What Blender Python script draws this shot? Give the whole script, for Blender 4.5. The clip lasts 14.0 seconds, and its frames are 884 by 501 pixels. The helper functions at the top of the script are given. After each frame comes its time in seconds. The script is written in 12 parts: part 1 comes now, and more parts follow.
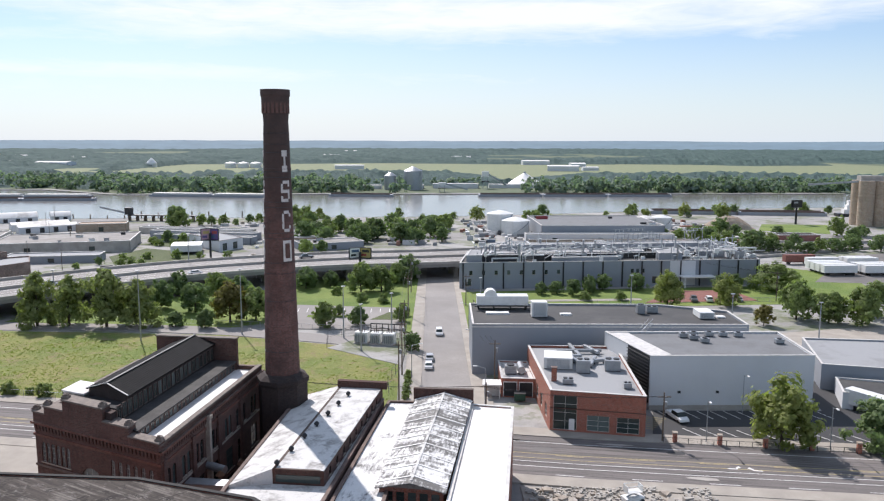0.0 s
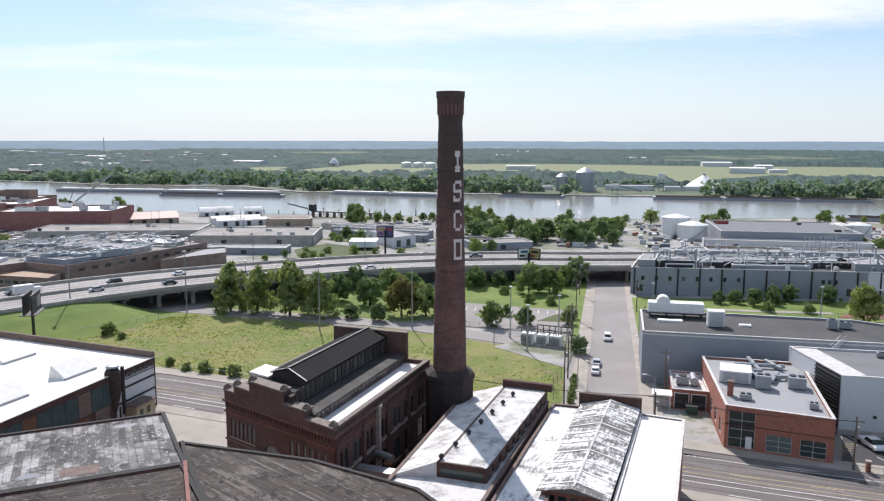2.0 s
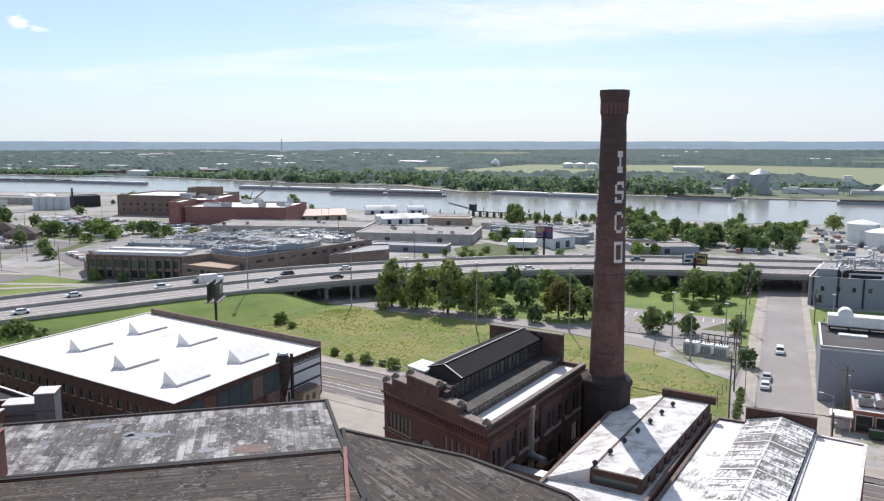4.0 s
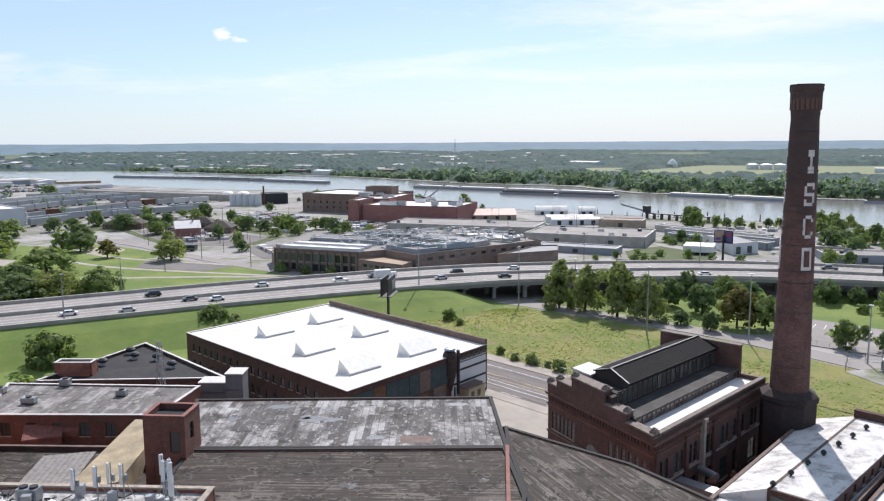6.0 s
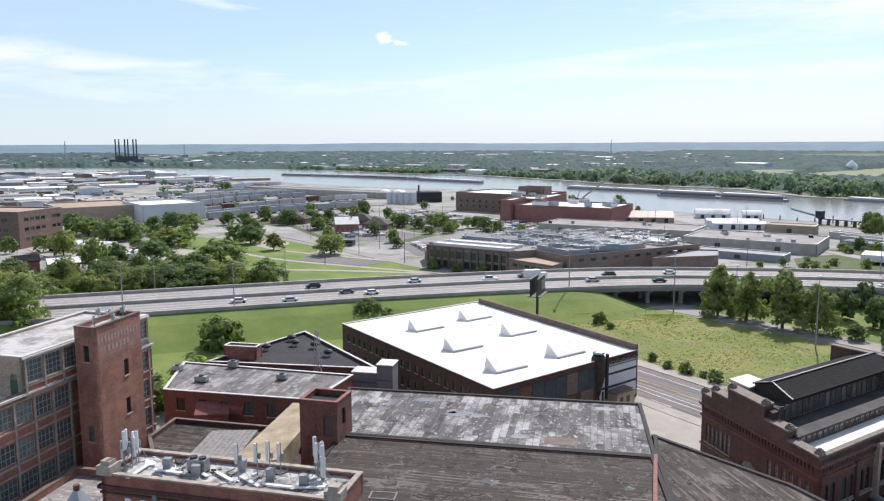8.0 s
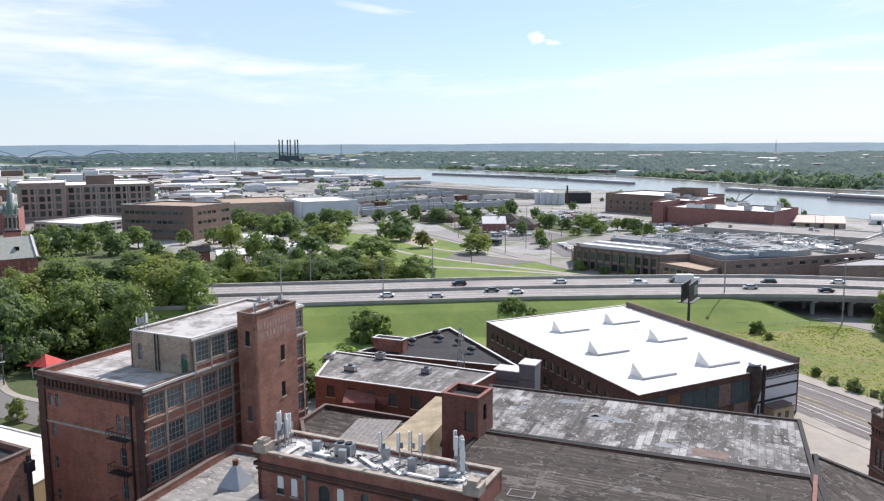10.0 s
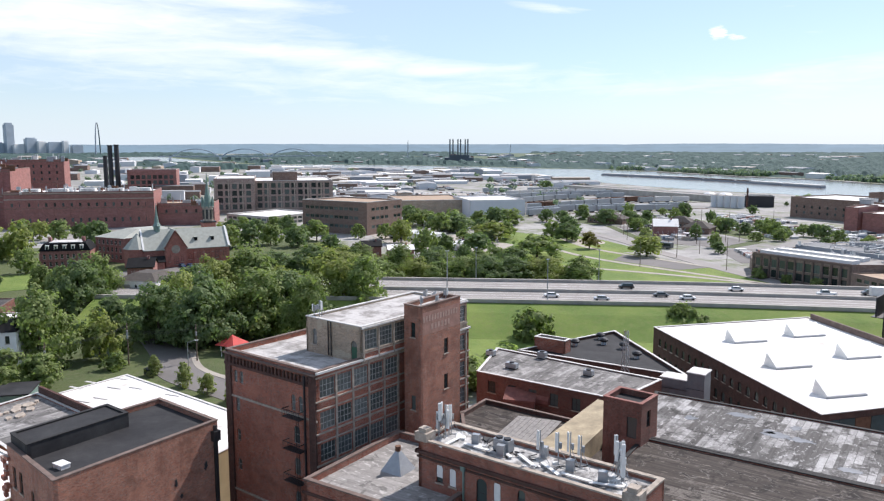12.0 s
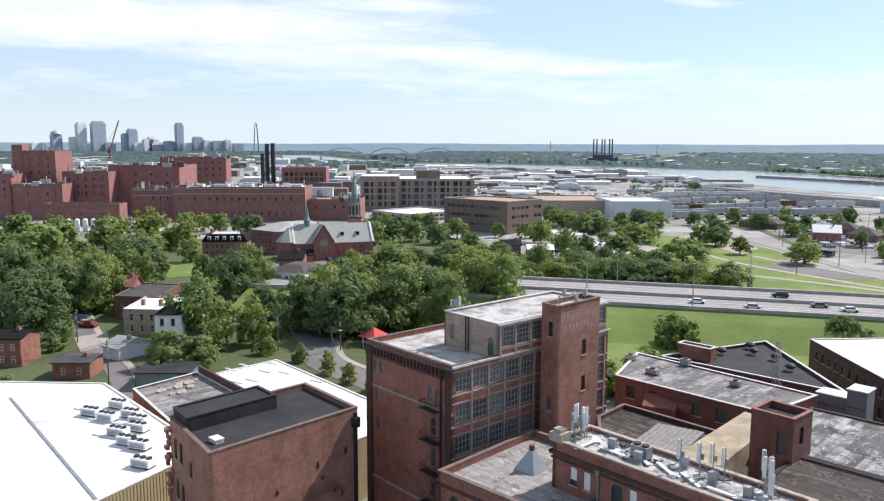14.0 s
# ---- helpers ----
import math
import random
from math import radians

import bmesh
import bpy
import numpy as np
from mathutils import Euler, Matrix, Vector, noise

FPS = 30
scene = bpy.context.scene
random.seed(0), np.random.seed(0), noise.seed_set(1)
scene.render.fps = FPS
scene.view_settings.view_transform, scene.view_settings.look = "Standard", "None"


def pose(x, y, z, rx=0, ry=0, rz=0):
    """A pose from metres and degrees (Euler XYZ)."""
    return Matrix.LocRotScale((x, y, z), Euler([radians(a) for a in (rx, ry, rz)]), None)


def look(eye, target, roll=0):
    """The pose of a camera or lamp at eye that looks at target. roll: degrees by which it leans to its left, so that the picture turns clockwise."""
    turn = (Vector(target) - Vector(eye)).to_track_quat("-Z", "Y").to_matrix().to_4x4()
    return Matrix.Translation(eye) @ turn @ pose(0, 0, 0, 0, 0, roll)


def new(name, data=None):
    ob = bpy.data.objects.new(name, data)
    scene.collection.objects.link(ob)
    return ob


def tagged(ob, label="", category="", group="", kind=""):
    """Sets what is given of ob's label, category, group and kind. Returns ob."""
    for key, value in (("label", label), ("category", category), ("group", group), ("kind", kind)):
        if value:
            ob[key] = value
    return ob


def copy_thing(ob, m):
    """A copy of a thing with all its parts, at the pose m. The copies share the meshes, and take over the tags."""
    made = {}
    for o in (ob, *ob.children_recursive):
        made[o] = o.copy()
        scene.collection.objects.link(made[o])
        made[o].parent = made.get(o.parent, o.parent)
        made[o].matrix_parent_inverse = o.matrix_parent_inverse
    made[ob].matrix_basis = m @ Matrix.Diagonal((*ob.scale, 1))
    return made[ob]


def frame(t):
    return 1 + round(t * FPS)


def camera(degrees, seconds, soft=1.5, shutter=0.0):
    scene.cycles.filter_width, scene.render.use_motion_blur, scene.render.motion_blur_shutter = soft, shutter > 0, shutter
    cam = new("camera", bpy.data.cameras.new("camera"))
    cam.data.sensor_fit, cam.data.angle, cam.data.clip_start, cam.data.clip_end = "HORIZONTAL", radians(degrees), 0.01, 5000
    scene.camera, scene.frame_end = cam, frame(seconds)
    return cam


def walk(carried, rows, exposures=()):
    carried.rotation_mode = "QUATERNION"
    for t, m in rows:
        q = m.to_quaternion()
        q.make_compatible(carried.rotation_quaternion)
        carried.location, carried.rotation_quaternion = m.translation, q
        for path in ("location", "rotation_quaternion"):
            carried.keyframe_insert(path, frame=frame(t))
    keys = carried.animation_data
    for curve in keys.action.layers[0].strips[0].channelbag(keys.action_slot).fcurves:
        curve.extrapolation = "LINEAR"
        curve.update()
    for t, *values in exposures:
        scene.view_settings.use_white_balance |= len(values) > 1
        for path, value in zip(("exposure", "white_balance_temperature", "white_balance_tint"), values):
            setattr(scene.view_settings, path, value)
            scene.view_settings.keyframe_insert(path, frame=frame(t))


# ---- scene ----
cam = camera(59.46, 14.0, 1.25)
# seconds, eye, yaw, pitch, roll: a drone that turns on the spot and sinks a metre
ROWS = [
    (0.0, 0.00, 0.00, 52.00, 0.00, -8.08, 0.12),
    (0.5, -0.02, 0.01, 52.01, 2.83, -8.09, 0.08),
    (1.0, -0.03, 0.03, 52.02, 6.10, -8.08, 0.08),
    (1.5, -0.02, 0.05, 52.02, 9.35, -8.07, 0.09),
    (2.0, -0.02, 0.07, 52.02, 12.58, -8.06, 0.10),
    (2.5, -0.00, 0.09, 52.01, 15.41, -8.06, 0.12),
    (3.0, 0.02, 0.12, 52.00, 18.63, -8.05, 0.12),
    (5.5, 0.20, 0.27, 51.86, 33.39, -7.98, -0.28),
    (6.0, 0.24, 0.30, 51.82, 37.00, -7.96, -0.28),
    (6.5, 0.29, 0.34, 51.78, 39.95, -7.94, -0.26),
    (7.0, 0.33, 0.37, 51.73, 42.96, -7.92, -0.24),
    (7.5, 0.38, 0.40, 51.68, 45.42, -7.90, -0.22),
    (8.0, 0.43, 0.43, 51.63, 48.27, -7.90, -0.22),
    (10.5, 0.62, 0.55, 51.32, 62.34, -7.83, -0.19),
    (11.0, 0.65, 0.57, 51.25, 65.73, -7.83, -0.15),
    (11.5, 0.67, 0.58, 51.19, 68.70, -7.83, -0.09),
    (12.0, 0.69, 0.59, 51.12, 71.53, -7.83, -0.03),
    (12.5, 0.70, 0.59, 51.05, 74.14, -7.84, 0.03),
    (13.0, 0.70, 0.59, 50.97, 77.07, -7.85, 0.10),
    (13.5, 0.69, 0.59, 50.90, 79.56, -7.86, 0.15),
    (14.0, 0.68, 0.58, 50.83, 81.91, -7.86, 0.18),
]
walk(cam, [(t, pose(x, y, z, 90 + pitch, 0, yaw) @ pose(0, 0, 0, 0, 0, roll)) for t, x, y, z, yaw, pitch, roll in ROWS],
     exposures=((0.0, 0.29), (5.5, 0.29), (8.0, 0.34), (11.0, 0.42), (14.0, 0.45)))

# ---- light ----
SUN_EL, SUN_YAW = radians(45), radians(25)  # the sun stands ahead of the first view, a little to its left
world = bpy.data.worlds.new("sky")
scene.world = world
world.use_nodes = True
wn, wl = world.node_tree.nodes, world.node_tree.links
wn.clear()
w_out, w_bg, w_sky = wn.new("ShaderNodeOutputWorld"), wn.new("ShaderNodeBackground"), wn.new("ShaderNodeTexSky")
w_sky.sky_type, w_sky.sun_disc = "NISHITA", False
w_sky.sun_elevation, w_sky.sun_rotation = SUN_EL, -SUN_YAW
w_sky.air_density, w_sky.dust_density, w_sky.ozone_density = 1.0, 0.5, 1.2
w_bg.inputs["Strength"].default_value = 0.09
# thin high cloud: streaks stretched along the horizon, laid over the clear sky
w_co, w_sep = wn.new("ShaderNodeTexCoord"), wn.new("ShaderNodeSeparateXYZ")
wl.new(w_co.outputs["Generated"], w_sep.inputs[0])


def wmath(op, a, b=None, clamp=False):
    n = wn.new("ShaderNodeMath")
    n.operation, n.use_clamp = op, clamp
    for i, v in enumerate((a, b)):
        if v is None:
            continue
        if isinstance(v, (int, float)):
            n.inputs[i].default_value = v
        else:
            wl.new(v, n.inputs[i])
    return n.outputs[0]


W_DEG = 57.29578
w_az = wmath("MULTIPLY", wmath("ARCTAN2", wmath("MULTIPLY", w_sep.outputs[0], -1.0), w_sep.outputs[1]), W_DEG)
w_el = wmath("MULTIPLY", wmath("ARCSINE", w_sep.outputs[2]), W_DEG)
w_vec = wn.new("ShaderNodeCombineXYZ")
wl.new(wmath("MULTIPLY", w_az, 0.035), w_vec.inputs[0])
wl.new(wmath("MULTIPLY", w_el, 0.21), w_vec.inputs[1])


def wnoise(scale, detail, rough, distort):
    n = wn.new("ShaderNodeTexNoise")
    n.inputs["Scale"].default_value, n.inputs["Detail"].default_value = scale, detail
    n.inputs["Roughness"].default_value, n.inputs["Distortion"].default_value = rough, distort
    wl.new(w_vec.outputs[0], n.inputs["Vector"])
    return n.outputs[0]


w_n1, w_n2 = wnoise(2.2, 7, 0.58, 0.5), wnoise(7.0, 6, 0.62, 0.8)
w_tex = wmath("ADD", wmath("MULTIPLY", w_n1, 0.75), wmath("MULTIPLY", w_n2, 0.45))


def streak(az, el, slope, wide, tall, weight):
    """A bank of cloud round az, el (degrees), leaning by slope, fading over wide and tall."""
    da = wmath("SUBTRACT", w_az, az)
    de = wmath("SUBTRACT", w_el, wmath("ADD", el, wmath("MULTIPLY", da, slope)))
    q = wmath("ADD", wmath("POWER", wmath("ABSOLUTE", wmath("DIVIDE", da, wide)), 2.6), wmath("POWER", wmath("ABSOLUTE", wmath("DIVIDE", de, tall)), 2.2))
    return wmath("MULTIPLY", wmath("POWER", 2.718, wmath("MULTIPLY", q, -1.0)), weight)


w_bank = streak(-2, 8.8, -0.012, 37, 1.9, 1.1)
for row in ((24, 4.7, 0.012, 30, 0.75, 0.62), (36, 6.0, -0.11, 13, 0.7, 0.6), (99, 7.9, 0.03, 22, 2.5, 1.0), (77, 5.9, 0.085, 17, 1.0, 0.85), (66, 5.0, 0.02, 7, 0.6, 0.5),
            (86, 9.6, 0.02, 8, 0.8, 0.75), (64.5, 9.6, 0.12, 3.5, 0.45, 0.75), (70, 4.2, 0.0, 55, 1.6, 0.5), (180, 14, 0, 90, 8, 0.7), (10, 26, 0.02, 70, 7, 0.6), (70, 38, 0.05, 60, 8, 0.5)):
    w_bank = wmath("MAXIMUM", w_bank, streak(*row))
w_cloud = wmath("SUBTRACT", wmath("ADD", wmath("MULTIPLY", w_bank, 0.62), w_tex), 0.8)
w_cloud = wmath("MULTIPLY", wmath("MULTIPLY", w_cloud, 2.1, True), 1.0, True)
w_puff = wmath("MAXIMUM", streak(52.4, 7.45, 0.0, 0.75, 0.5, 1.0), streak(51.2, 7.1, 0.1, 0.8, 0.28, 0.8))
w_n3 = wnoise(24.0, 6, 0.68, 1.2)
w_puff = wmath("MULTIPLY", wmath("SUBTRACT", wmath("ADD", w_puff, wmath("MULTIPLY", w_n3, 1.5)), 1.25), 2.4, True)
w_low = wmath("MULTIPLY", wmath("SUBTRACT", 1.0, wmath("DIVIDE", wmath("MAXIMUM", w_el, 0.0), 9.0), True), 0.8)
w_veil = wmath("ADD", wmath("MULTIPLY", wmath("DIVIDE", wmath("SUBTRACT", w_az, 25.0), 60.0, True), 0.3), 0.2)
w_high = wmath("MULTIPLY", wmath("DIVIDE", wmath("SUBTRACT", w_el, 11.0), 14.0, True), 0.35)  # thin high cloud overhead, out of view, added to brighten the shadows
w_haze = wmath("MAXIMUM", wmath("MAXIMUM", w_low, w_high), w_veil)
w_cov = wmath("MAXIMUM", wmath("MULTIPLY", w_cloud, 0.95), w_puff)
w_side = wmath("DIVIDE", wmath("SUBTRACT", wmath("ABSOLUTE", wmath("SUBTRACT", w_az, math.degrees(SUN_YAW) - 20)), 12.0), 55.0, True)


def wmix(fac, a, b, kind="MIX"):
    n = wn.new("ShaderNodeMix")
    n.data_type, n.blend_type = "RGBA", kind
    for v, q in ((fac, n.inputs["Factor"]), (a, n.inputs["A"]), (b, n.inputs["B"])):
        if isinstance(v, (tuple, float)):
            q.default_value = v
        else:
            wl.new(v, q)
    return n.outputs["Result"]


# the clear air is warmer round the sun and bluer away from it
w_last = wmix(1.0, w_sky.outputs[0], wmix(w_side, (0.89, 0.97, 1.15, 1), (0.78, 0.98, 1.22, 1)), "MULTIPLY")
w_last = wmix(w_haze, w_last, wmix(w_side, (7.3, 8.0, 9.05, 1), (7.15, 7.95, 9.05, 1)))
w_last = wmix(w_cov, w_last, (9.2, 9.5, 9.8, 1))
wl.new(w_last, w_bg.inputs["Color"])
wl.new(w_bg.outputs[0], w_out.inputs["Surface"])

sun_data = bpy.data.lights.new("sun", "SUN")
sun_data.energy, sun_data.angle, sun_data.color = 4.5, radians(0.6), (1.0, 0.932, 0.918)
sun = new("sun", sun_data)
sun.matrix_world = look((0, 0, 300), (math.sin(SUN_YAW) * 100, -math.cos(SUN_YAW) * 100, 300 - math.tan(SUN_EL) * 100))

# ---- materials ----


class Nodes:
    def __init__(self, name):
        self.m = bpy.data.materials.new(name)
        self.m.use_nodes = True
        self.n, self.l = self.m.node_tree.nodes, self.m.node_tree.links
        self.b = self.n["Principled BSDF"]
        self.co = self.n.new("ShaderNodeTexCoord").outputs["Object"]

    def link(self, a, b):
        if isinstance(a, (int, float)):
            b.default_value = a
        elif isinstance(a, tuple):
            b.default_value = (*a, 1) if len(a) == 3 else a
        else:
            self.l.new(a, b)

    def scaled(self, s, vec=None):
        n = self.n.new("ShaderNodeMapping")
        n.inputs["Scale"].default_value = s
        self.link(vec or self.co, n.inputs["Vector"])
        return n.outputs[0]

    def noise(self, scale, detail=4, rough=0.55, vec=None, distort=0.0):
        n = self.n.new("ShaderNodeTexNoise")
        n.inputs["Scale"].default_value, n.inputs["Detail"].default_value, n.inputs["Roughness"].default_value = scale, detail, rough
        n.inputs["Distortion"].default_value = distort
        self.link(vec or self.co, n.inputs["Vector"])
        return n.outputs[0]

    def ramp(self, fac, lo, hi):
        n = self.n.new("ShaderNodeMapRange")
        self.link(fac, n.inputs["Value"])
        n.inputs["From Min"].default_value, n.inputs["From Max"].default_value = lo, hi
        return n.outputs[0]

    def math(self, op, a, b=0.0):
        n = self.n.new("ShaderNodeMath")
        n.operation = op
        self.link(a, n.inputs[0])
        self.link(b, n.inputs[1])
        return n.outputs[0]

    def mix(self, fac, a, b, kind="MIX"):
        n = self.n.new("ShaderNodeMix")
        n.data_type, n.blend_type = "RGBA", kind
        self.link(fac, n.inputs["Factor"])
        self.link(a, n.inputs["A"])
        self.link(b, n.inputs["B"])
        return n.outputs["Result"]

    def done(self, color, rough=0.8, metal=0.0, bump=None, strength=0.3, distance=0.05, spec=None):
        self.link(color, self.b.inputs["Base Color"])
        self.link(rough, self.b.inputs["Roughness"])
        self.b.inputs["Metallic"].default_value = metal
        if spec is not None:
            self.b.inputs["Specular IOR Level"].default_value = spec
        if bump is not None:
            n = self.n.new("ShaderNodeBump")
            n.inputs["Strength"].default_value, n.inputs["Distance"].default_value = strength, distance
            self.link(bump, n.inputs["Height"])
            self.l.new(n.outputs[0], self.b.inputs["Normal"])
        return self.m


def tint(c, k):
    return tuple(min(1.0, v * k) for v in c)


def plain(name, c, rough=0.7, metal=0.0, vary=0.25, big=0.4, small=6.0, spec=None):
    """A surface of one colour with large stains and fine grain."""
    m = Nodes(name)
    a, b = m.noise(big, 5), m.noise(small, 3)
    col = m.mix(m.ramp(a, 0.3, 0.7), tint(c, 1 - vary), tint(c, 1 + vary * 0.6))
    col = m.mix(m.math("MULTIPLY", m.ramp(b, 0.35, 0.65), 0.5), col, tint(c, 1 - vary * 0.8))
    return m.done(col, rough, metal, b, 0.15, 0.03, spec)


def brick(name, c, mortar=(0.32, 0.27, 0.23), stain=0.5, radius=0.0):
    """Brick courses that run level round every wall; with a radius, round a shaft."""
    m = Nodes(name)
    sep, com = m.n.new("ShaderNodeSeparateXYZ"), m.n.new("ShaderNodeCombineXYZ")
    m.link(m.co, sep.inputs[0])
    if radius:
        m.link(m.math("MULTIPLY", m.math("ARCTAN2", sep.outputs[1], sep.outputs[0]), radius), com.inputs[0])
    else:
        nrm = m.n.new("ShaderNodeSeparateXYZ")
        m.link(m.n.new("ShaderNodeTexCoord").outputs["Normal"], nrm.inputs[0])
        m.link(m.math("SUBTRACT", m.math("MULTIPLY", sep.outputs[1], nrm.outputs[0]), m.math("MULTIPLY", sep.outputs[0], nrm.outputs[1])), com.inputs[0])
    m.link(sep.outputs[2], com.inputs[1])
    t = m.n.new("ShaderNodeTexBrick")
    m.link(com.outputs[0], t.inputs["Vector"])
    t.inputs["Color1"].default_value, t.inputs["Color2"].default_value = (*tint(c, 0.55), 1), (*tint(c, 1.45), 1)
    t.inputs["Mortar"].default_value = (*mortar, 1)
    t.inputs["Scale"].default_value, t.inputs["Mortar Size"].default_value = 1.0, 0.008
    t.inputs["Brick Width"].default_value, t.inputs["Row Height"].default_value = 0.22, 0.075
    a, b = m.noise(0.35, 6, 0.6), m.noise(1.7, 5, 0.6, m.scaled((1, 1, 0.25)))
    col = m.mix(m.math("MULTIPLY", m.ramp(a, 0.4, 0.75), stain), t.outputs[0], tint(c, 0.4))
    col = m.mix(m.math("MULTIPLY", m.ramp(b, 0.52, 0.8), 0.3), col, tint(c, 1.7))
    k = m.noise(1.3, 5, 0.7)
    col = m.mix(m.math("MULTIPLY", m.ramp(k, 0.5, 0.72), 0.45), col, tint(c, 0.45))
    mend = m.noise(0.28, 3, 0.5, m.scaled((1, 1, 2.2)), 0.3)
    col = m.mix(m.math("MULTIPLY", m.ramp(mend, 0.57, 0.6), 0.4), col, (c[0] * 1.25, c[1] * 1.5, c[2] * 1.6))
    soot = m.noise(0.16, 6, 0.7, m.scaled((1, 1, 1.8)), 0.6)
    col = m.mix(m.math("MULTIPLY", m.ramp(soot, 0.5, 0.66), stain), col, (c[0] * 0.42, c[1] * 0.55, c[2] * 0.6))
    drip = m.noise(1.0, 4, 0.65, m.scaled((1.6, 1.6, 0.12)))
    col = m.mix(m.math("MULTIPLY", m.ramp(drip, 0.56, 0.72), stain * 0.7), col, tint(c, 0.35))
    if radius:  # smoke has blackened the upper shaft, with a ragged edge
        rag = m.math("ADD", m.math("MULTIPLY", sep.outputs[2], 0.01), m.math("MULTIPLY", m.noise(0.3, 5, 0.7), 0.16))
        col = m.mix(m.math("MULTIPLY", m.ramp(rag, 0.46, 0.56), 0.7), col, (0.045, 0.034, 0.031))
    return m.done(col, 0.88, 0, t.outputs["Fac"], -0.35, 0.012)


M = {}
M["brick_red"] = brick("red brick", (0.27, 0.08, 0.046), stain=0.55)
M["brick_dark"] = brick("soot-darkened brick", (0.085, 0.034, 0.025), (0.11, 0.085, 0.07))
M["brick_stack"] = brick("chimney brick", (0.14, 0.062, 0.05), (0.13, 0.1, 0.09), 0.75, 2.2)
M["brick_tower"] = brick("faded red brick", (0.3, 0.112, 0.068), stain=0.7)
M["brick_bright"] = brick("warm red brick", (0.33, 0.1, 0.058), stain=0.5)
M["steel_grey"] = plain("grey painted steel sheet", (0.13, 0.138, 0.15), 0.6, 0, 0.25, 1.0, 7)
M["brick_mid"] = brick("weathered brown-red brick", (0.165, 0.058, 0.04), (0.2, 0.15, 0.12))
M["brick_boiler"] = brick("dark boiler-house brick", (0.112, 0.05, 0.038), (0.14, 0.11, 0.092))
M["brick_soot"] = brick("soot-black brick", (0.04, 0.024, 0.021), (0.05, 0.042, 0.038))
M["brick_umber"] = brick("umber brick", (0.25, 0.175, 0.14), (0.28, 0.22, 0.18), 0.4)
M["sign_faded"] = plain("faded pinkish sign paint", (0.33, 0.185, 0.145), 0.9, 0, 0.35, 0.8, 6)
M["sign_letter"] = plain("worn pale sign paint", (0.4, 0.27, 0.22), 0.9, 0, 0.4, 2.0, 9)
M["felt_black"] = plain("black tarred felt", (0.016, 0.015, 0.015), 0.85, 0, 0.4, 1.5, 9)
M["brick_new"] = brick("clean red brick", (0.31, 0.09, 0.055), (0.35, 0.25, 0.2), 0.15)
M["brick_far"] = brick("plant brick", (0.29, 0.125, 0.108), (0.32, 0.17, 0.145), 0.3)
M["brick_tan"] = brick("tan brick", (0.36, 0.27, 0.19), (0.4, 0.35, 0.3), 0.35)
M["brick_church"] = brick("warm church brick", (0.36, 0.135, 0.1), (0.4, 0.2, 0.16), 0.3)
M["brick_dusk"] = brick("dusty brown brick", (0.31, 0.225, 0.19), (0.36, 0.3, 0.265), 0.3)
M["brick_brown"] = brick("brown brick", (0.2, 0.125, 0.095), (0.25, 0.2, 0.17), 0.3)
gl = Nodes("window glass")
gl_r = gl.n.new("ShaderNodeObjectInfo").outputs["Random"]
M["glass"] = gl.done(gl.mix(gl.math("POWER", gl_r, 2.0), (0.02, 0.03, 0.028), (0.12, 0.15, 0.14)), 0.09)
gl = Nodes("dusty window glass")
gl_r = gl.n.new("ShaderNodeObjectInfo").outputs["Random"]
M["glass_dusty"] = gl.done(gl.mix(gl.mix(gl.noise(1.4, 4), (0, 0, 0), gl_r), (0.055, 0.066, 0.062), (0.3, 0.315, 0.3)), 0.2)
M["steel_pale"] = plain("pale grey window steel", (0.36, 0.37, 0.35), 0.6, 0.0, 0.3, 2.0, 9)
M["metal_tan"] = plain("tan ribbed sheet metal", (0.42, 0.34, 0.2), 0.55, 0.0, 0.15, 0.6, 6)
M["tan_coat"] = plain("tan sprayed roof coating", (0.4, 0.33, 0.22), 0.9, 0, 0.5, 0.35, 4)
M["concrete"] = plain("concrete", (0.42, 0.39, 0.35), 0.85, vary=0.3, big=0.25, small=5)
M["stone"] = plain("limestone trim", (0.4, 0.34, 0.28), 0.85, vary=0.4, big=1.2, small=9)
M["metal_grey"] = plain("grey sheet metal", (0.36, 0.38, 0.4), 0.45, 0.6, 0.2, 0.8, 8)
M["metal_white"] = plain("white painted metal", (0.72, 0.72, 0.7), 0.45, 0.0, 0.12, 0.8, 8)
M["metal_dark"] = plain("dark painted steel", (0.035, 0.035, 0.038), 0.5, 0.3, 0.3, 1.5, 10)
M["metal_rust"] = plain("rusted steel", (0.17, 0.085, 0.05), 0.8, 0.2, 0.5, 1.2, 10)
M["panel_grey"] = plain("grey cladding", (0.27, 0.29, 0.32), 0.6, 0.0, 0.1, 0.12, 4)
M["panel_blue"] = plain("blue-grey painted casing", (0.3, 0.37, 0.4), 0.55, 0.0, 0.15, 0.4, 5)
M["panel_white"] = plain("pale grey cladding", (0.62, 0.63, 0.64), 0.6, 0.0, 0.08, 0.12, 4)
M["paint_white"] = plain("white paint", (0.78, 0.77, 0.74), 0.6, 0, 0.12, 1.0, 8)
M["paint_yellow"] = plain("worn yellow road paint", (0.5, 0.4, 0.17), 0.7, 0, 0.2, 2, 9)
M["door_green"] = plain("dark green door paint", (0.02, 0.09, 0.05), 0.5)
M["wood_pole"] = plain("weathered pole wood", (0.16, 0.12, 0.09), 0.9, 0, 0.35, 3, 20)
M["wood_weathered"] = plain("weathered boards", (0.25, 0.235, 0.22), 0.9, 0, 0.35, 2, 14)
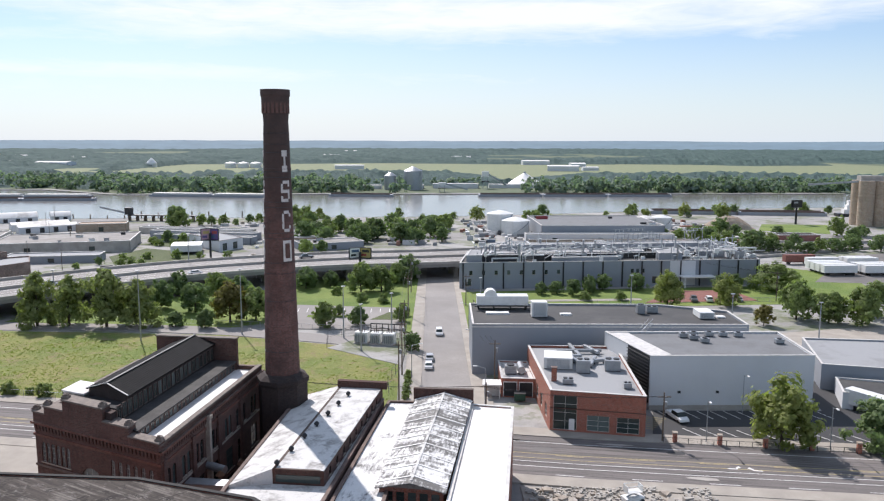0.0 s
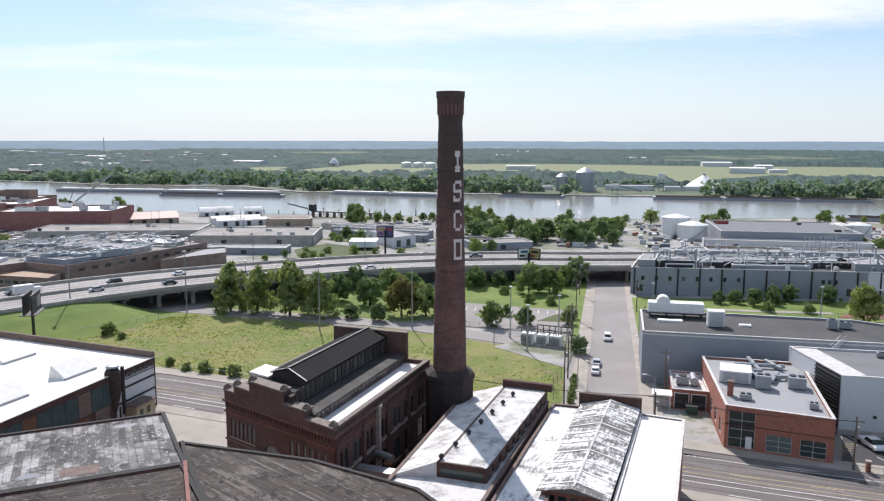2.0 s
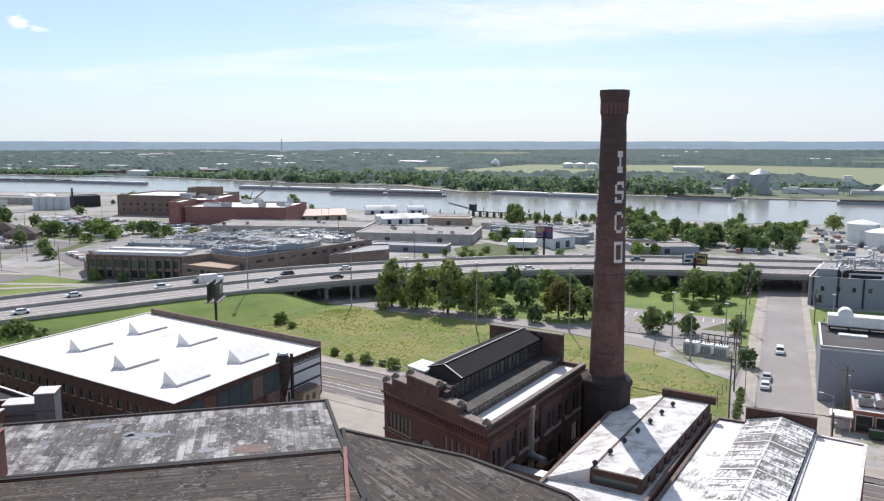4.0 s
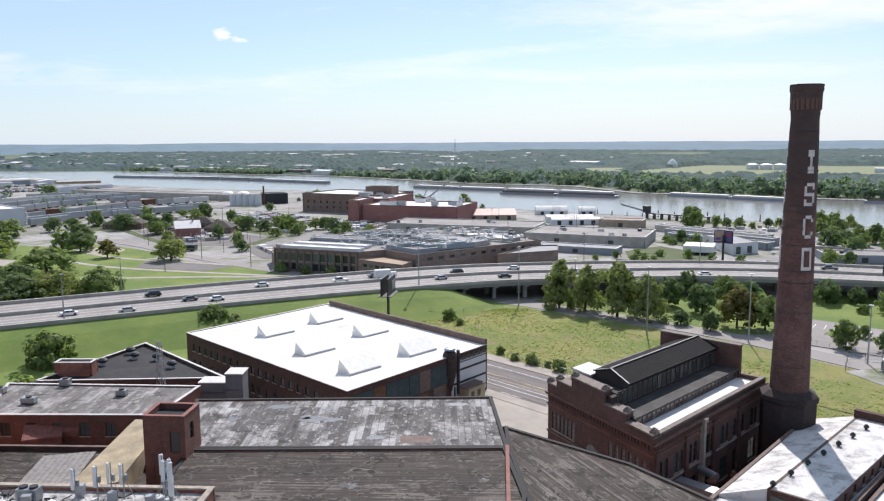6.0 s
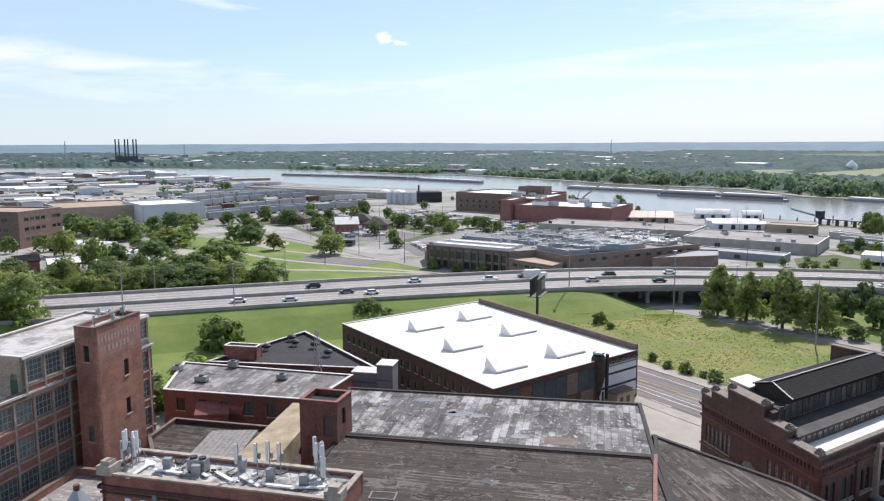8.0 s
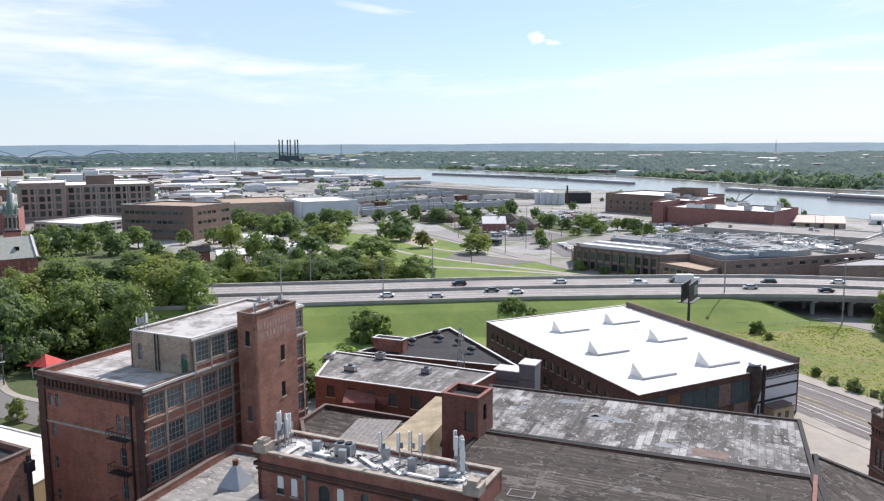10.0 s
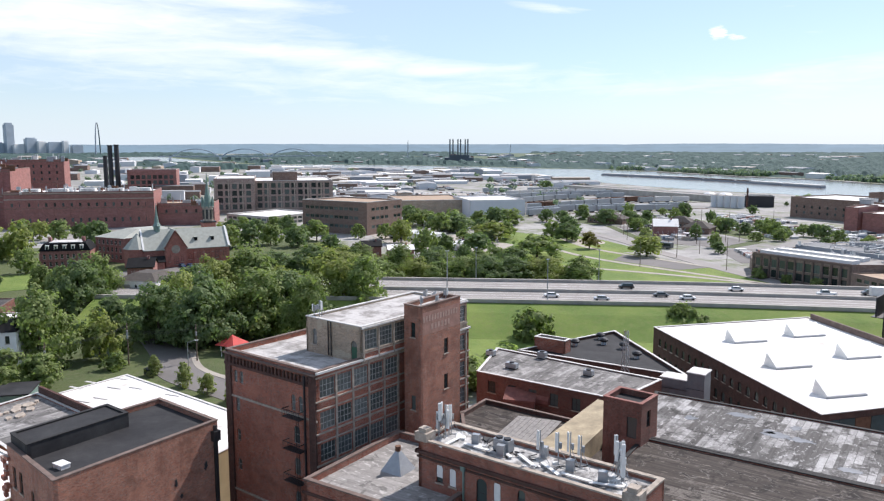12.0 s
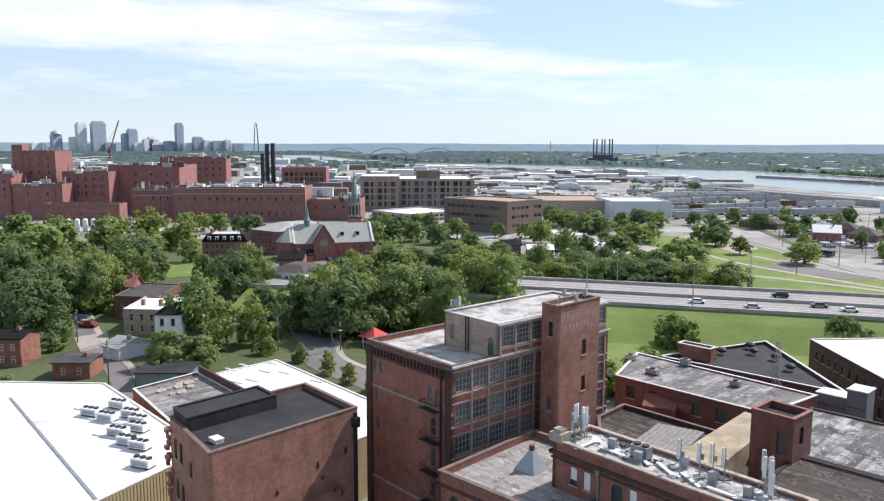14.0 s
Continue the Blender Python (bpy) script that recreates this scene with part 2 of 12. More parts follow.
M["roof_slate"] = plain("dark slate shingles", (0.013, 0.013, 0.014), 0.85, 0, 0.45, 0.8, 12, 0.15)
M["roof_brown"] = plain("brown-grey shingles", (0.085, 0.072, 0.062), 0.9, 0, 0.35, 0.8, 9)
M["roof_green"] = plain("grey-green slate", (0.36, 0.37, 0.325), 0.75, 0, 0.2, 0.8, 10)
M["copper"] = plain("verdigris copper", (0.19, 0.27, 0.24), 0.65, 0.2, 0.3, 1.5, 10)
M["coping_dark"] = plain("weathered clay coping", (0.17, 0.12, 0.1), 0.85, 0, 0.4, 1.0, 9)
M["coping_clay"] = plain("weathered buff clay coping", (0.2, 0.165, 0.14), 0.85, 0, 0.45, 1.6, 9)
M["coping_red"] = plain("red tile coping", (0.24, 0.095, 0.075), 0.8, 0, 0.35, 1.0, 9)
M["coping_pale"] = plain("pale metal coping", (0.6, 0.58, 0.55), 0.6, 0, 0.25, 1.0, 9)
M["rubber"] = plain("tyre rubber", (0.02, 0.02, 0.02), 0.85)
M["bark"] = plain("bark", (0.11, 0.085, 0.06), 0.95, 0, 0.4, 2, 14)
M["asphalt"] = plain("worn asphalt", (0.17, 0.158, 0.15), 0.9, 0, 0.3, 0.08, 3)
M["asphalt_new"] = plain("dark asphalt", (0.05, 0.05, 0.052), 0.88, 0, 0.25, 0.1, 4)
M["road_concrete"] = plain("grooved road concrete", (0.275, 0.255, 0.238), 0.88, 0, 0.26, 0.06, 2)
M["sidewalk"] = plain("pavement concrete", (0.36, 0.325, 0.28), 0.9, 0, 0.22, 0.25, 5)


def roofing(name, c, c2, lo, hi, scale=0.12, rough=0.85, streak=(1, 1, 1), spec=None, turn=0.0, lines=0.0):
    """Flat roofing with broad washed or stained patches of a second colour."""
    m = Nodes(name)
    turned = m.n.new("ShaderNodeMapping")
    turned.inputs["Rotation"].default_value = (0, 0, radians(-turn))
    m.link(m.co, turned.inputs["Vector"])
    a = m.noise(scale, 7, 0.62, m.scaled(streak, turned.outputs[0]), 0.4)
    b, g = m.noise(scale * 6, 5, 0.65), m.noise(7, 3)
    f = m.ramp(m.math("ADD", m.math("MULTIPLY", a, 0.75), m.math("MULTIPLY", b, 0.25)), lo, hi)
    col = m.mix(f, c, c2)
    col = m.mix(m.math("MULTIPLY", m.ramp(g, 0.4, 0.7), 0.25), col, tint(c, 0.6))
    if lines:
        f = m.noise(1.0, 4, 0.7, m.scaled((0.06, 2.6, 1), turned.outputs[0]))
        col = m.mix(m.math("MULTIPLY", m.ramp(f, 0.5, 0.62), lines), col, tint(c, 0.45))
        f = m.noise(1.0, 3, 0.6, m.scaled((0.09, 1.7, 5), turned.outputs[0]))
        col = m.mix(m.math("MULTIPLY", m.ramp(f, 0.58, 0.7), lines * 0.6), col, tint(c2, 1.25))
    return m.done(col, rough, 0, b, 0.25, 0.05, spec)


M["roof_white"] = roofing("white roof membrane", (0.77, 0.75, 0.72), (0.47, 0.43, 0.38), 0.52, 0.68, 0.14)
M["roof_dirty"] = roofing("dirty pale roof coating", (0.5, 0.48, 0.46), (0.2, 0.185, 0.17), 0.45, 0.6, 0.4, lines=0.35, turn=33)
M["roof_stained"] = roofing("white coating worn to grey", (0.6, 0.59, 0.57), (0.23, 0.217, 0.203), 0.485, 0.64, 0.4)


def felt(name, turn, dark, mid, pale, share, strips=0.95, torn=False):
    """Old roofing felt in narrow strips that run along turn (degrees), with worn pale patches over part of it."""
    m = Nodes(name)
    turned = m.n.new("ShaderNodeMapping")
    turned.inputs["Rotation"].default_value = (0, 0, radians(-turn))
    m.link(m.co, turned.inputs["Vector"])
    uv = turned.outputs[0]
    t = m.n.new("ShaderNodeTexBrick")
    m.link(uv, t.inputs["Vector"])
    t.inputs["Color1"].default_value, t.inputs["Color2"].default_value, t.inputs["Mortar"].default_value = (0, 0, 0, 1), (1, 1, 1, 1), (0.5, 0.5, 0.5, 1)
    t.inputs["Scale"].default_value, t.inputs["Mortar Size"].default_value = 1.0, 0.03
    t.inputs["Brick Width"].default_value, t.inputs["Row Height"].default_value = 5.5, strips
    tone = m.n.new("ShaderNodeSeparateColor")
    m.link(t.outputs["Color"], tone.inputs[0])
    line = m.noise(1.0, 5, 0.72, m.scaled((0.12, 3.2, 1), uv))
    blot, fine = m.noise(0.16, 7, 0.66, uv, 0.5), m.noise(2.2, 6, 0.7, uv)
    f = m.math("ADD", m.math("MULTIPLY", tone.outputs[0], 0.3 if torn else 0.45), m.math("MULTIPLY", m.ramp(line, 0.35, 0.65), 0.7 if torn else 0.5))
    col = m.mix(f, dark, mid)
    col = m.mix(m.math("MULTIPLY", m.ramp(fine, 0.55, 0.75), 0.5), col, tint(dark, 0.5))
    g = m.math("ADD", m.math("MULTIPLY", blot, 0.62), m.math("ADD", m.math("MULTIPLY", fine, 0.2), m.math("MULTIPLY", tone.outputs[0], 0.12)))
    col = m.mix(m.math("MULTIPLY", m.ramp(g, share, share + (0.07 if torn else 0.15)), 0.85), col, pale)
    h = m.noise(0.35, 6, 0.7, m.scaled((1.4, 1, 3), uv), 0.8)
    col = m.mix(m.math("MULTIPLY", m.ramp(h, 0.56, 0.62), 0.75), col, tint(dark, 0.55))
    if torn:  # peeled rims and scuffs show pale, wet holes dark
        w = m.noise(0.42, 4, 0.6, m.scaled((1, 1.5, 1), uv), 1.2)
        rim = m.math("MULTIPLY", m.ramp(w, 0.585, 0.6), m.math("SUBTRACT", 1.0, m.ramp(w, 0.605, 0.62)))
        col = m.mix(m.math("MULTIPLY", rim, 0.4), col, (0.28, 0.26, 0.24))
        col = m.mix(m.math("MULTIPLY", m.ramp(w, 0.62, 0.64), 0.8), col, tint(dark, 0.6))
        s = m.noise(1.0, 5, 0.7, m.scaled((0.5, 2.4, 3), uv), 0.5)
        col = m.mix(m.math("MULTIPLY", m.ramp(s, 0.62, 0.68), 0.55), col, (0.3, 0.26, 0.22))
    else:
        s = m.noise(1.0, 5, 0.7, m.scaled((1.2, 2.4, 3), uv), 0.5)
        col = m.mix(m.math("MULTIPLY", m.ramp(s, 0.57, 0.66), 0.6), col, tint(pale, 1.25))
        col = m.mix(m.math("MULTIPLY", m.math("SUBTRACT", 1.0, m.ramp(s, 0.34, 0.42)), 0.6), col, tint(mid, 0.6))
    col = m.mix(m.math("MULTIPLY", m.math("MULTIPLY", t.outputs["Fac"], m.ramp(blot, 0.4, 0.6)), 0.55), col, tint(dark, 0.4))
    return m.done(col, 0.88, 0, m.math("ADD", line, fine), 0.35, 0.05, 0.3)


M["roof_patchy"] = felt("patched tar with silver coating", 127, (0.055, 0.051, 0.048), (0.16, 0.153, 0.145), (0.46, 0.45, 0.44), 0.455, 0.8)
M["roof_silver"] = felt("worn silver roof coating", 126, (0.085, 0.08, 0.076), (0.22, 0.21, 0.2), (0.4, 0.385, 0.37), 0.46, 0.7)
M["roof_boards"] = felt("pale weathered roof boards", 38, (0.17, 0.16, 0.15), (0.36, 0.34, 0.32), (0.5, 0.48, 0.46), 0.5, 0.8)
M["roof_tar"] = felt("weathered tar paper", 35, (0.024, 0.019, 0.016), (0.08, 0.066, 0.056), (0.15, 0.132, 0.116), 0.5, 0.32, True)
M["roof_tar_across"] = felt("weathered tar paper laid across", 150, (0.024, 0.019, 0.016), (0.088, 0.072, 0.061), (0.15, 0.132, 0.116), 0.5, 0.32, True)


def peeling(name, lo, hi, bands):
    """White paint worn through in short dark dashes along the slope; bands: how far the wear keeps to rows across it."""
    m = Nodes(name)
    turned = m.n.new("ShaderNodeMapping")
    turned.inputs["Rotation"].default_value = (0, 0, radians(7))
    m.link(m.co, turned.inputs["Vector"])
    uv = turned.outputs[0]
    a = m.noise(1.0, 5, 0.75, m.scaled((3.2, 0.7, 1), uv), 0.3)
    b = m.noise(0.2, 5, 0.6, uv, 0.6)
    c = m.noise(1.0, 3, 0.6, m.scaled((0.14, 1.15, 1), uv))
    f = m.math("ADD", m.math("MULTIPLY", a, 0.42), m.math("ADD", m.math("MULTIPLY", b, 0.5 - bands * 0.1), m.math("MULTIPLY", c, 0.3 * bands)))
    col = m.mix(m.ramp(f, lo, hi), (0.72, 0.71, 0.69), (0.12, 0.115, 0.108))
    g = m.noise(0.9, 5, 0.7, uv)
    col = m.mix(m.math("MULTIPLY", m.ramp(g, 0.5, 0.75), 0.3), col, (0.42, 0.4, 0.37))
    return m.done(col, 0.8, 0, a, 0.3, 0.04)


M["roof_peeling"] = peeling("peeling white roof paint", 0.51, 0.585, 1.0)
M["roof_flaking"] = peeling("flaking white roof paint", 0.495, 0.61, 0.35)
M["roof_mess"] = roofing("blistered pale roof coating", (0.48, 0.47, 0.45), (0.13, 0.125, 0.12), 0.45, 0.58, 0.7)
M["roof_midgrey"] = roofing("weathered mid-grey membrane", (0.17, 0.175, 0.18), (0.125, 0.125, 0.125), 0.45, 0.72, 0.25)
M["asphalt_wide"] = roofing("streaked worn asphalt", (0.125, 0.112, 0.106), (0.2, 0.178, 0.168), 0.4, 0.62, 0.5, 0.9, (0.06, 1, 1), None, -9, 0.7)
M["roof_felt_grey"] = roofing("worn dark grey felt", (0.055, 0.052, 0.05), (0.1, 0.095, 0.09), 0.42, 0.66, 0.4, 0.85, spec=0.25)
M["roof_black"] = roofing("black roof membrane", (0.022, 0.022, 0.024), (0.05, 0.05, 0.051), 0.4, 0.7, 0.2, 0.8, spec=0.25)
M["roof_grey"] = roofing("grey roof membrane", (0.3, 0.305, 0.31), (0.2, 0.2, 0.2), 0.5, 0.75, 0.12)
M["roof_dark"] = roofing("dark gravel roof", (0.05, 0.05, 0.05), (0.085, 0.082, 0.08), 0.45, 0.7, 0.12)
M["roof_drab"] = roofing("drab weathered gravel roof", (0.2, 0.185, 0.17), (0.3, 0.285, 0.265), 0.42, 0.62, 0.1)
M["roof_tan"] = roofing("tan gravel roof", (0.4, 0.29, 0.2), (0.3, 0.22, 0.16), 0.4, 0.7, 0.1)


def grass(name, c1, c2, c3):
    m = Nodes(name)
    a, b, g = m.noise(0.06, 6, 0.6), m.noise(0.7, 6, 0.7), m.noise(9, 4, 0.7)
    col = m.mix(m.ramp(a, 0.38, 0.62), c1, c2)
    col = m.mix(m.math("MULTIPLY", m.ramp(b, 0.48, 0.7), 0.7), col, c3)
    col = m.mix(m.math("MULTIPLY", m.ramp(g, 0.4, 0.7), 0.35), col, tint(c1, 0.55))
    return m.done(col, 0.95, 0, g, 0.6, 0.15)


M["lawn"] = grass("mown grass", (0.105, 0.17, 0.026), (0.185, 0.24, 0.046), (0.165, 0.185, 0.056))
def meadow():
    """Rough grass in drifts of green, straw and dry brown."""
    m = Nodes("rough meadow grass")
    a, b, c, g = m.noise(0.05, 6, 0.65, None, 0.6), m.noise(0.22, 7, 0.72, None, 0.8), m.noise(0.8, 7, 0.78, None, 0.6), m.noise(5, 5, 0.75)
    col = m.mix(m.ramp(a, 0.4, 0.6), (0.15, 0.2, 0.038), (0.26, 0.25, 0.075))
    col = m.mix(m.math("MULTIPLY", m.ramp(b, 0.52, 0.62), 0.8), col, (0.27, 0.2, 0.11))
    col = m.mix(m.math("MULTIPLY", m.ramp(c, 0.5, 0.66), 0.55), col, (0.11, 0.15, 0.032))
    col = m.mix(m.math("MULTIPLY", m.ramp(c, 0.45, 0.36), 0.6), col, (0.31, 0.31, 0.105))
    col = m.mix(m.math("MULTIPLY", m.ramp(g, 0.45, 0.7), 0.3), col, (0.12, 0.14, 0.036))
    return m.done(col, 0.95, 0, m.math("ADD", c, g), 0.8, 0.3)


M["meadow"] = meadow()
M["lawn_rough"] = grass("rough yard grass", (0.06, 0.085, 0.025), (0.09, 0.115, 0.035), (0.13, 0.12, 0.07))
M["far_land"] = grass("far fields", (0.075, 0.11, 0.055), (0.13, 0.15, 0.085), (0.1, 0.125, 0.07))


def leaves(name, c1, c2, thin=0.4):
    """Leaves vary from spray to spray and let some light through."""
    m = Nodes(name)
    info = m.n.new("ShaderNodeObjectInfo").outputs["Random"]
    isl = m.n.new("ShaderNodeNewGeometry").outputs["Random Per Island"]
    col = m.mix(isl, c1, c2)
    col = m.mix(m.math("MULTIPLY", info, 0.4), col, tint(c1, 0.7))
    m.done(col, 0.7, 0, None, spec=0.25)
    tr, mixer = m.n.new("ShaderNodeBsdfTranslucent"), m.n.new("ShaderNodeMixShader")
    m.link(m.mix(1.0, col, (1.0, 1.2, 0.65), "MULTIPLY"), tr.inputs["Color"])
    mixer.inputs[0].default_value = thin
    m.l.new(m.b.outputs[0], mixer.inputs[1])
    m.l.new(tr.outputs[0], mixer.inputs[2])
    m.l.new(mixer.outputs[0], m.n["Material Output"].inputs["Surface"])
    return m.m


M["leaf_mid"] = leaves("green leaves", (0.175, 0.22, 0.085), (0.32, 0.375, 0.15), 0.5)
M["leaf_tall"] = leaves("sunlit green leaves", (0.215, 0.245, 0.1), (0.36, 0.385, 0.165), 0.5)
M["leaf_light"] = leaves("yellow-green leaves", (0.23, 0.255, 0.085), (0.37, 0.395, 0.145), 0.5)
M["leaf_dark"] = leaves("dark green leaves", (0.13, 0.18, 0.085), (0.24, 0.3, 0.14), 0.5)
# leaf_far is paled and blued, with the distance haze in its colour
M["leaf_far"] = leaves("far woodland, haze in the green", (0.17, 0.225, 0.18), (0.265, 0.325, 0.25), 0.45)
M["far_field"] = grass("far ripening field", (0.165, 0.2, 0.1), (0.215, 0.225, 0.12), (0.19, 0.21, 0.11))


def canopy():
    m = Nodes("far canopy in haze blue")
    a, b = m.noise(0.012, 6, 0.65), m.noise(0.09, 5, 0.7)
    # bluer than leaves are: distance haze is put into these greens
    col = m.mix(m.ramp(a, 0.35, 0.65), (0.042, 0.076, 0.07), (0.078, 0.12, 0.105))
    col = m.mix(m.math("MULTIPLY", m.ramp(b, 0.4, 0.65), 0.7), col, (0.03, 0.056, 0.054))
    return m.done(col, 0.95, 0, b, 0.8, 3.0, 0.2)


M["leaf_canopy"] = canopy()


def ground_mat():
    m = Nodes("yard ground")
    a, b, g = m.noise(0.02, 7, 0.6), m.noise(0.15, 6, 0.65), m.noise(4, 4, 0.7)
    col = m.mix(m.ramp(a, 0.42, 0.6), (0.25, 0.238, 0.225), (0.38, 0.367, 0.347))
    col = m.mix(m.math("MULTIPLY", m.ramp(b, 0.5, 0.68), 0.5), col, (0.16, 0.157, 0.157))
    weeds = m.math("MULTIPLY", m.ramp(m.noise(0.035, 7, 0.68), 0.5, 0.56), m.ramp(b, 0.62, 0.45))
    col = m.mix(m.math("MULTIPLY", weeds, 0.85), col, (0.12, 0.145, 0.055))
    col = m.mix(m.math("MULTIPLY", m.ramp(g, 0.4, 0.7), 0.3), col, (0.13, 0.128, 0.12))
    return m.done(col, 0.95, 0, g, 0.3, 0.08)


M["ground"] = ground_mat()


def water_mat():
    m = Nodes("river water")
    a = m.noise(0.03, 5, 0.6, m.scaled((0.4, 1, 1)))
    b = m.noise(0.5, 5, 0.6)
    col = m.mix(m.ramp(a, 0.35, 0.65), (0.17, 0.165, 0.15), (0.21, 0.2, 0.18))
    return m.done(col, 0.16, 0, b, 0.12, 0.3)


M["water"] = water_mat()

# ---- building blocks ----


def box(bm, x0, x1, y0, y1, z0, z1, m=None):
    vs = [bm.verts.new((x, y, z)) for z in (z0, z1) for y in (y0, y1) for x in (x0, x1)]
    if m is not None:
        for v in vs:
            v.co = m @ v.co
    for f in ((0, 2, 3, 1), (4, 5, 7, 6), (0, 1, 5, 4), (2, 6, 7, 3), (0, 4, 6, 2), (1, 3, 7, 5)):
        bm.faces.new([vs[i] for i in f])
    return vs


def prism(bm, pts, z0, z1):
    """An upright block on an outline of (x, y) points, anticlockwise; z1 may be a list of heights."""
    top = z1 if isinstance(z1, (list, tuple)) else [z1] * len(pts)
    lo, hi = [bm.verts.new((x, y, z0)) for x, y in pts], [bm.verts.new((x, y, z)) for (x, y), z in zip(pts, top)]
    bm.faces.new(lo[::-1])
    bm.faces.new(hi)
    for i in range(len(pts)):
        j = (i + 1) % len(pts)
        bm.faces.new((lo[i], lo[j], hi[j], hi[i]))


def tube(bm, x, y, z0, z1, r0, r1=None, n=12, m=None, cap=True):
    r1 = r0 if r1 is None else r1
    rings = []
    for z, r in ((z0, r0), (z1, r1)):
        rings.append([bm.verts.new((x + r * math.cos(2 * math.pi * i / n), y + r * math.sin(2 * math.pi * i / n), z)) for i in range(n)])
    if m is not None:
        for v in rings[0] + rings[1]:
            v.co = m @ v.co
    for i in range(n):
        j = (i + 1) % n
        bm.faces.new((rings[0][i], rings[0][j], rings[1][j], rings[1][i]))
    if cap:
        bm.faces.new(rings[0][::-1])
        bm.faces.new(rings[1])


def beam(bm, a, b, w, h=None):
    """A square bar from a to b."""
    a, b = Vector(a), Vector(b)
    d = b - a
    m = Matrix.Translation(a) @ d.to_track_quat("X", "Z").to_matrix().to_4x4()
    box(bm, 0, d.length, -w / 2, w / 2, -(h or w) / 2, (h or w) / 2, m)


def lathe(bm, profile, n=24):
    """A turned shape round z from (radius, height) points."""
    rings = [[bm.verts.new((r * math.cos(2 * math.pi * i / n), r * math.sin(2 * math.pi * i / n), z)) for i in range(n)] for r, z in profile]
    for a, b in zip(rings, rings[1:]):
        for i in range(n):
            j = (i + 1) % n
            bm.faces.new((a[i], a[j], b[j], b[i]))
    bm.faces.new(rings[0][::-1])
    bm.faces.new(rings[-1])


def sweep(bm, pts, r):
    """A thin square cord through all the points."""
    rings = [[bm.verts.new((p.x + dx, p.y + dx * 0.3, p.z + dz)) for dx, dz in ((-r, -r), (r, -r), (r, r), (-r, r))] for p in pts]
    for a, b in zip(rings, rings[1:]):
        for k in range(4):
            bm.faces.new((a[k], a[(k + 1) % 4], b[(k + 1) % 4], b[k]))


def mesh_of(name, bm, material):
    me = bpy.data.meshes.new(name)
    bm.normal_update()
    bm.to_mesh(me)
    bm.free()
    me.materials.append(material)
    return me


def part(name, bm, material, parent, label="", m=None):
    me = bm if isinstance(bm, bpy.types.Mesh) else mesh_of(name, bm, material)
    ob = new(name, me)
    ob.parent = parent
    if m is not None:
        ob.matrix_basis = m
    return tagged(ob, label)


def thing(name, m, label, category, group="", kind=""):
    ob = new(name)
    ob.empty_display_size = 0.5
    ob.matrix_basis = m
    return tagged(ob, label, category, group, kind)


def single(name, bm, material, m, label, category, group="", kind=""):
    ob = new(name, bm if isinstance(bm, bpy.types.Mesh) else mesh_of(name, bm, material))
    ob.matrix_basis = m
    return tagged(ob, label, category, group, kind)


def B():
    return bmesh.new()


def boxes(*rows):
    bm = B()
    for r in rows:
        box(bm, *r)
    return bm


def edge_frame(a, b, z=0.0):
    """Along a wall from a to b: x on it, y into the building, z up."""
    d = Vector((b[0] - a[0], b[1] - a[1]))
    return pose(a[0], a[1], z, 0, 0, math.degrees(math.atan2(d.y, d.x))), d.length


def holed(bm, length, height, thick, holes):
    """A wall of the given thickness with rectangular openings (x0, x1, z0, z1) through it."""
    xs = sorted({0.0, length, *[h[0] for h in holes], *[h[1] for h in holes]})
    zs = sorted({0.0, height, *[h[2] for h in holes], *[h[3] for h in holes]})
    nx, nz = len(xs) - 1, len(zs) - 1
    solid = [[True] * nz for _ in range(nx)]
    for i in range(nx):
        for k in range(nz):
            x, z = (xs[i] + xs[i + 1]) / 2, (zs[k] + zs[k + 1]) / 2
            solid[i][k] = not any(h[0] < x < h[1] and h[2] < z < h[3] for h in holes)
    vs = {}

    def v(i, s, k):
        if (i, s, k) not in vs:
            vs[i, s, k] = bm.verts.new((xs[i], s * thick, zs[k]))
        return vs[i, s, k]

    def is_solid(i, k):
        return 0 <= i < nx and 0 <= k < nz and solid[i][k]

    for i in range(nx):
        for k in range(nz):
            if not solid[i][k]:
                continue
            bm.faces.new((v(i, 0, k), v(i + 1, 0, k), v(i + 1, 0, k + 1), v(i, 0, k + 1)))
            bm.faces.new((v(i, 1, k), v(i, 1, k + 1), v(i + 1, 1, k + 1), v(i + 1, 1, k)))
            if not is_solid(i - 1, k):
                bm.faces.new((v(i, 0, k), v(i, 0, k + 1), v(i, 1, k + 1), v(i, 1, k)))
            if not is_solid(i + 1, k):
                bm.faces.new((v(i + 1, 0, k), v(i + 1, 1, k), v(i + 1, 1, k + 1), v(i + 1, 0, k + 1)))
            if not is_solid(i, k - 1):
                bm.faces.new((v(i, 0, k), v(i, 1, k), v(i + 1, 1, k), v(i + 1, 0, k)))
            if not is_solid(i, k + 1):
                bm.faces.new((v(i, 0, k + 1), v(i + 1, 0, k + 1), v(i + 1, 1, k + 1), v(i, 1, k + 1)))


WINDOW_MESH, FAR_WINDOW = {}, {}


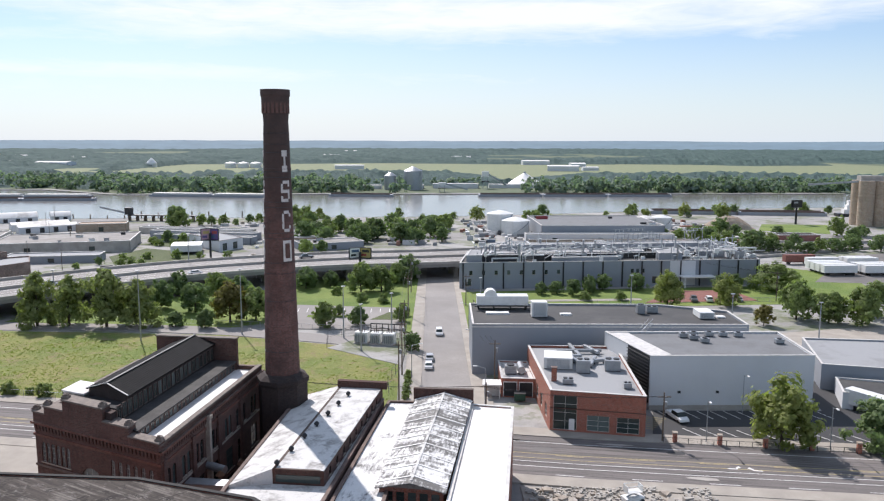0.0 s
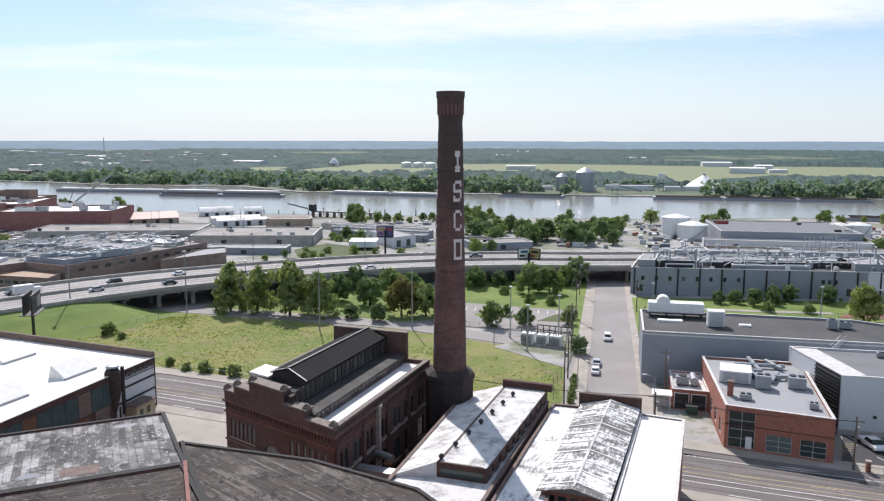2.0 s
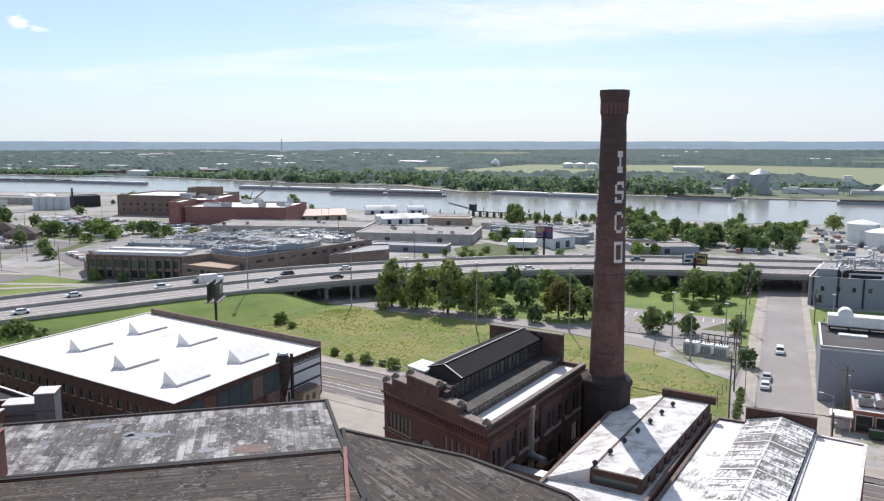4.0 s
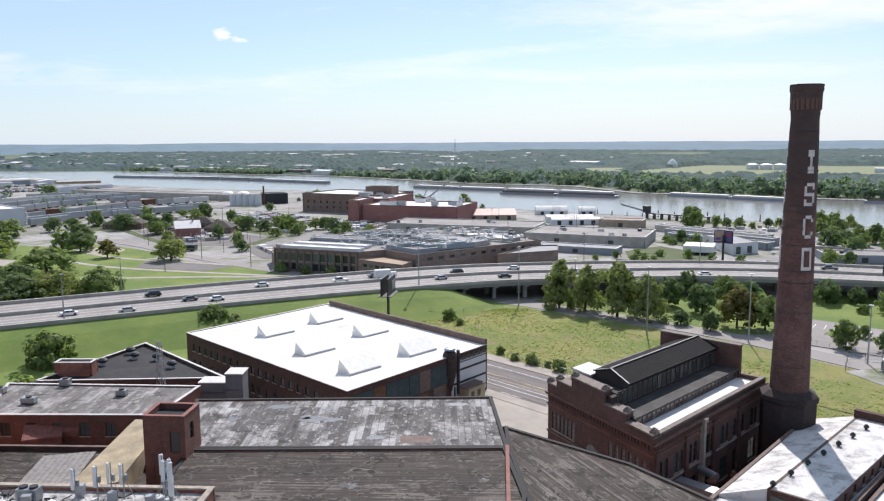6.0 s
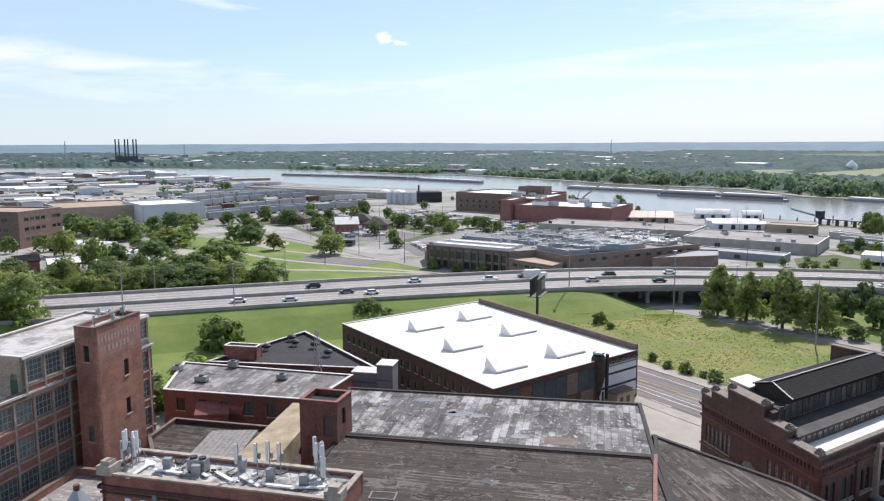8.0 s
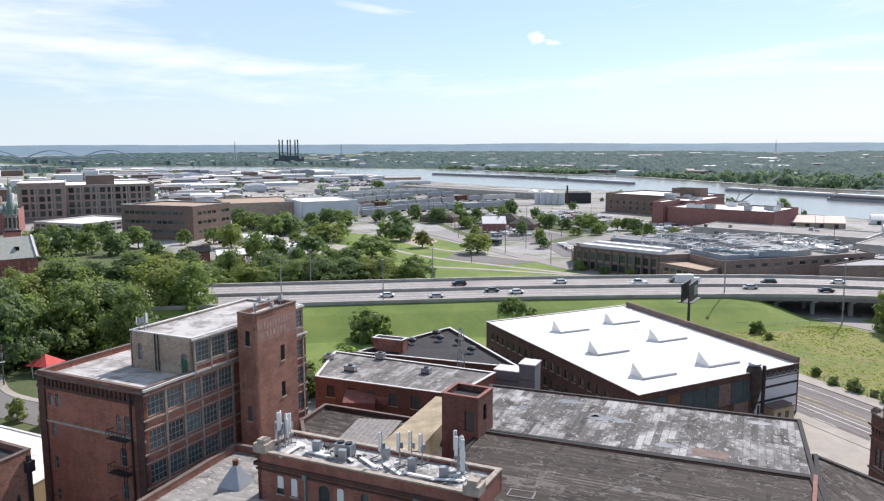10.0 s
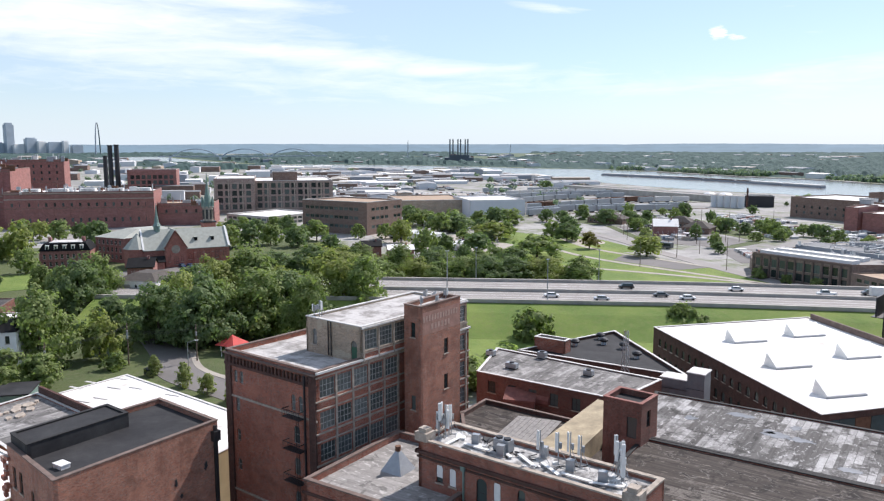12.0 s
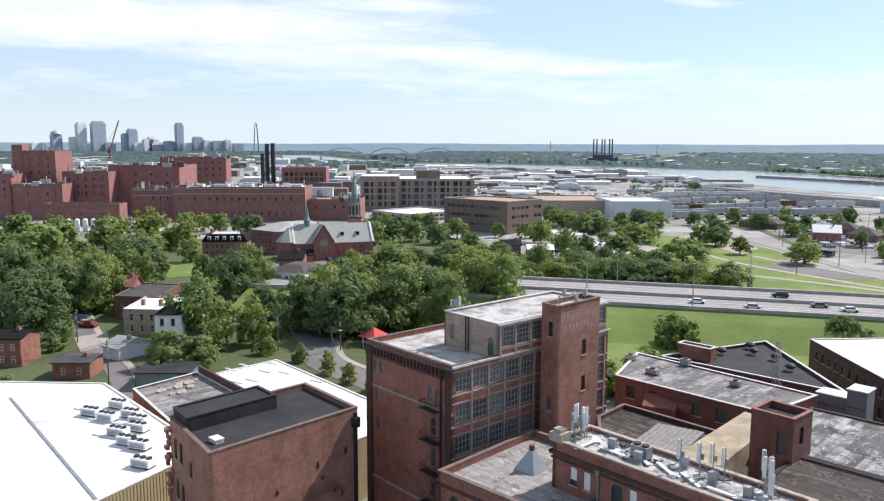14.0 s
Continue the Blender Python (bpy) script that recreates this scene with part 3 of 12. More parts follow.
def window(parent, m, w, h, nx=2, nz=3, frame_mat="metal_dark", bar=0.06, sill="stone", arch=None):
    """A window set 0.15 m back into an opening, its lower left corner at m; arch: the wall's material over a round head."""
    key = (round(w, 2), round(h, 2), nx, nz, frame_mat, sill, arch)
    if key not in WINDOW_MESH:
        bm = B()
        cw, ch = (w - bar) / nx, (h - bar) / nz
        holed(bm, w, h, 0.08, [(i * cw + bar, (i + 1) * cw, k * ch + bar, (k + 1) * ch) for i in range(nx) for k in range(nz)])
        bmesh.ops.translate(bm, verts=bm.verts, vec=(0, 0.15, 0))
        fm = mesh_of("window", bm, M[frame_mat])
        pm = mesh_of("pane", boxes((0.01, w - 0.01, 0.18, 0.195, 0.01, h - 0.01)), M["glass_dusty" if frame_mat == "steel_pale" else "glass"])
        sm = mesh_of("sill", boxes((-0.12, w + 0.12, -0.1, 0.14, -0.14, 0.0)), M[sill]) if sill else None
        am = None
        if arch:
            bm, r = B(), w / 2
            for s in (0, 1):
                ring = [(r - r * math.cos(a), h - r + r * math.sin(a)) for a in [math.pi / 2 * i / 5 for i in range(6)]]
                pts = ring + [(0, h)]
                pts = [(w - x, z) for x, z in pts] if s else pts
                a, b = [bm.verts.new((x, 0.0, z)) for x, z in pts], [bm.verts.new((x, 0.14, z)) for x, z in pts]
                bm.faces.new(a if not s else a[::-1])
                bm.faces.new(b[::-1] if not s else b)
                for i in range(len(pts)):
                    j = (i + 1) % len(pts)
                    bm.faces.new((a[i], b[i], b[j], a[j]))
            am = mesh_of("arch_head", bm, M[arch])
        WINDOW_MESH[key] = (fm, pm, sm, am)
    fm, pm, sm, am = WINDOW_MESH[key]
    o = parent.matrix_basis.translation
    if abs(o.x) + abs(o.y) > 480:  # far off: frame and glass in one
        if key not in FAR_WINDOW:
            bm = B()
            bm.from_mesh(fm)
            n = len(bm.faces)
            box(bm, 0.01, w - 0.01, 0.18, 0.195, 0.01, h - 0.01)
            bm.faces.ensure_lookup_table()
            for f in bm.faces[n:]:
                f.material_index = 1
            FAR_WINDOW[key] = mesh_of("window", bm, M[frame_mat])
            FAR_WINDOW[key].materials.append(M["glass"])
        return part("window", FAR_WINDOW[key], None, parent, "", m)
    f = part("window", fm, None, parent, "", m)
    part("pane", pm, None, f)
    if sm:
        part("sill", sm, None, f)
    if am:
        part("arch_head", am, None, f)
    return f


def even(x0, x1, n, w):
    """Left edges of n openings of width w spread evenly from x0 to x1."""
    return [x0 + (x1 - x0) * (i + 0.5) / n - w / 2 for i in range(n)]


def building(name, label, category, pts, z0, z1, wall="brick_red", roof="roof_tar", rows=None, parapet=0.7, thick=0.35,
             coping="coping_dark", cope=0.1, belts=(), frame_mat="metal_dark", group="", sill="stone"):
    """A flat-roofed block on an anticlockwise outline, with a parapet and coping. rows: for an edge's number, lists of
    (left edges, sill height, width, height, nx, nz, arched). belts: (edge, height, depth, tall, material)."""
    ox, oy = pts[0]
    root = thing(name, pose(ox, oy, z0), label, category, group)
    loc = [(x - ox, y - oy) for x, y in pts]
    n, hgt = len(pts), z1 - z0
    rows = rows or {}
    blank, cap = B(), B()
    for i in range(n):
        m, length = edge_frame(loc[i], loc[(i + 1) % n])
        holes, wins = [], []
        for lefts, sz, w, h, nx, nz, arched in rows.get(i, ()):
            for x in lefts:
                holes.append((x, x + w, sz, sz + h))
                wins.append((x, sz, w, h, nx, nz, arched))
        bm = B()
        holed(bm, length, hgt, thick, holes)
        if holes or abs(ox) + abs(oy) < 260 or name == "brewery_block":
            part("wall", bm, M[wall], root, "", m)
        else:
            bm.free()
            box(blank, 0, length, 0, thick, 0, hgt, m)
        for x, sz, w, h, nx, nz, arched in wins:
            window(root, m @ pose(x, 0, sz), w, h, nx, nz, frame_mat.get(i, "metal_dark") if isinstance(frame_mat, dict) else frame_mat, 0.06, sill, wall if arched else None)
        if coping:
            box(cap, -0.05, length + 0.05, -0.06, thick + 0.04, hgt - 0.004, hgt + cope + 0.003 * (i % 2), m)
    for nm, bm, mat in (("wall", blank, wall), ("coping", cap, coping)):
        if bm.verts:
            part(nm, bm, M[mat], root)
        else:
            bm.free()
    for e, z, d, tall, mat in belts:
        m, length = edge_frame(loc[e], loc[(e + 1) % n])
        part("belt_course", boxes((-d, length + d, -d, 0.02, z, z + tall)), M[mat], root, "", m)
    bm = B()
    c = Vector((sum(p[0] for p in loc) / n, sum(p[1] for p in loc) / n))
    inner = [tuple(Vector(p) + (c - Vector(p)).normalized() * 0.3) for p in loc]
    prism(bm, inner, hgt - parapet - 0.35, hgt - parapet)
    part("roof", bm, M[roof], root)
    return root


def slab(name, pts, z0, z1, mat, label="", category="", kind="structure"):
    bm = B()
    prism(bm, pts, z0, z1)
    return single(name, bm, M[mat], Matrix(), label, category, "", kind)


def rect(x, y, yaw, w, d):
    """Anticlockwise corners of a rectangle: corner at x, y, w along yaw and d to its left."""
    a = radians(yaw)
    u, v = Vector((math.cos(a), math.sin(a))), Vector((-math.sin(a), math.cos(a)))
    p = Vector((x, y))
    return [tuple(p), tuple(p + u * w), tuple(p + u * w + v * d), tuple(p + v * d)]


def at(pts, u, v):
    """A place on a four-cornered outline: u along its first edge, v away from it."""
    a, b, c, d = [Vector(p) for p in pts]
    return (a * (1 - u) + b * u) * (1 - v) + (d * (1 - u) + c * u) * v

# ---- the ground, roads, river and distance ----
bm = B()
bmesh.ops.create_circle(bm, cap_ends=True, radius=4950, segments=96)
single("ground", bm, M["ground"], Matrix(), "", "", "", "structure")


def ribbon(bm, line, off0, off1, z0, z1):
    """A strip that follows a line of (x, y) points, between two offsets to its left."""
    pts = [Vector(p) for p in line]
    rows = []
    for i, p in enumerate(pts):
        d = (pts[min(i + 1, len(pts) - 1)] - pts[max(i - 1, 0)]).normalized()
        n = Vector((-d.y, d.x))
        rows.append([bm.verts.new((*(p + n * o), z)) for o, z in ((off0, z0), (off1, z0), (off1, z1), (off0, z1))])
    for a, b in zip(rows, rows[1:]):
        for k in range(4):
            j = (k + 1) % 4
            bm.faces.new((a[k], b[k], b[j], a[j]))
    bm.faces.new(rows[0])
    bm.faces.new(rows[-1][::-1])


def smooth_line(pts, n=8):
    """Points along a curve through all the given ones."""
    ps = [Vector(p) for p in pts]
    out = []
    for i in range(len(ps) - 1):
        a, b, c, d = ps[max(i - 1, 0)], ps[i], ps[i + 1], ps[min(i + 2, len(ps) - 1)]
        for k in range(n):
            t = k / n
            out.append(0.5 * ((2 * b) + (c - a) * t + (2 * a - 5 * b + 4 * c - d) * t * t + (3 * b - a - 3 * c + d) * t ** 3))
    return [tuple(p) for p in out + [ps[-1]]]


# grass
slab("lawn", [(-225, 40), (-150, 45), (-148, 140), (-88, 146), (-97, 153), (-121, 208), (-150, 212), (-175, 160), (-200, 95)], -0.5, 0.06, "lawn", kind="structure")
slab("lawn", [(-126, 218), (-60, 211), (-28, 232), (-9, 232), (-9, 285), (-75, 262), (-118, 240)], -0.5, 0.07, "lawn", kind="structure")
slab("meadow", [(-98, 153), (-60, 143.5), (-8.5, 137), (-10, 176), (-27, 193), (-59, 203), (-122, 207), (-127, 206), (-129.5, 199), (-134, 184.6), (-141, 177), (-147, 171), (-128, 160)], -0.5, 0.1, "meadow", kind="structure")
slab("lawn", [(-300, 105), (-238, 120), (-200, 185), (-240, 215), (-330, 195), (-380, 200), (-420, 180), (-360, 150)], -0.5, 0.06, "lawn", kind="structure")
slab("lawn", [(8, 236), (130, 246), (150, 270), (118, 276), (8, 264)], -0.5, 0.06, "lawn", kind="structure")
slab("lawn", [(122, 272), (150, 262), (160, 300), (128, 330)], -0.5, 0.08, "lawn", kind="structure")
slab("ground_cover", [(-420, -160), (-150, -110), (-150, 20), (-250, 80), (-330, 95), (-430, 60)], -0.5, 0.05, "lawn_rough", kind="structure")
# streets
NEAR_KERB = [(160, 96), (66, 110), (11, 116), (-72, 129), (-84, 131.3), (-160, 143), (-215, 152)]
bm = B()
FAR_KERB = [(160, 108.5), (73, 122), (36, 127.6), (-83, 148.3), (-97, 150.6), (-160, 160), (-215, 168)]
ribbon(bm, [((a[0] + b[0]) / 2, (a[1] + b[1]) / 2) for a, b in zip(NEAR_KERB, FAR_KERB)], -8.2, 8.2, -0.4, 0.14)
single("road", bm, M["asphalt_wide"], Matrix(), "", "", "", "structure")
BW = [((a[0] + b[0]) / 2, (a[1] + b[1]) / 2) for a, b in zip(NEAR_KERB, FAR_KERB)]
for lo, hi in ((-12.0, -8.2), (8.2, 11.4)):
    bm = B()
    ribbon(bm, BW, lo, hi, -0.4, 0.27)
    single("pavement", bm, M["sidewalk"], Matrix(), "", "", "", "structure")
slab("road", [(-4.2, 141), (6.6, 140), (3.6, 330), (-6.4, 330)], -0.4, 0.16, "road_concrete")
slab("pavement", [(6.6, 140), (10.5, 139.5), (7.4, 330), (3.6, 330)], -0.4, 0.26, "sidewalk")
slab("pavement", [(-8, 141.5), (-4.2, 141), (-6.4, 330), (-10, 330)], -0.4, 0.26, "sidewalk")
slab("lawn", [(7.6, 196), (11.0, 196), (10.2, 262), (6.6, 262)], -0.4, 0.3, "lawn")
slab("lawn", [(-10.6, 206), (-8.4, 206), (-9.0, 300), (-11.6, 300)], -0.4, 0.29, "lawn")
PARK = smooth_line([(-190, 212), (-125, 212), (-90, 211), (-59, 207), (-30, 199), (-10, 192), (8, 188)])
bm = B()
ribbon(bm, PARK, -4, 4, -0.4, 0.15)
single("road", bm, M["road_concrete"], Matrix(), "", "", "", "structure")
slab("road", [(-48, 210.5), (-9.4, 208), (-9.6, 237), (-28, 239), (-46, 241.5)], -0.4, 0.2, "road_concrete")
slab("lawn", [(-60, 242), (-11.6, 239), (-11.6, 296), (-60, 284)], -0.5, 0.075, "lawn")
slab("lawn", [(-21, 221), (-13, 221), (-12, 230), (-16, 231)], -0.4, 0.24, "lawn_rough")
slab("lawn", [(-40, 224), (-27, 223.4), (-27, 226.4), (-40, 227)], -0.4, 0.24, "lawn")
bm = B()
for k in range(11):
    beam(bm, (-44 + k * 2.8, 230.5, 0.206), (-44.3 + k * 2.8, 236, 0.206), 0.14, 0.02)
single("lane_line", bm, M["paint_white"], Matrix(), "white painted bay lines of the park lot", "parking lines", "", "stuff")
slab("lawn", [(-136, 318), (-149.7, 344), (-143, 371), (-119, 359.5), (-101, 330)], -0.4, 0.07, "lawn_rough")
slab("lawn", [(-152, 384), (-140, 398), (-126, 392), (-134, 377)], -0.4, 0.08, "lawn_rough")
slab("lawn", [(186, 452), (202, 487), (242, 484), (220, 435)], -0.4, 0.08, "lawn")
slab("road", [(139, 284), (186, 351), (240, 372), (240, 310), (175, 280)], -0.4, 0.09, "asphalt")
slab("pavement", [(-90, 112), (-53, 100), (-50, 124), (-72, 127), (-88, 130)], -0.4, 0.2, "sidewalk")
slab("pavement", [(66, 246), (104, 250), (102, 268), (80, 266)], -0.4, 0.12, "coping_red")
slab("pavement", [(12, 246), (66, 250), (66, 253), (12, 249)], -0.4, 0.14, "sidewalk")
slab("road", [(84, 176), (150, 168), (158, 205), (120, 214), (70, 200)], -0.4, 0.1, "sidewalk")
slab("pavement", [(-445, 100), (-381, 100), (-345, 108), (-326, 130), (-360, 160), (-402, 148), (-445, 128)], -0.4, 0.13, "sidewalk")
slab("road", [(-425, 258), (-345, 234), (-318, 252), (-332, 282), (-410, 292)], -0.4, 0.09, "asphalt")
slab("road", [(-312, 246), (-272, 228), (-264, 262), (-300, 290)], -0.4, 0.09, "asphalt")
for q in ([(-428, 252), (-340, 226), (-338, 230), (-426, 257)], [(-334, 286), (-318, 254), (-313, 257), (-328, 290)], [(-412, 296), (-334, 288), (-336, 306), (-405, 312)], [(-470, 240), (-432, 248), (-440, 300), (-478, 290)], [(-300, 296), (-262, 268), (-258, 300), (-284, 322)]):
    slab("lawn", q, -0.4, 0.08, "lawn_rough")
slab("road", [(-310, 193), (-297, 180), (-265, 191), (-266, 207)], -0.4, 0.12, "asphalt")
for line in ([(-345, 172), (-300, 176), (-224, 204)], [(-380, 196), (-330, 191), (-262, 210), (-205, 222)], [(-290, 150), (-262, 176), (-224, 204)]):
    bm = B()
    ribbon(bm, smooth_line(line), -1.6, 1.6, -0.4, 0.14)
    single("pavement", bm, M["sidewalk"], Matrix(), "", "", "", "structure")
slab("lawn", [(-404, 206), (-379, 191), (-336, 174), (-316, 202), (-329, 212), (-362, 213)], -0.4, 0.1, "lawn")
bm = B()
ribbon(bm, smooth_line([(-535, 248), (-438, 224.5), (-365, 222), (-317, 215), (-273, 211), (-222, 208)]), -3.6, 3.6, -0.4, 0.16)
single("road", bm, M["road_concrete"], Matrix(), "", "", "", "structure")
slab("ground_infield", [(-359 + 12 * math.cos(k * 0.5236), 201 + 9 * math.sin(k * 0.5236)) for k in range(12)], -0.4, 0.12, "brick_tan")
# parking lot beside the red building
slab("road", [(37.5, 131.5), (80, 124), (98, 160), (78, 164), (74, 144.5), (41, 144.5)], -0.4, 0.16, "asphalt_new")

# the raised highway
HWY = smooth_line([(-262, -20), (-248, 20), (-232, 58), (-207, 115), (-190, 152), (-160, 206), (-136, 236), (-92, 274), (-45, 296), (-5, 304), (40, 318), (110, 348), (230, 400), (420, 450)], 6)
HZ = 6.0


def hwy_z(x):
    """How far the deck has come down at x, east of the street."""
    k = min(1.0, max(0.0, (x - 30) / 85))
    return 5.75 * k * k * (3 - 2 * k)


def sunk(bm):
    for v in bm.verts:
        v.co.z -= hwy_z(v.co.x)
    return bm


bm = B()
ribbon(bm, HWY, -17.5, 17.5, HZ - 1.1, HZ)
hwy = single("highway", sunk(bm), M["road_concrete"], Matrix(), "", "", "", "structure")
for o in (-17.5, -0.4, 16.7):
    bm = B()
    ribbon(bm, HWY, o, o + 0.8, HZ - 0.05, HZ + 0.95)
    part("barrier", sunk(bm), M["concrete"], hwy)
for o in (-13.4, -9.8, -6.2, -2.4, 2.4, 6.2, 9.8, 13.4):
    bm = B()
    for i in range(0, len(HWY) - 1):
        a, b = Vector(HWY[i]), Vector(HWY[i + 1])
        d = b - a
        n = Vector((-d.y, d.x)).normalized() * o
        steps = max(1, int(d.length / 12)) if abs(o) not in (13.4, 2.4) else 1
        for k in range(steps):
            p = a + d * (k / steps) + n
            q = a + d * ((k + (0.3 if steps > 1 else 1.0)) / steps) + n
            beam(bm, (*p, HZ + 0.004), (*q, HZ + 0.004), 0.16, 0.02)
    part("lane_line", sunk(bm), M["paint_white"], hwy)
# bank under the northern stretch, columns under the rest
bm = B()
ribbon(bm, HWY[:20], -18.5, 18.5, -0.4, HZ - 1.1)
single("ground_bank", bm, M["lawn"], Matrix(), "", "", "", "structure")
bm = B()
rows_ = []
for i, p in enumerate(HWY[:34]):
    d = (Vector(HWY[i + 1]) - Vector(HWY[max(i - 1, 0)])).normalized()
    n = Vector((-d.y, d.x))
    k = min(1.0, max(0.0, (32.8 - i) / 3.6))
    k = k * k * (3 - 2 * k)
    rows_.append([bm.verts.new((*(Vector(p) + n * o), z)) for o, z in ((-17.55, 6.1 * k - 0.25), (-20 - 4 * k, 4.4 * k), (-24 - 10 * k, 0.9 * k), (-26 - 12 * k, -0.3))])
for a, b in zip(rows_, rows_[1:]):
    for k in range(3):
        bm.faces.new((a[k], a[k + 1], b[k + 1], b[k]))
single("ground_slope", bm, M["lawn"], Matrix(), "", "", "", "structure")
col_mesh = mesh_of("column", boxes((-0.6, 0.6, -0.6, 0.6, 0, HZ - 1.9)), M["concrete"])
cap_mesh = mesh_of("pier_cap", boxes((-0.7, 0.7, -16, 16, HZ - 1.9, HZ - 1.1)), M["concrete"])
for i in range(21, len(HWY) - 12, 2):
    a, b = Vector(HWY[i]), Vector(HWY[i + 1])
    if a.x > 28:
        break
    m = pose(*a, 0, 0, 0, math.degrees(math.atan2((b - a).y, (b - a).x)))
    pier = thing("highway_pier", m, "grey concrete pier with a cap beam under the raised highway", "bridge pier", "piers under the highway")
    part("pier_cap", cap_mesh, None, pier)
    for y in (-13, -4.5, 4.5, 13):
        part("column", col_mesh, None, pier, "", pose(0, y, 0))

# river and the far shore
RIV_N = [(-3300, -330), (-2200, -20), (-1756, 193), (-1588, 364), (-1480, 452), (-1380, 545), (-1246, 545), (-1014, 527), (-816, 535), (-713, 551), (-640, 585), (-511, 572), (-383, 512), (-259, 512), (6, 532), (227, 600), (500, 640), (1200, 700), (3500, 900)]
RIV_F = [(-3400, -90), (-2500, 60), (-2010, 165), (-1950, 372), (-1800, 520), (-1640, 640), (-1461, 720), (-1405, 783), (-1264, 828), (-1017, 830), (-862, 858), (-741, 836), (-643, 818), (-573, 795), (-416, 808), (-313, 735), (9, 756), (400, 768), (800, 800), (1400, 860), (3500, 1100)]
RIVER = RIV_N + RIV_F[::-1]


def wet(x, y, r=0.0):
    """True where x, y lies in the river, or within r of it."""
    for ox, oy in ((0, 0), (r, 0), (-r, 0), (0, r), (0, -r)) if r else ((0, 0),):
        px, py, inside = x + ox, y + oy, False
        for a, b in zip(RIVER, RIVER[1:] + RIVER[:1]):
            if (a[1] > py) != (b[1] > py) and px < a[0] + (py - a[1]) * (b[0] - a[0]) / (b[1] - a[1]):
                inside = not inside
        if inside:
            return True
    return False


slab("water", RIV_N + RIV_F[::-1], -0.4, 0.12, "water")
slab("ground_shore", RIV_F + [(4000, 2500), (0, 4850), (-3500, 3200), (-4300, 1400)], -0.4, 0.1, "far_land")
for lo, hi in ((-2, 9), ):
    bm = B()
    ribbon(bm, RIV_F[8:18], lo, hi, 0.0, 0.9)
    single("ground_beach", bm, M["ground"], Matrix(), "", "", "", "structure")
slab("ground_field", [(-620, 1060), (700, 1060), (1000, 1240), (900, 1900), (-300, 1960), (-900, 1560), (-760, 1200)], -0.4, 0.16, "far_field")
# low wooded bluffs on the horizon, with distance haze put into their blue-grey
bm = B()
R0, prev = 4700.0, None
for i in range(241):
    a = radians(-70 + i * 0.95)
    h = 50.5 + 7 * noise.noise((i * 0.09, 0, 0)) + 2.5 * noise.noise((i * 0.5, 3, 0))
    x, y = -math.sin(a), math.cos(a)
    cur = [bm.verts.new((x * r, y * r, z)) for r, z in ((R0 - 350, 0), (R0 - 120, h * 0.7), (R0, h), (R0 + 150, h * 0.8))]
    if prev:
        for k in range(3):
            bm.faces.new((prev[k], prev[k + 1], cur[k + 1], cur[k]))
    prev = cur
single("backdrop_hills", bm, plain("far wooded bluffs in haze blue", (0.14, 0.21, 0.255), 0.95, 0, 0.15, 0.01, 0.1), Matrix(), "", "", "", "structure")

# ---- the chimney ----
stack = thing("chimney", pose(-24.4, 115, 0), "tall tapered dark brick factory chimney with white block letters", "chimney")
bm = B()
lathe(bm, [(3.75, 0), (3.75, 15.2), (4.0, 15.6), (4.0, 16.2), (3.0, 16.9)], 8)
part("pedestal", bm, M["brick_soot"], stack, "octagonal soot-dark brick pedestal")
bm = B()
prof = [(2.62, 16.4)]
for i in range(1, 15):
    z = 16.4 + i * 2.6
    r = 2.62 - (z - 16.4) * 0.0205
    prof += [(r, z)] + ([(r + 0.06, z + 0.05), (r + 0.06, z + 0.3), (r - 0.006, z + 0.35)] if i % 3 == 0 else [])
prof += [(1.80, 54.6), (1.86, 55.6), (1.98, 56.8), (2.04, 58.2), (2.14, 58.5), (2.14, 59.3), (1.75, 59.3), (1.7, 50.0)]
lathe(bm, prof, 40)
part("shaft", bm, M["brick_stack"], stack)
for z in (20.5, 24.4, 28.2, 32.4, 34.0, 37.6, 38.4, 42.2, 43.0, 46.6, 47.4, 50.2, 51.4, 53.0):  # iron bands hold the old brickwork
    r = 2.62 - (z - 16.4) * 0.0205
    bm = B()
    lathe(bm, [(r, z), (r + 0.045, z + 0.01), (r + 0.045, z + 0.07), (r, z + 0.08)], 40)
    part("iron_band", bm, M["metal_dark"], stack, "dark iron band")
corbel = mesh_of("corbel", boxes((-0.2, 0.2, -0.1, 0.07, 0, 2.6)), M["brick_stack"])
for i in range(20):
    a = 18 * i
    part("corbel", corbel, None, stack, "", pose(1.93 * math.cos(radians(a)), 1.93 * math.sin(radians(a)), 55.9, 0, 0, a - 90))


def strokes(rows):
    """Boxes for a block letter drawn on a five by seven raster."""
    out = []
    for r, line in enumerate(rows):
        for c, ch in enumerate(line):
            if ch == "#":
                out.append((c, 6 - r))
    return out


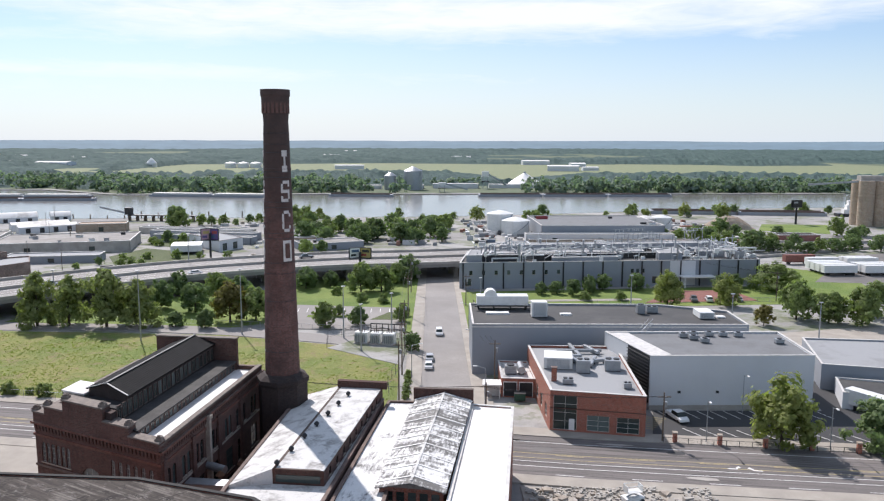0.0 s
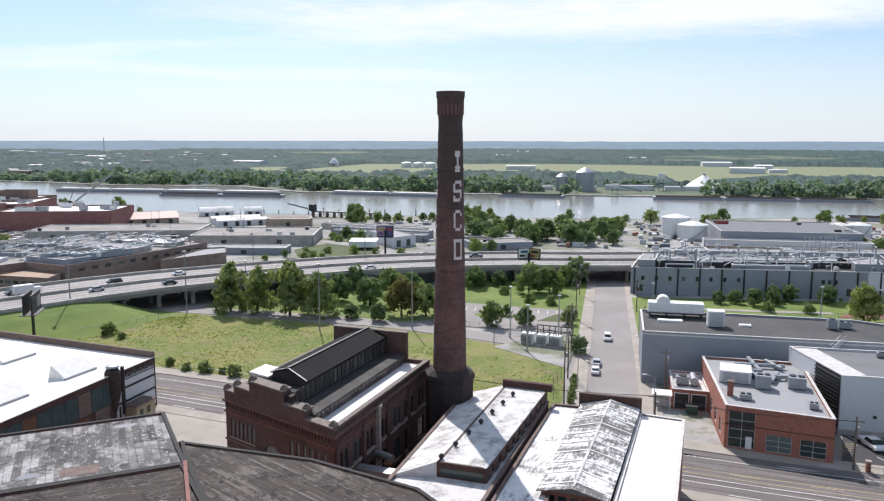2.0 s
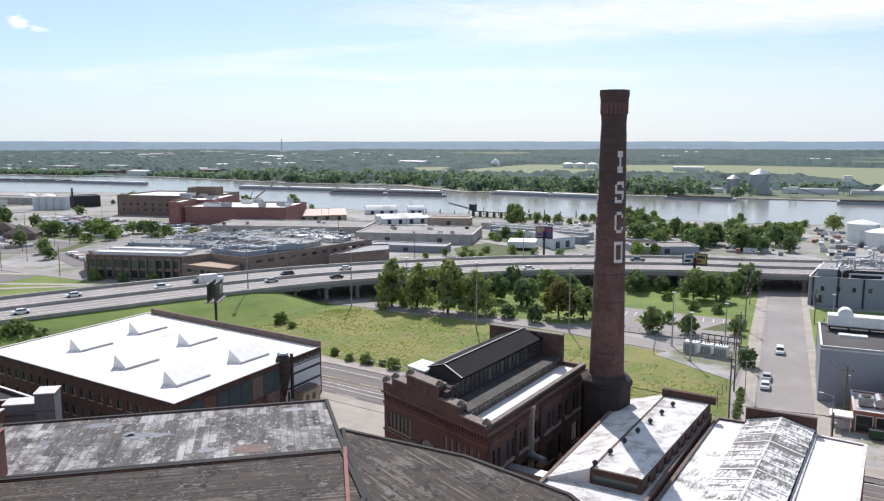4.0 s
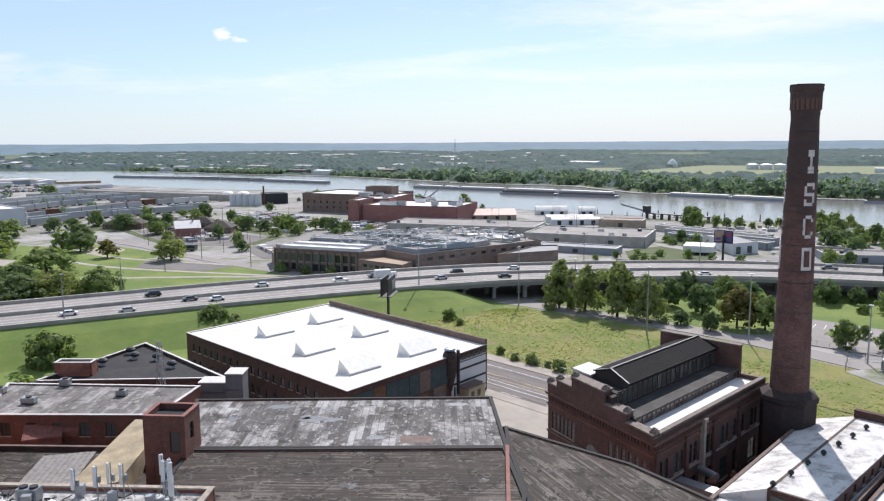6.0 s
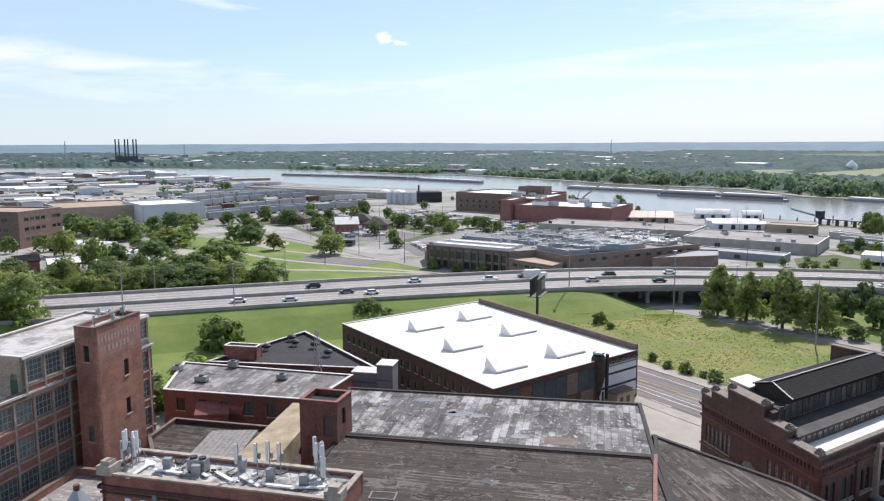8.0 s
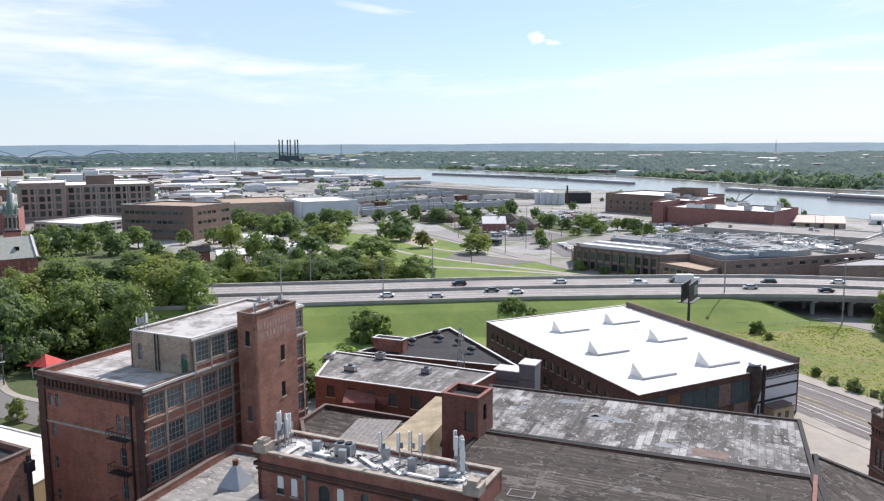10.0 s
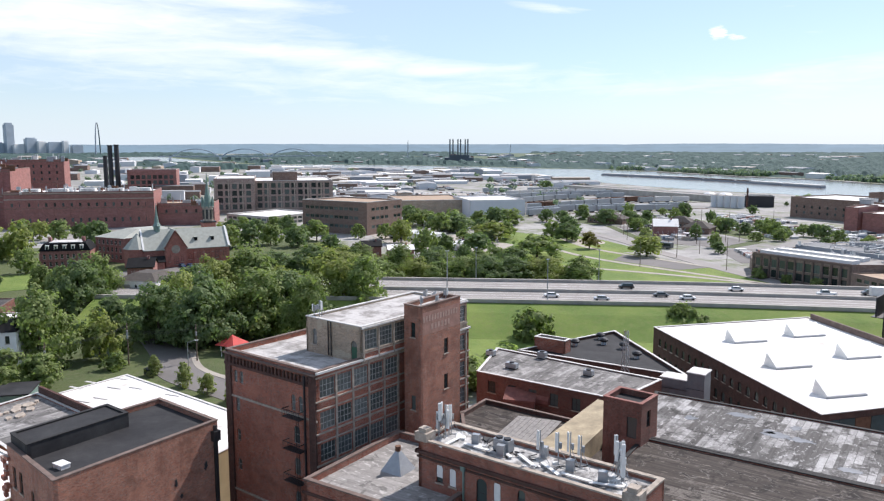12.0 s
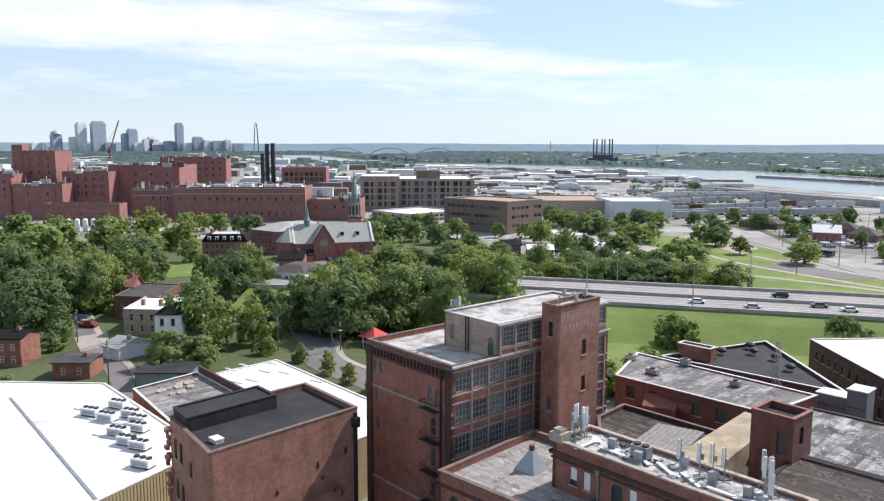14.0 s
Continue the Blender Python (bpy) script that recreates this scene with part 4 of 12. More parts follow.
GLYPH = {
    "I": (".###.", ".###.", "..#..", "..#..", "..#..", ".###.", ".###."),
    "S": (".####", "#...#", "#....", "#####", "....#", "#...#", "####."),
    "C": (".###.", "#...#", "#....", "#....", "#....", "#...#", ".###."),
    "O": ("#####", "#...#", "#...#", "#...#", "#...#", "#...#", "#####"),
}
M["letter_white"] = plain("weathered white glazed brick", (0.6, 0.55, 0.52), 0.6, 0, 0.25, 1.2, 8)
for side in (45, 165, 285):
    for ch, zc in zip("ISCO", (49.0, 44.6, 40.2, 35.8)):
        bm = B()
        r = 2.62 - (zc - 16.4) * 0.0205 + 0.012
        for c, k in strokes(GLYPH[ch]):
            for s in (0, 1):
                a0, a1 = [(side - 90 + (c + s * 0.5 + e - 2.5) * 0.285 / r * 57.3) for e in (0, 0.5)]
                vs = []
                for a, zz, d in ((a0, 0, 0), (a1, 0, 0), (a1, 1, 0), (a0, 1, 0), (a0, 0, 1), (a1, 0, 1), (a1, 1, 1), (a0, 1, 1)):
                    rr = r + 0.05 - 0.09 * d + (3.5 - k - zz) * 0.445 * 0.0205
                    vs.append(bm.verts.new((rr * math.cos(radians(a)), rr * math.sin(radians(a)), zc + (k + zz - 3.5) * 0.445)))
                for f in ((0, 1, 2, 3), (7, 6, 5, 4), (0, 4, 5, 1), (2, 6, 7, 3), (0, 3, 7, 4), (1, 5, 6, 2)):
                    bm.faces.new([vs[i] for i in f])
        part("letter", bm, M["letter_white"], stack, "white glazed brick block letter")

# ---- the old boiler house ----
PW = [(-52.9, 96.4), (-32.9, 86.3), (-28.6, 119.0), (-49.0, 121.8)]
pw = building("boiler_house", "dark red brick boiler house with stepped parapets and raised black roof", "industrial building", PW, 0, 16.5, "brick_boiler", "roof_white",
              {0: [(even(1.0, 6.6, 6, 0.72), 10.6, 0.72, 2.7, 2, 4, True), (even(13.6, 21.4, 6, 0.72), 10.6, 0.72, 2.7, 2, 4, True), (even(1.4, 6.4, 2, 1.9), 5.4, 1.9, 3.6, 2, 3, False), (even(14, 21, 3, 1.4), 3.5, 1.4, 4.2, 2, 4, True), ([8.3], 3.0, 4.0, 8.4, 4, 5, True)],
               1: [([1.3, 2.7, 5.2, 6.6, 9.0, 10.4, 14.0, 15.3, 18.3, 19.6, 22.4, 23.7, 25.0, 28.0, 29.3], 10.4, 0.95, 2.7, 1, 3, True), ([4.9, 8.9, 14.1, 18.4, 22.6, 27.8], 5.2, 2.5, 3.2, 2, 3, False), ([8.9, 18.4, 27.8], 1.0, 2.5, 3.4, 2, 3, False)]},
              0.5, 0.5, "coping_dark", 0.15, [(0, 15.6, 0.35, 0.3, "brick_mid"), (1, 15.6, 0.35, 0.3, "brick_mid"), (0, 14.0, 0.16, 0.3, "brick_mid"), (1, 14.0, 0.16, 0.3, "brick_mid"), (0, 9.9, 0.14, 0.3, "coping_dark"), (1, 9.9, 0.14, 0.22, "stone")], {0: "steel_pale"})
corbel = mesh_of("corbel", boxes((0, 0.3, -0.22, 0.0, 0.75, 1.3), (0, 0.3, -0.12, 0.0, 0.45, 0.75)), M["brick_boiler"])
for e in (0, 1):
    m, length = edge_frame(Vector(PW[e]) - Vector(PW[0]), Vector(PW[e + 1]) - Vector(PW[0]))
    for i in range(int(length / 0.62)):
        part("corbel", corbel, None, pw, "", m @ pose(0.2 + i * 0.62, 0, 14.3))


def nave_points(s, k):
    """Across the boiler house at depth s (0 front, 1 back), k from its left wall (0) to its right (1)."""
    f, b = Vector(PW[0]).lerp(Vector(PW[1]), k), Vector(PW[3]).lerp(Vector(PW[2]), k)
    return f.lerp(b, s) - Vector(PW[0])


def nave_block(bm, s0, s1, k0, k1, z0, z1):
    prism(bm, [tuple(nave_points(s, k)) for s, k in ((s0, k0), (s0, k1), (s1, k1), (s1, k0))], z0, z1)


def nave_roof(bm, s0, s1, k0, k1, z0, z1, zr0, zr1):
    """A thin slab over k0..k1, at height zr0 on its left edge and zr1 on its right."""
    q = [nave_points(s, k) for s, k in ((s0, k0), (s0, k1), (s1, k1), (s1, k0))]
    prism(bm, [tuple(p) for p in q], z0, [zr0, zr1, zr1, zr0])


# stepped front parapets with clay copings and corner blocks
for k0, k1, top, d in ((0.0, 0.1, 17.2, 0.03), (0.1, 0.26, 18.2, 0.045), (0.26, 0.585, 19.6, 0.05), (0.585, 0.78, 18.0, 0.045), (0.78, 1.0, 16.9, 0.03)):
    bm = B()
    nave_block(bm, -0.008, d, k0, k1, 15.9, top)
    part("stepped_parapet", bm, M["brick_boiler"], pw)
    bm = B()
    nave_block(bm, -0.014, d + 0.006, k0 - 0.004, k1 + 0.004, top, top + 0.2)
    part("coping", bm, M["coping_clay"], pw, "weathered clay coping")
for k, top in ((0.012, 17.4), (0.115, 18.4), (0.275, 19.8), (0.57, 19.8), (0.765, 18.2), (0.985, 17.1)):
    p = nave_points(0.012, k)
    part("corner_block", boxes((-0.42, 0.42, -0.42, 0.42, 0, 0.3), (-0.3, 0.3, -0.3, 0.3, 0.3, 0.5), (-0.16, 0.16, -0.16, 0.16, 0.5, 0.62)), M["coping_clay"], pw, "", pose(p.x, p.y, top))
# low parapets along the sides, behind the white gutters
for k0, k1 in ((0.0, 0.022), (0.978, 1.0)):
    bm = B()
    nave_block(bm, 0.03, 0.99, k0, k1, 16.0, 16.75)
    part("side_parapet", bm, M["brick_boiler"], pw)
    bm = B()
    nave_block(bm, 0.03, 0.99, k0 - 0.006, k1 + 0.006, 16.75, 16.88)
    part("coping", bm, M["coping_clay"], pw)
# the raised nave: an aisle roof on either side and a black gable roof between
for k0, k1 in ((0.16, 0.335), (0.637, 0.805)):
    bm = B()
    nave_block(bm, 0.03, 0.975, k0, k1, 15.5, 17.25)
    part("aisle_wall", bm, M["brick_boiler"], pw)
    bm = B()
    nave_block(bm, 0.025, 0.978, k0 - 0.012 * (k0 < 0.3), k1 + 0.012 * (k0 > 0.3), 17.25, 17.45)
    part("aisle_roof", bm, M["roof_felt_grey"], pw, "dark grey felt roof")
bm = B()
nave_block(bm, 0.008, 0.97, 0.335, 0.637, 15.5, 19.1)
nave_block(bm, 0.13, 0.97, 0.335, 0.637, 19.1, 20.1)
part("clerestory_wall", bm, M["brick_soot"], pw)
bm = B()
nave_block(bm, 0.05, 0.13, 0.262, 0.642, 19.1, 19.25)
part("porch_roof", bm, M["roof_black"], pw, "flat dark roof behind the front parapet")
bm = B()
nave_block(bm, 0.012, 0.13, 0.262, 0.335, 15.9, 19.1)
part("porch_wall", bm, M["brick_boiler"], pw)
for s, (a, b) in enumerate(((0.32, 0.485), (0.485, 0.652))):
    za, zb = (20.05, 21.2) if s == 0 else (21.2, 20.05)
    q = [nave_points(x, k) for x, k in ((0.125, a), (0.125, b), (0.975, b), (0.975, a))]
    bm = B()
    lo = [bm.verts.new((p.x, p.y, z)) for p, z in zip(q, (za, zb, zb, za))]
    hi = [bm.verts.new((p.x, p.y, z + 0.16)) for p, z in zip(q, (za, zb, zb, za))]
    bm.faces.new(lo[::-1]), bm.faces.new(hi)
    for i in range(4):
        bm.faces.new((lo[i], lo[(i + 1) % 4], hi[(i + 1) % 4], hi[i]))
    part("roof_slope", bm, M["roof_slate"], pw, "black shingled roof slope")
    bm = B()
    for t in range(11):  # shingle courses stand a little proud
        u = t / 11
        p0, p1 = q[0].lerp(q[1], u if s == 0 else 1 - u), q[3].lerp(q[2], u if s == 0 else 1 - u)
        zz = 20.05 + 1.15 * u + 0.165
        beam(bm, (p0.x, p0.y, zz), (p1.x, p1.y, zz), 0.1, 0.03)
    part("shingle_course", bm, M["roof_slate"], pw)
    bm = B()
    p0, p1 = (q[0], q[1])
    beam(bm, (p0.x, p0.y, za + 0.2), (p1.x, p1.y, zb + 0.2), 0.16, 0.1)
    part("verge_trim", bm, M["coping_pale"], pw, "pale verge trim")
bm = B()
p0, p1 = nave_points(0.125, 0.485), nave_points(0.975, 0.485)
beam(bm, (p0.x, p0.y, 21.42), (p1.x, p1.y, 21.42), 0.3, 0.14)
part("ridge_cap", bm, M["metal_dark"], pw)
for s in (0.13, 0.955):
    bm = B()
    q = [nave_points(s, k) for k in (0.335, 0.637, 0.485)]
    r = [nave_points(s + 0.008, k) for k in (0.335, 0.637, 0.485)]
    f = [bm.verts.new((p.x, p.y, z)) for p, z in zip(q, (20.1, 20.1, 21.15))]
    g = [bm.verts.new((p.x, p.y, z)) for p, z in zip(r, (20.1, 20.1, 21.15))]
    bm.faces.new(f), bm.faces.new(g[::-1])
    for i in range(3):
        bm.faces.new((f[i], g[i], g[(i + 1) % 3], f[(i + 1) % 3]))
    part("gable", bm, M["brick_soot"], pw)
# rows of clerestory lights on the side that shows
for k, z, n, h, s0, s1 in ((0.642, 17.75, 22, 1.9, 0.04, 0.96), (0.806, 16.1, 24, 1.0, 0.05, 0.965)):
    a, b = nave_points(s0, k), nave_points(s1, k)
    m, length = edge_frame(a, b, z)
    step = length / n
    for x in even(0, length, n, step - 0.3):
        w_ = step - 0.3
        w = part("clerestory_light", boxes((0, w_, -0.03, 0.06, 0, 0.08), (0, w_, -0.03, 0.06, h - 0.08, h), (0, 0.08, -0.03, 0.06, 0, h), (w_ - 0.08, w_, -0.03, 0.06, 0, h), (w_ / 2 - 0.03, w_ / 2 + 0.03, -0.02, 0.05, 0, h)), M["coping_dark"], pw, "", m @ pose(x, 0, 0))
        part("pane", boxes((0.05, w_ - 0.05, 0.0, 0.03, 0.05, h - 0.05)), M["glass"], w)
# tall back wall with a parapet
bm = B()
nave_block(bm, 0.972, 0.995, 0.17, 0.82, 16.0, 21.0)
part("back_parapet", bm, M["brick_boiler"], pw)
bm = B()
nave_block(bm, 0.966, 1.001, 0.165, 0.825, 21.0, 21.18)
part("coping", bm, M["coping_clay"], pw)
# the white coated roof house beside the black roof
bm = B()
nave_block(bm, 0.1, 0.24, 0.15, 0.322, 17.2, 19.5)
part("roof_house", bm, M["concrete"], pw, "low pale roof house")
bm = B()
nave_block(bm, 0.095, 0.245, 0.145, 0.327, 19.5, 19.72)
part("roof_house_roof", bm, M["roof_white"], pw, "white coated roof")
bm = B()
nave_block(bm, 0.3, 0.95, 0.15, 0.165, 17.4, 18.0)
part("side_parapet", bm, M["coping_clay"], pw)
# side wall piers, a stone pipe chase and a bridge to the next building
m, length = edge_frame(PW[1], PW[2])
loc = Matrix.Translation((-PW[0][0], -PW[0][1], 0)) @ m
for x in (0.2, 7.8, 15.6, 23.4, 31.5):
    part("pier", boxes((x, x + 0.9, -0.3, 0.05, 0, 14.6)), M["brick_boiler"], pw, "", loc)
part("pipe_chase", boxes((12.1, 12.7, -0.6, 0.02, 0, 15.4), (11.95, 12.85, -0.75, 0.0, 15.4, 15.9)), M["stone"], pw, "pale concrete pipe chase", loc)
duct = thing("pipe_bridge", m @ pose(5.5, 0, 8.2), "pale boxed pipe bridge between two brick buildings", "duct")
part("casing", boxes((0, 1.6, -6.3, -0.02, 0, 1.2)), M["concrete"], duct)
part("lid", boxes((-0.1, 1.7, -6.3, -0.02, 1.2, 1.32)), M["metal_grey"], duct)
for x, z in ((9.5, 9.0), (16.5, 7.5)):
    v = thing("roof_vent", m @ pose(x, -3.0, 0), "rusty pipe with a mushroom cap in the alley", "vent pipe")
    bm = B()
    tube(bm, 0, 0, 0, z, 0.3)
    part("pipe", bm, M["metal_rust"], v)
    bm = B()
    tube(bm, 0, 0, z, z + 0.5, 0.65, 0.2)
    part("cap", bm, M["metal_rust"], v)
v = thing("roof_pipe", pose(-37.5, 113.6, 19.2), "white bent pipe on the black roof", "vent pipe")
bm = B()
tube(bm, 0, 0, 0, 1.1, 0.14)
beam(bm, (0, 0, 1.0), (-1.0, -0.6, 1.0), 0.28)
part("pipe", bm, M["paint_white"], v)

# ---- the low white-roofed halls beside the chimney ----
SK = [(-26.2, 74), (-14.2, 73), (-9.0, 116.5), (-22.6, 118.5)]
bm = B()
tube(bm, 0, 0, 0, 5.2, 0.55, None, 14, pose(-33.4, 99.3, 9.2) @ Vector((4.9, -2.1, -0.4)).to_track_quat("Z", "Y").to_matrix().to_4x4())
single("air_duct", bm, M["metal_grey"], Matrix(), "fat round silver duct between two brick buildings", "duct")
vt = thing("vent_pipe", pose(-31.0, 109.6, 0), "pale vent pipe with a cap in the narrow court", "vent")
bm = B()
tube(bm, 0, 0, 0, 7.4, 0.32, None, 12)
part("pipe", bm, M["stone"], vt)
bm = B()
lathe(bm, [(0.55, 7.5), (0.6, 7.6), (0.1, 7.9)], 12)
part("cap", bm, M["metal_grey"], vt)
building("warehouse", "long dark brick warehouse with a white-coated worn roof", "industrial building", SK, 0, 12, "brick_dark", "roof_stained", None, 0.3)
RAISED = [(-20.0, 86.9), (-13.8, 86.2), (-9.3, 117.4), (-16.0, 119.0)]
rz = building("roof_hall", "raised dark brick hall with small windows and a white-coated roof", "industrial building", RAISED, 11.5, 13.6, "brick_dark", "roof_stained",
              {1: [(even(1, 29, 9, 0.8), 0.6, 0.8, 1.0, 1, 2, False)]}, 0.03, coping="")
part("parapet", boxes((0, 30.2, 0, 0.4, 2.0, 2.16)), M["roof_stained"], rz, "dark brick side parapet", edge_frame((6.2, -0.7), (10.7, 30.5))[0])
bm = B()
prism(bm, [(-25.6, 85.6), (-19.9, 87.0), (-15.9, 118.4), (-22.3, 118.2)], 11.6, [11.82, 13.6, 13.6, 11.82])
single("roof_slope", bm, M["roof_stained"], Matrix(), "long white-coated roof slope with worn patches", "roof")
part("clerestory_band", boxes((0.4, 5.8, -0.05, 0.02, 0.5, 1.4)), M["glass"], rz, "dark glazed band", edge_frame((0, 0), (6.2, -0.7))[0])
bm = B()
prism(bm, [(-16.4, 117.7), (-8.6, 116.5), (-8.5, 117.3), (-16.3, 118.6)], 13.5, 14.6)
single("parapet_wall", bm, M["brick_dark"], Matrix(), "dark brick parapet at the end of a white roof", "wall")
bm = B()
tube(bm, 0, 0, 0, 0.55, 0.16)
pipe_mesh = mesh_of("pipe", bm, M["metal_dark"])
bm = B()
tube(bm, 0, 0, 0.5, 0.75, 0.32, 0.36)
tube(bm, 0, 0, 0.75, 1.0, 0.36, 0.12)
cap_m = mesh_of("cap", bm, M["metal_dark"])
first = None
for i in range(7):
    p = at(RAISED, 0.04 + 0.055 * i, 0.03 + i * 0.135)
    if first is None:
        first = thing("roof_vent", pose(p.x, p.y, 13.3), "black mushroom-capped roof vent on the white roof", "roof vent", "black vents along the white roof")
        part("pipe", pipe_mesh, None, first)
        part("cap", cap_m, None, first)
    else:
        copy_thing(first, pose(p.x, p.y, 13.3, 0, 0, i * 40))
building("warehouse", "low brick shed with a grimy white-coated roof", "industrial building", [(-13.9, 72.8), (-7.3, 72.3), (-3.8, 117.1), (-8.4, 117.4)], 0, 11.4, "brick_dark", "roof_flaking", None, 0.2)
WR = [(-0.8, 72), (6.3, 72), (11.1, 114.9), (4.7, 116.2)]
building("warehouse", "brick shed with a clean bright white roof", "industrial building", WR, 0, 11.3, "brick_red", "roof_white", None, 0.15, coping="coping_pale")
# the gabled hall, its roof panels half stripped of white paint
GB = [(-7.3, 85.9), (0.2, 84.6), (4.6, 116.4), (-3.7, 117.2)]
gh = building("gabled_hall", "brick hall with a low gable roof of peeling white panels", "industrial building", GB, 0, 11.9, "brick_red", "roof_dark", {0: [(even(0.4, 7.4, 5, 1.0), 10.2, 1.0, 1.2, 1, 2, False)]}, 0.1, coping="")
rid0, rid1 = at(GB, 0.5, 0), at(GB, 0.5, 1)
o = Vector(GB[0])
for s in (0, 1):
    bm = B()
    e0, e1 = (at(GB, -0.06, -0.02), at(GB, -0.04, 1.0)) if s == 0 else (at(GB, 1.05, -0.02), at(GB, 1.02, 1.0))
    r0, r1 = at(GB, 0.5, -0.02), rid1
    pts = [(e0, 11.85), (r0, 12.75), (r1, 12.95), (e1, 11.85)]
    lo = [bm.verts.new((*(p - o), z)) for p, z in pts]
    hi = [bm.verts.new((*(p - o), z + 0.12)) for p, z in pts]
    bm.faces.new(hi if s else hi[::-1])
    bm.faces.new(lo[::-1] if s else lo)
    for i in range(4):
        bm.faces.new((lo[i], lo[(i + 1) % 4], hi[(i + 1) % 4], hi[i]))
    bmesh.ops.recalc_face_normals(bm, faces=bm.faces)
    part("roof_slope", bm, M["roof_peeling"], gh, "roof slope of peeling white paint")
bm = B()
g0, g1, g2 = Vector(GB[0]) - o, Vector(GB[1]) - o, rid0 - o
fr = [bm.verts.new((p.x, p.y, z)) for p, z in ((g0, 11.9), (g1, 11.9), (g2, 12.75))]
bk = [bm.verts.new((p.x + 0.05, p.y + 0.4, z)) for p, z in ((g0, 11.9), (g1, 11.9), (g2, 12.75))]
bm.faces.new(fr), bm.faces.new(bk[::-1])
for i in range(3):
    bm.faces.new((fr[i], bk[i], bk[(i + 1) % 3], fr[(i + 1) % 3]))
part("gable", bm, M["wood_weathered"], gh, "weathered board gable")
for k in range(10):  # pale seams cross the slopes
    v = 0.03 + k * 0.104
    bm = B()
    pa, pr, pb = at(GB, -0.05, v) - o, at(GB, 0.5, v + 0.012) - o, at(GB, 1.04, v) - o
    beam(bm, (pa.x, pa.y, 12.0), (pr.x, pr.y, 12.92 + 0.2 * v), 0.26, 0.08)
    beam(bm, (pr.x, pr.y, 12.92 + 0.2 * v), (pb.x, pb.y, 12.0), 0.26, 0.08)
    part("roof_batten", bm, M["roof_white"], gh)
bm = B()
pa, pb = at(GB, 0.5, 0.0) - o, at(GB, 0.5, 1.0) - o
beam(bm, (pa.x, pa.y, 12.9), (pb.x, pb.y, 13.1), 0.3, 0.08)
part("ridge_cap", bm, M["roof_stained"], gh)
bm = B()
prism(bm, [(-4.4, 117.0), (4.9, 116.2), (5.0, 116.9), (-4.3, 117.7)], 11.0, 13.6)
single("parapet_wall", bm, M["brick_dark"], Matrix(), "dark brick end parapet behind a peeling roof", "wall")

# ---- the big dark-roofed brewery halls ----
HALL_A = [(-72.4, 49.2), (-43.7, 70.7), (-54.7, 84.1), (-85.9, 59.9)]
building("brewery_hall", "large brick brewery hall with a tar roof patched in silver", "industrial building", HALL_A, 0, 18, "brick_red", "roof_patchy", None, 0.12, coping="felt_black")
HALL_B = [(-56, 30), (-27, 44), (-35.8, 61.4), (-43.9, 70.5), (-72.2, 49.0), (-68, 44)]
building("brewery_hall", "large brick brewery hall with a weathered brown tar roof", "industrial building", HALL_B, 0, 18, "brick_red", "roof_tar", None, 0.15, coping="felt_black")
building("brewery_hall", "brick brewery hall with a dark streaked tar roof", "industrial building", [(-26.8, 44), (-5, 58), (-18.1, 70.6), (-31, 75.0), (-47.7, 76.3), (-43.6, 70.6), (-35.6, 61.4)], 0, 17.8, "brick_red", "roof_tar_across", None, 0.1, coping="felt_black")
bm = B()
beam(bm, (-43.75, 70.6, 18.2), (-27.4, 45.2, 18.2), 0.4, 0.26)
single("parapet_coping", bm, M["coping_red"], Matrix(), "raised red tile coping between two tar roofs", "coping")
rng = random.Random(11)
# blue-grey patches stand for puddles, their sheen put into the colour
M["roof_puddle"] = plain("blue-grey puddle sheen", (0.13, 0.145, 0.165), 0.55, 0, 0.3, 0.8, 6)
for i in range(15):
    u, v = rng.random(), rng.random()
    silver = i % 2 == 0
    p = at(HALL_A, u * 0.9 + 0.05, v * 0.8 + 0.1) if silver else at([(-52, 36), (-31, 46), (-42, 66), (-68, 48)], u, v)
    w, d = rng.uniform(0.6, 1.9), rng.uniform(0.5, 1.1)
    bm = B()
    n = 22
    prism(bm, [(w * math.cos(6.283 * k / n) * rng.uniform(0.5, 1.15), d * math.sin(6.283 * k / n) * rng.uniform(0.5, 1.15)) for k in range(n)], -0.02, 0.012)
    single("roof_patch", bm, M["roof_puddle" if silver else "roof_patchy"], pose(p.x, p.y, 17.885 if silver else 17.855, 0, 0, 37), "blue-grey puddle on a silver roof" if silver else "pale scuffed patch on an old tar roof", "roof patch", "worn patches on the tar roofs")
single("roof_patch", boxes((-1.9, 1.9, -1.1, 1.1, -0.02, 0.014)), M["coping_dark"], pose(*at(HALL_A, 0.72, 0.16), 17.885, 0, 0, 37), "square brown felt patch in a silver roof", "roof patch", "worn patches on the tar roofs")
for u, v, w, d in ((0.1, 0.4, 2.6, 1.6), (0.25, 0.35, 1.8, 1.2)):
    p = at([(-56, 32), (-31, 46), (-43.9, 70.0), (-71, 48)], u + 0.1, v)
    f = thing("roof_hatch", pose(p.x, p.y, 17.85, 0, 0, 40), "flush pale-edged roof hatch in a tar roof", "roof hatch")
    part("frame", boxes((0, w, 0, 0.14, 0, 0.08), (0, w, d - 0.14, d, 0, 0.08), (0, 0.14, 0.14, d - 0.14, 0, 0.08), (w - 0.14, w, 0.14, d - 0.14, 0, 0.08)), M["wood_weathered"], f)
    part("lid", boxes((0.14, w - 0.14, 0.14, d - 0.14, 0, 0.04)), M["roof_tar"], f)
ET = [(-74.0, 44.9), (-70.1, 47.4), (-72.4, 51), (-76.5, 48.5)]
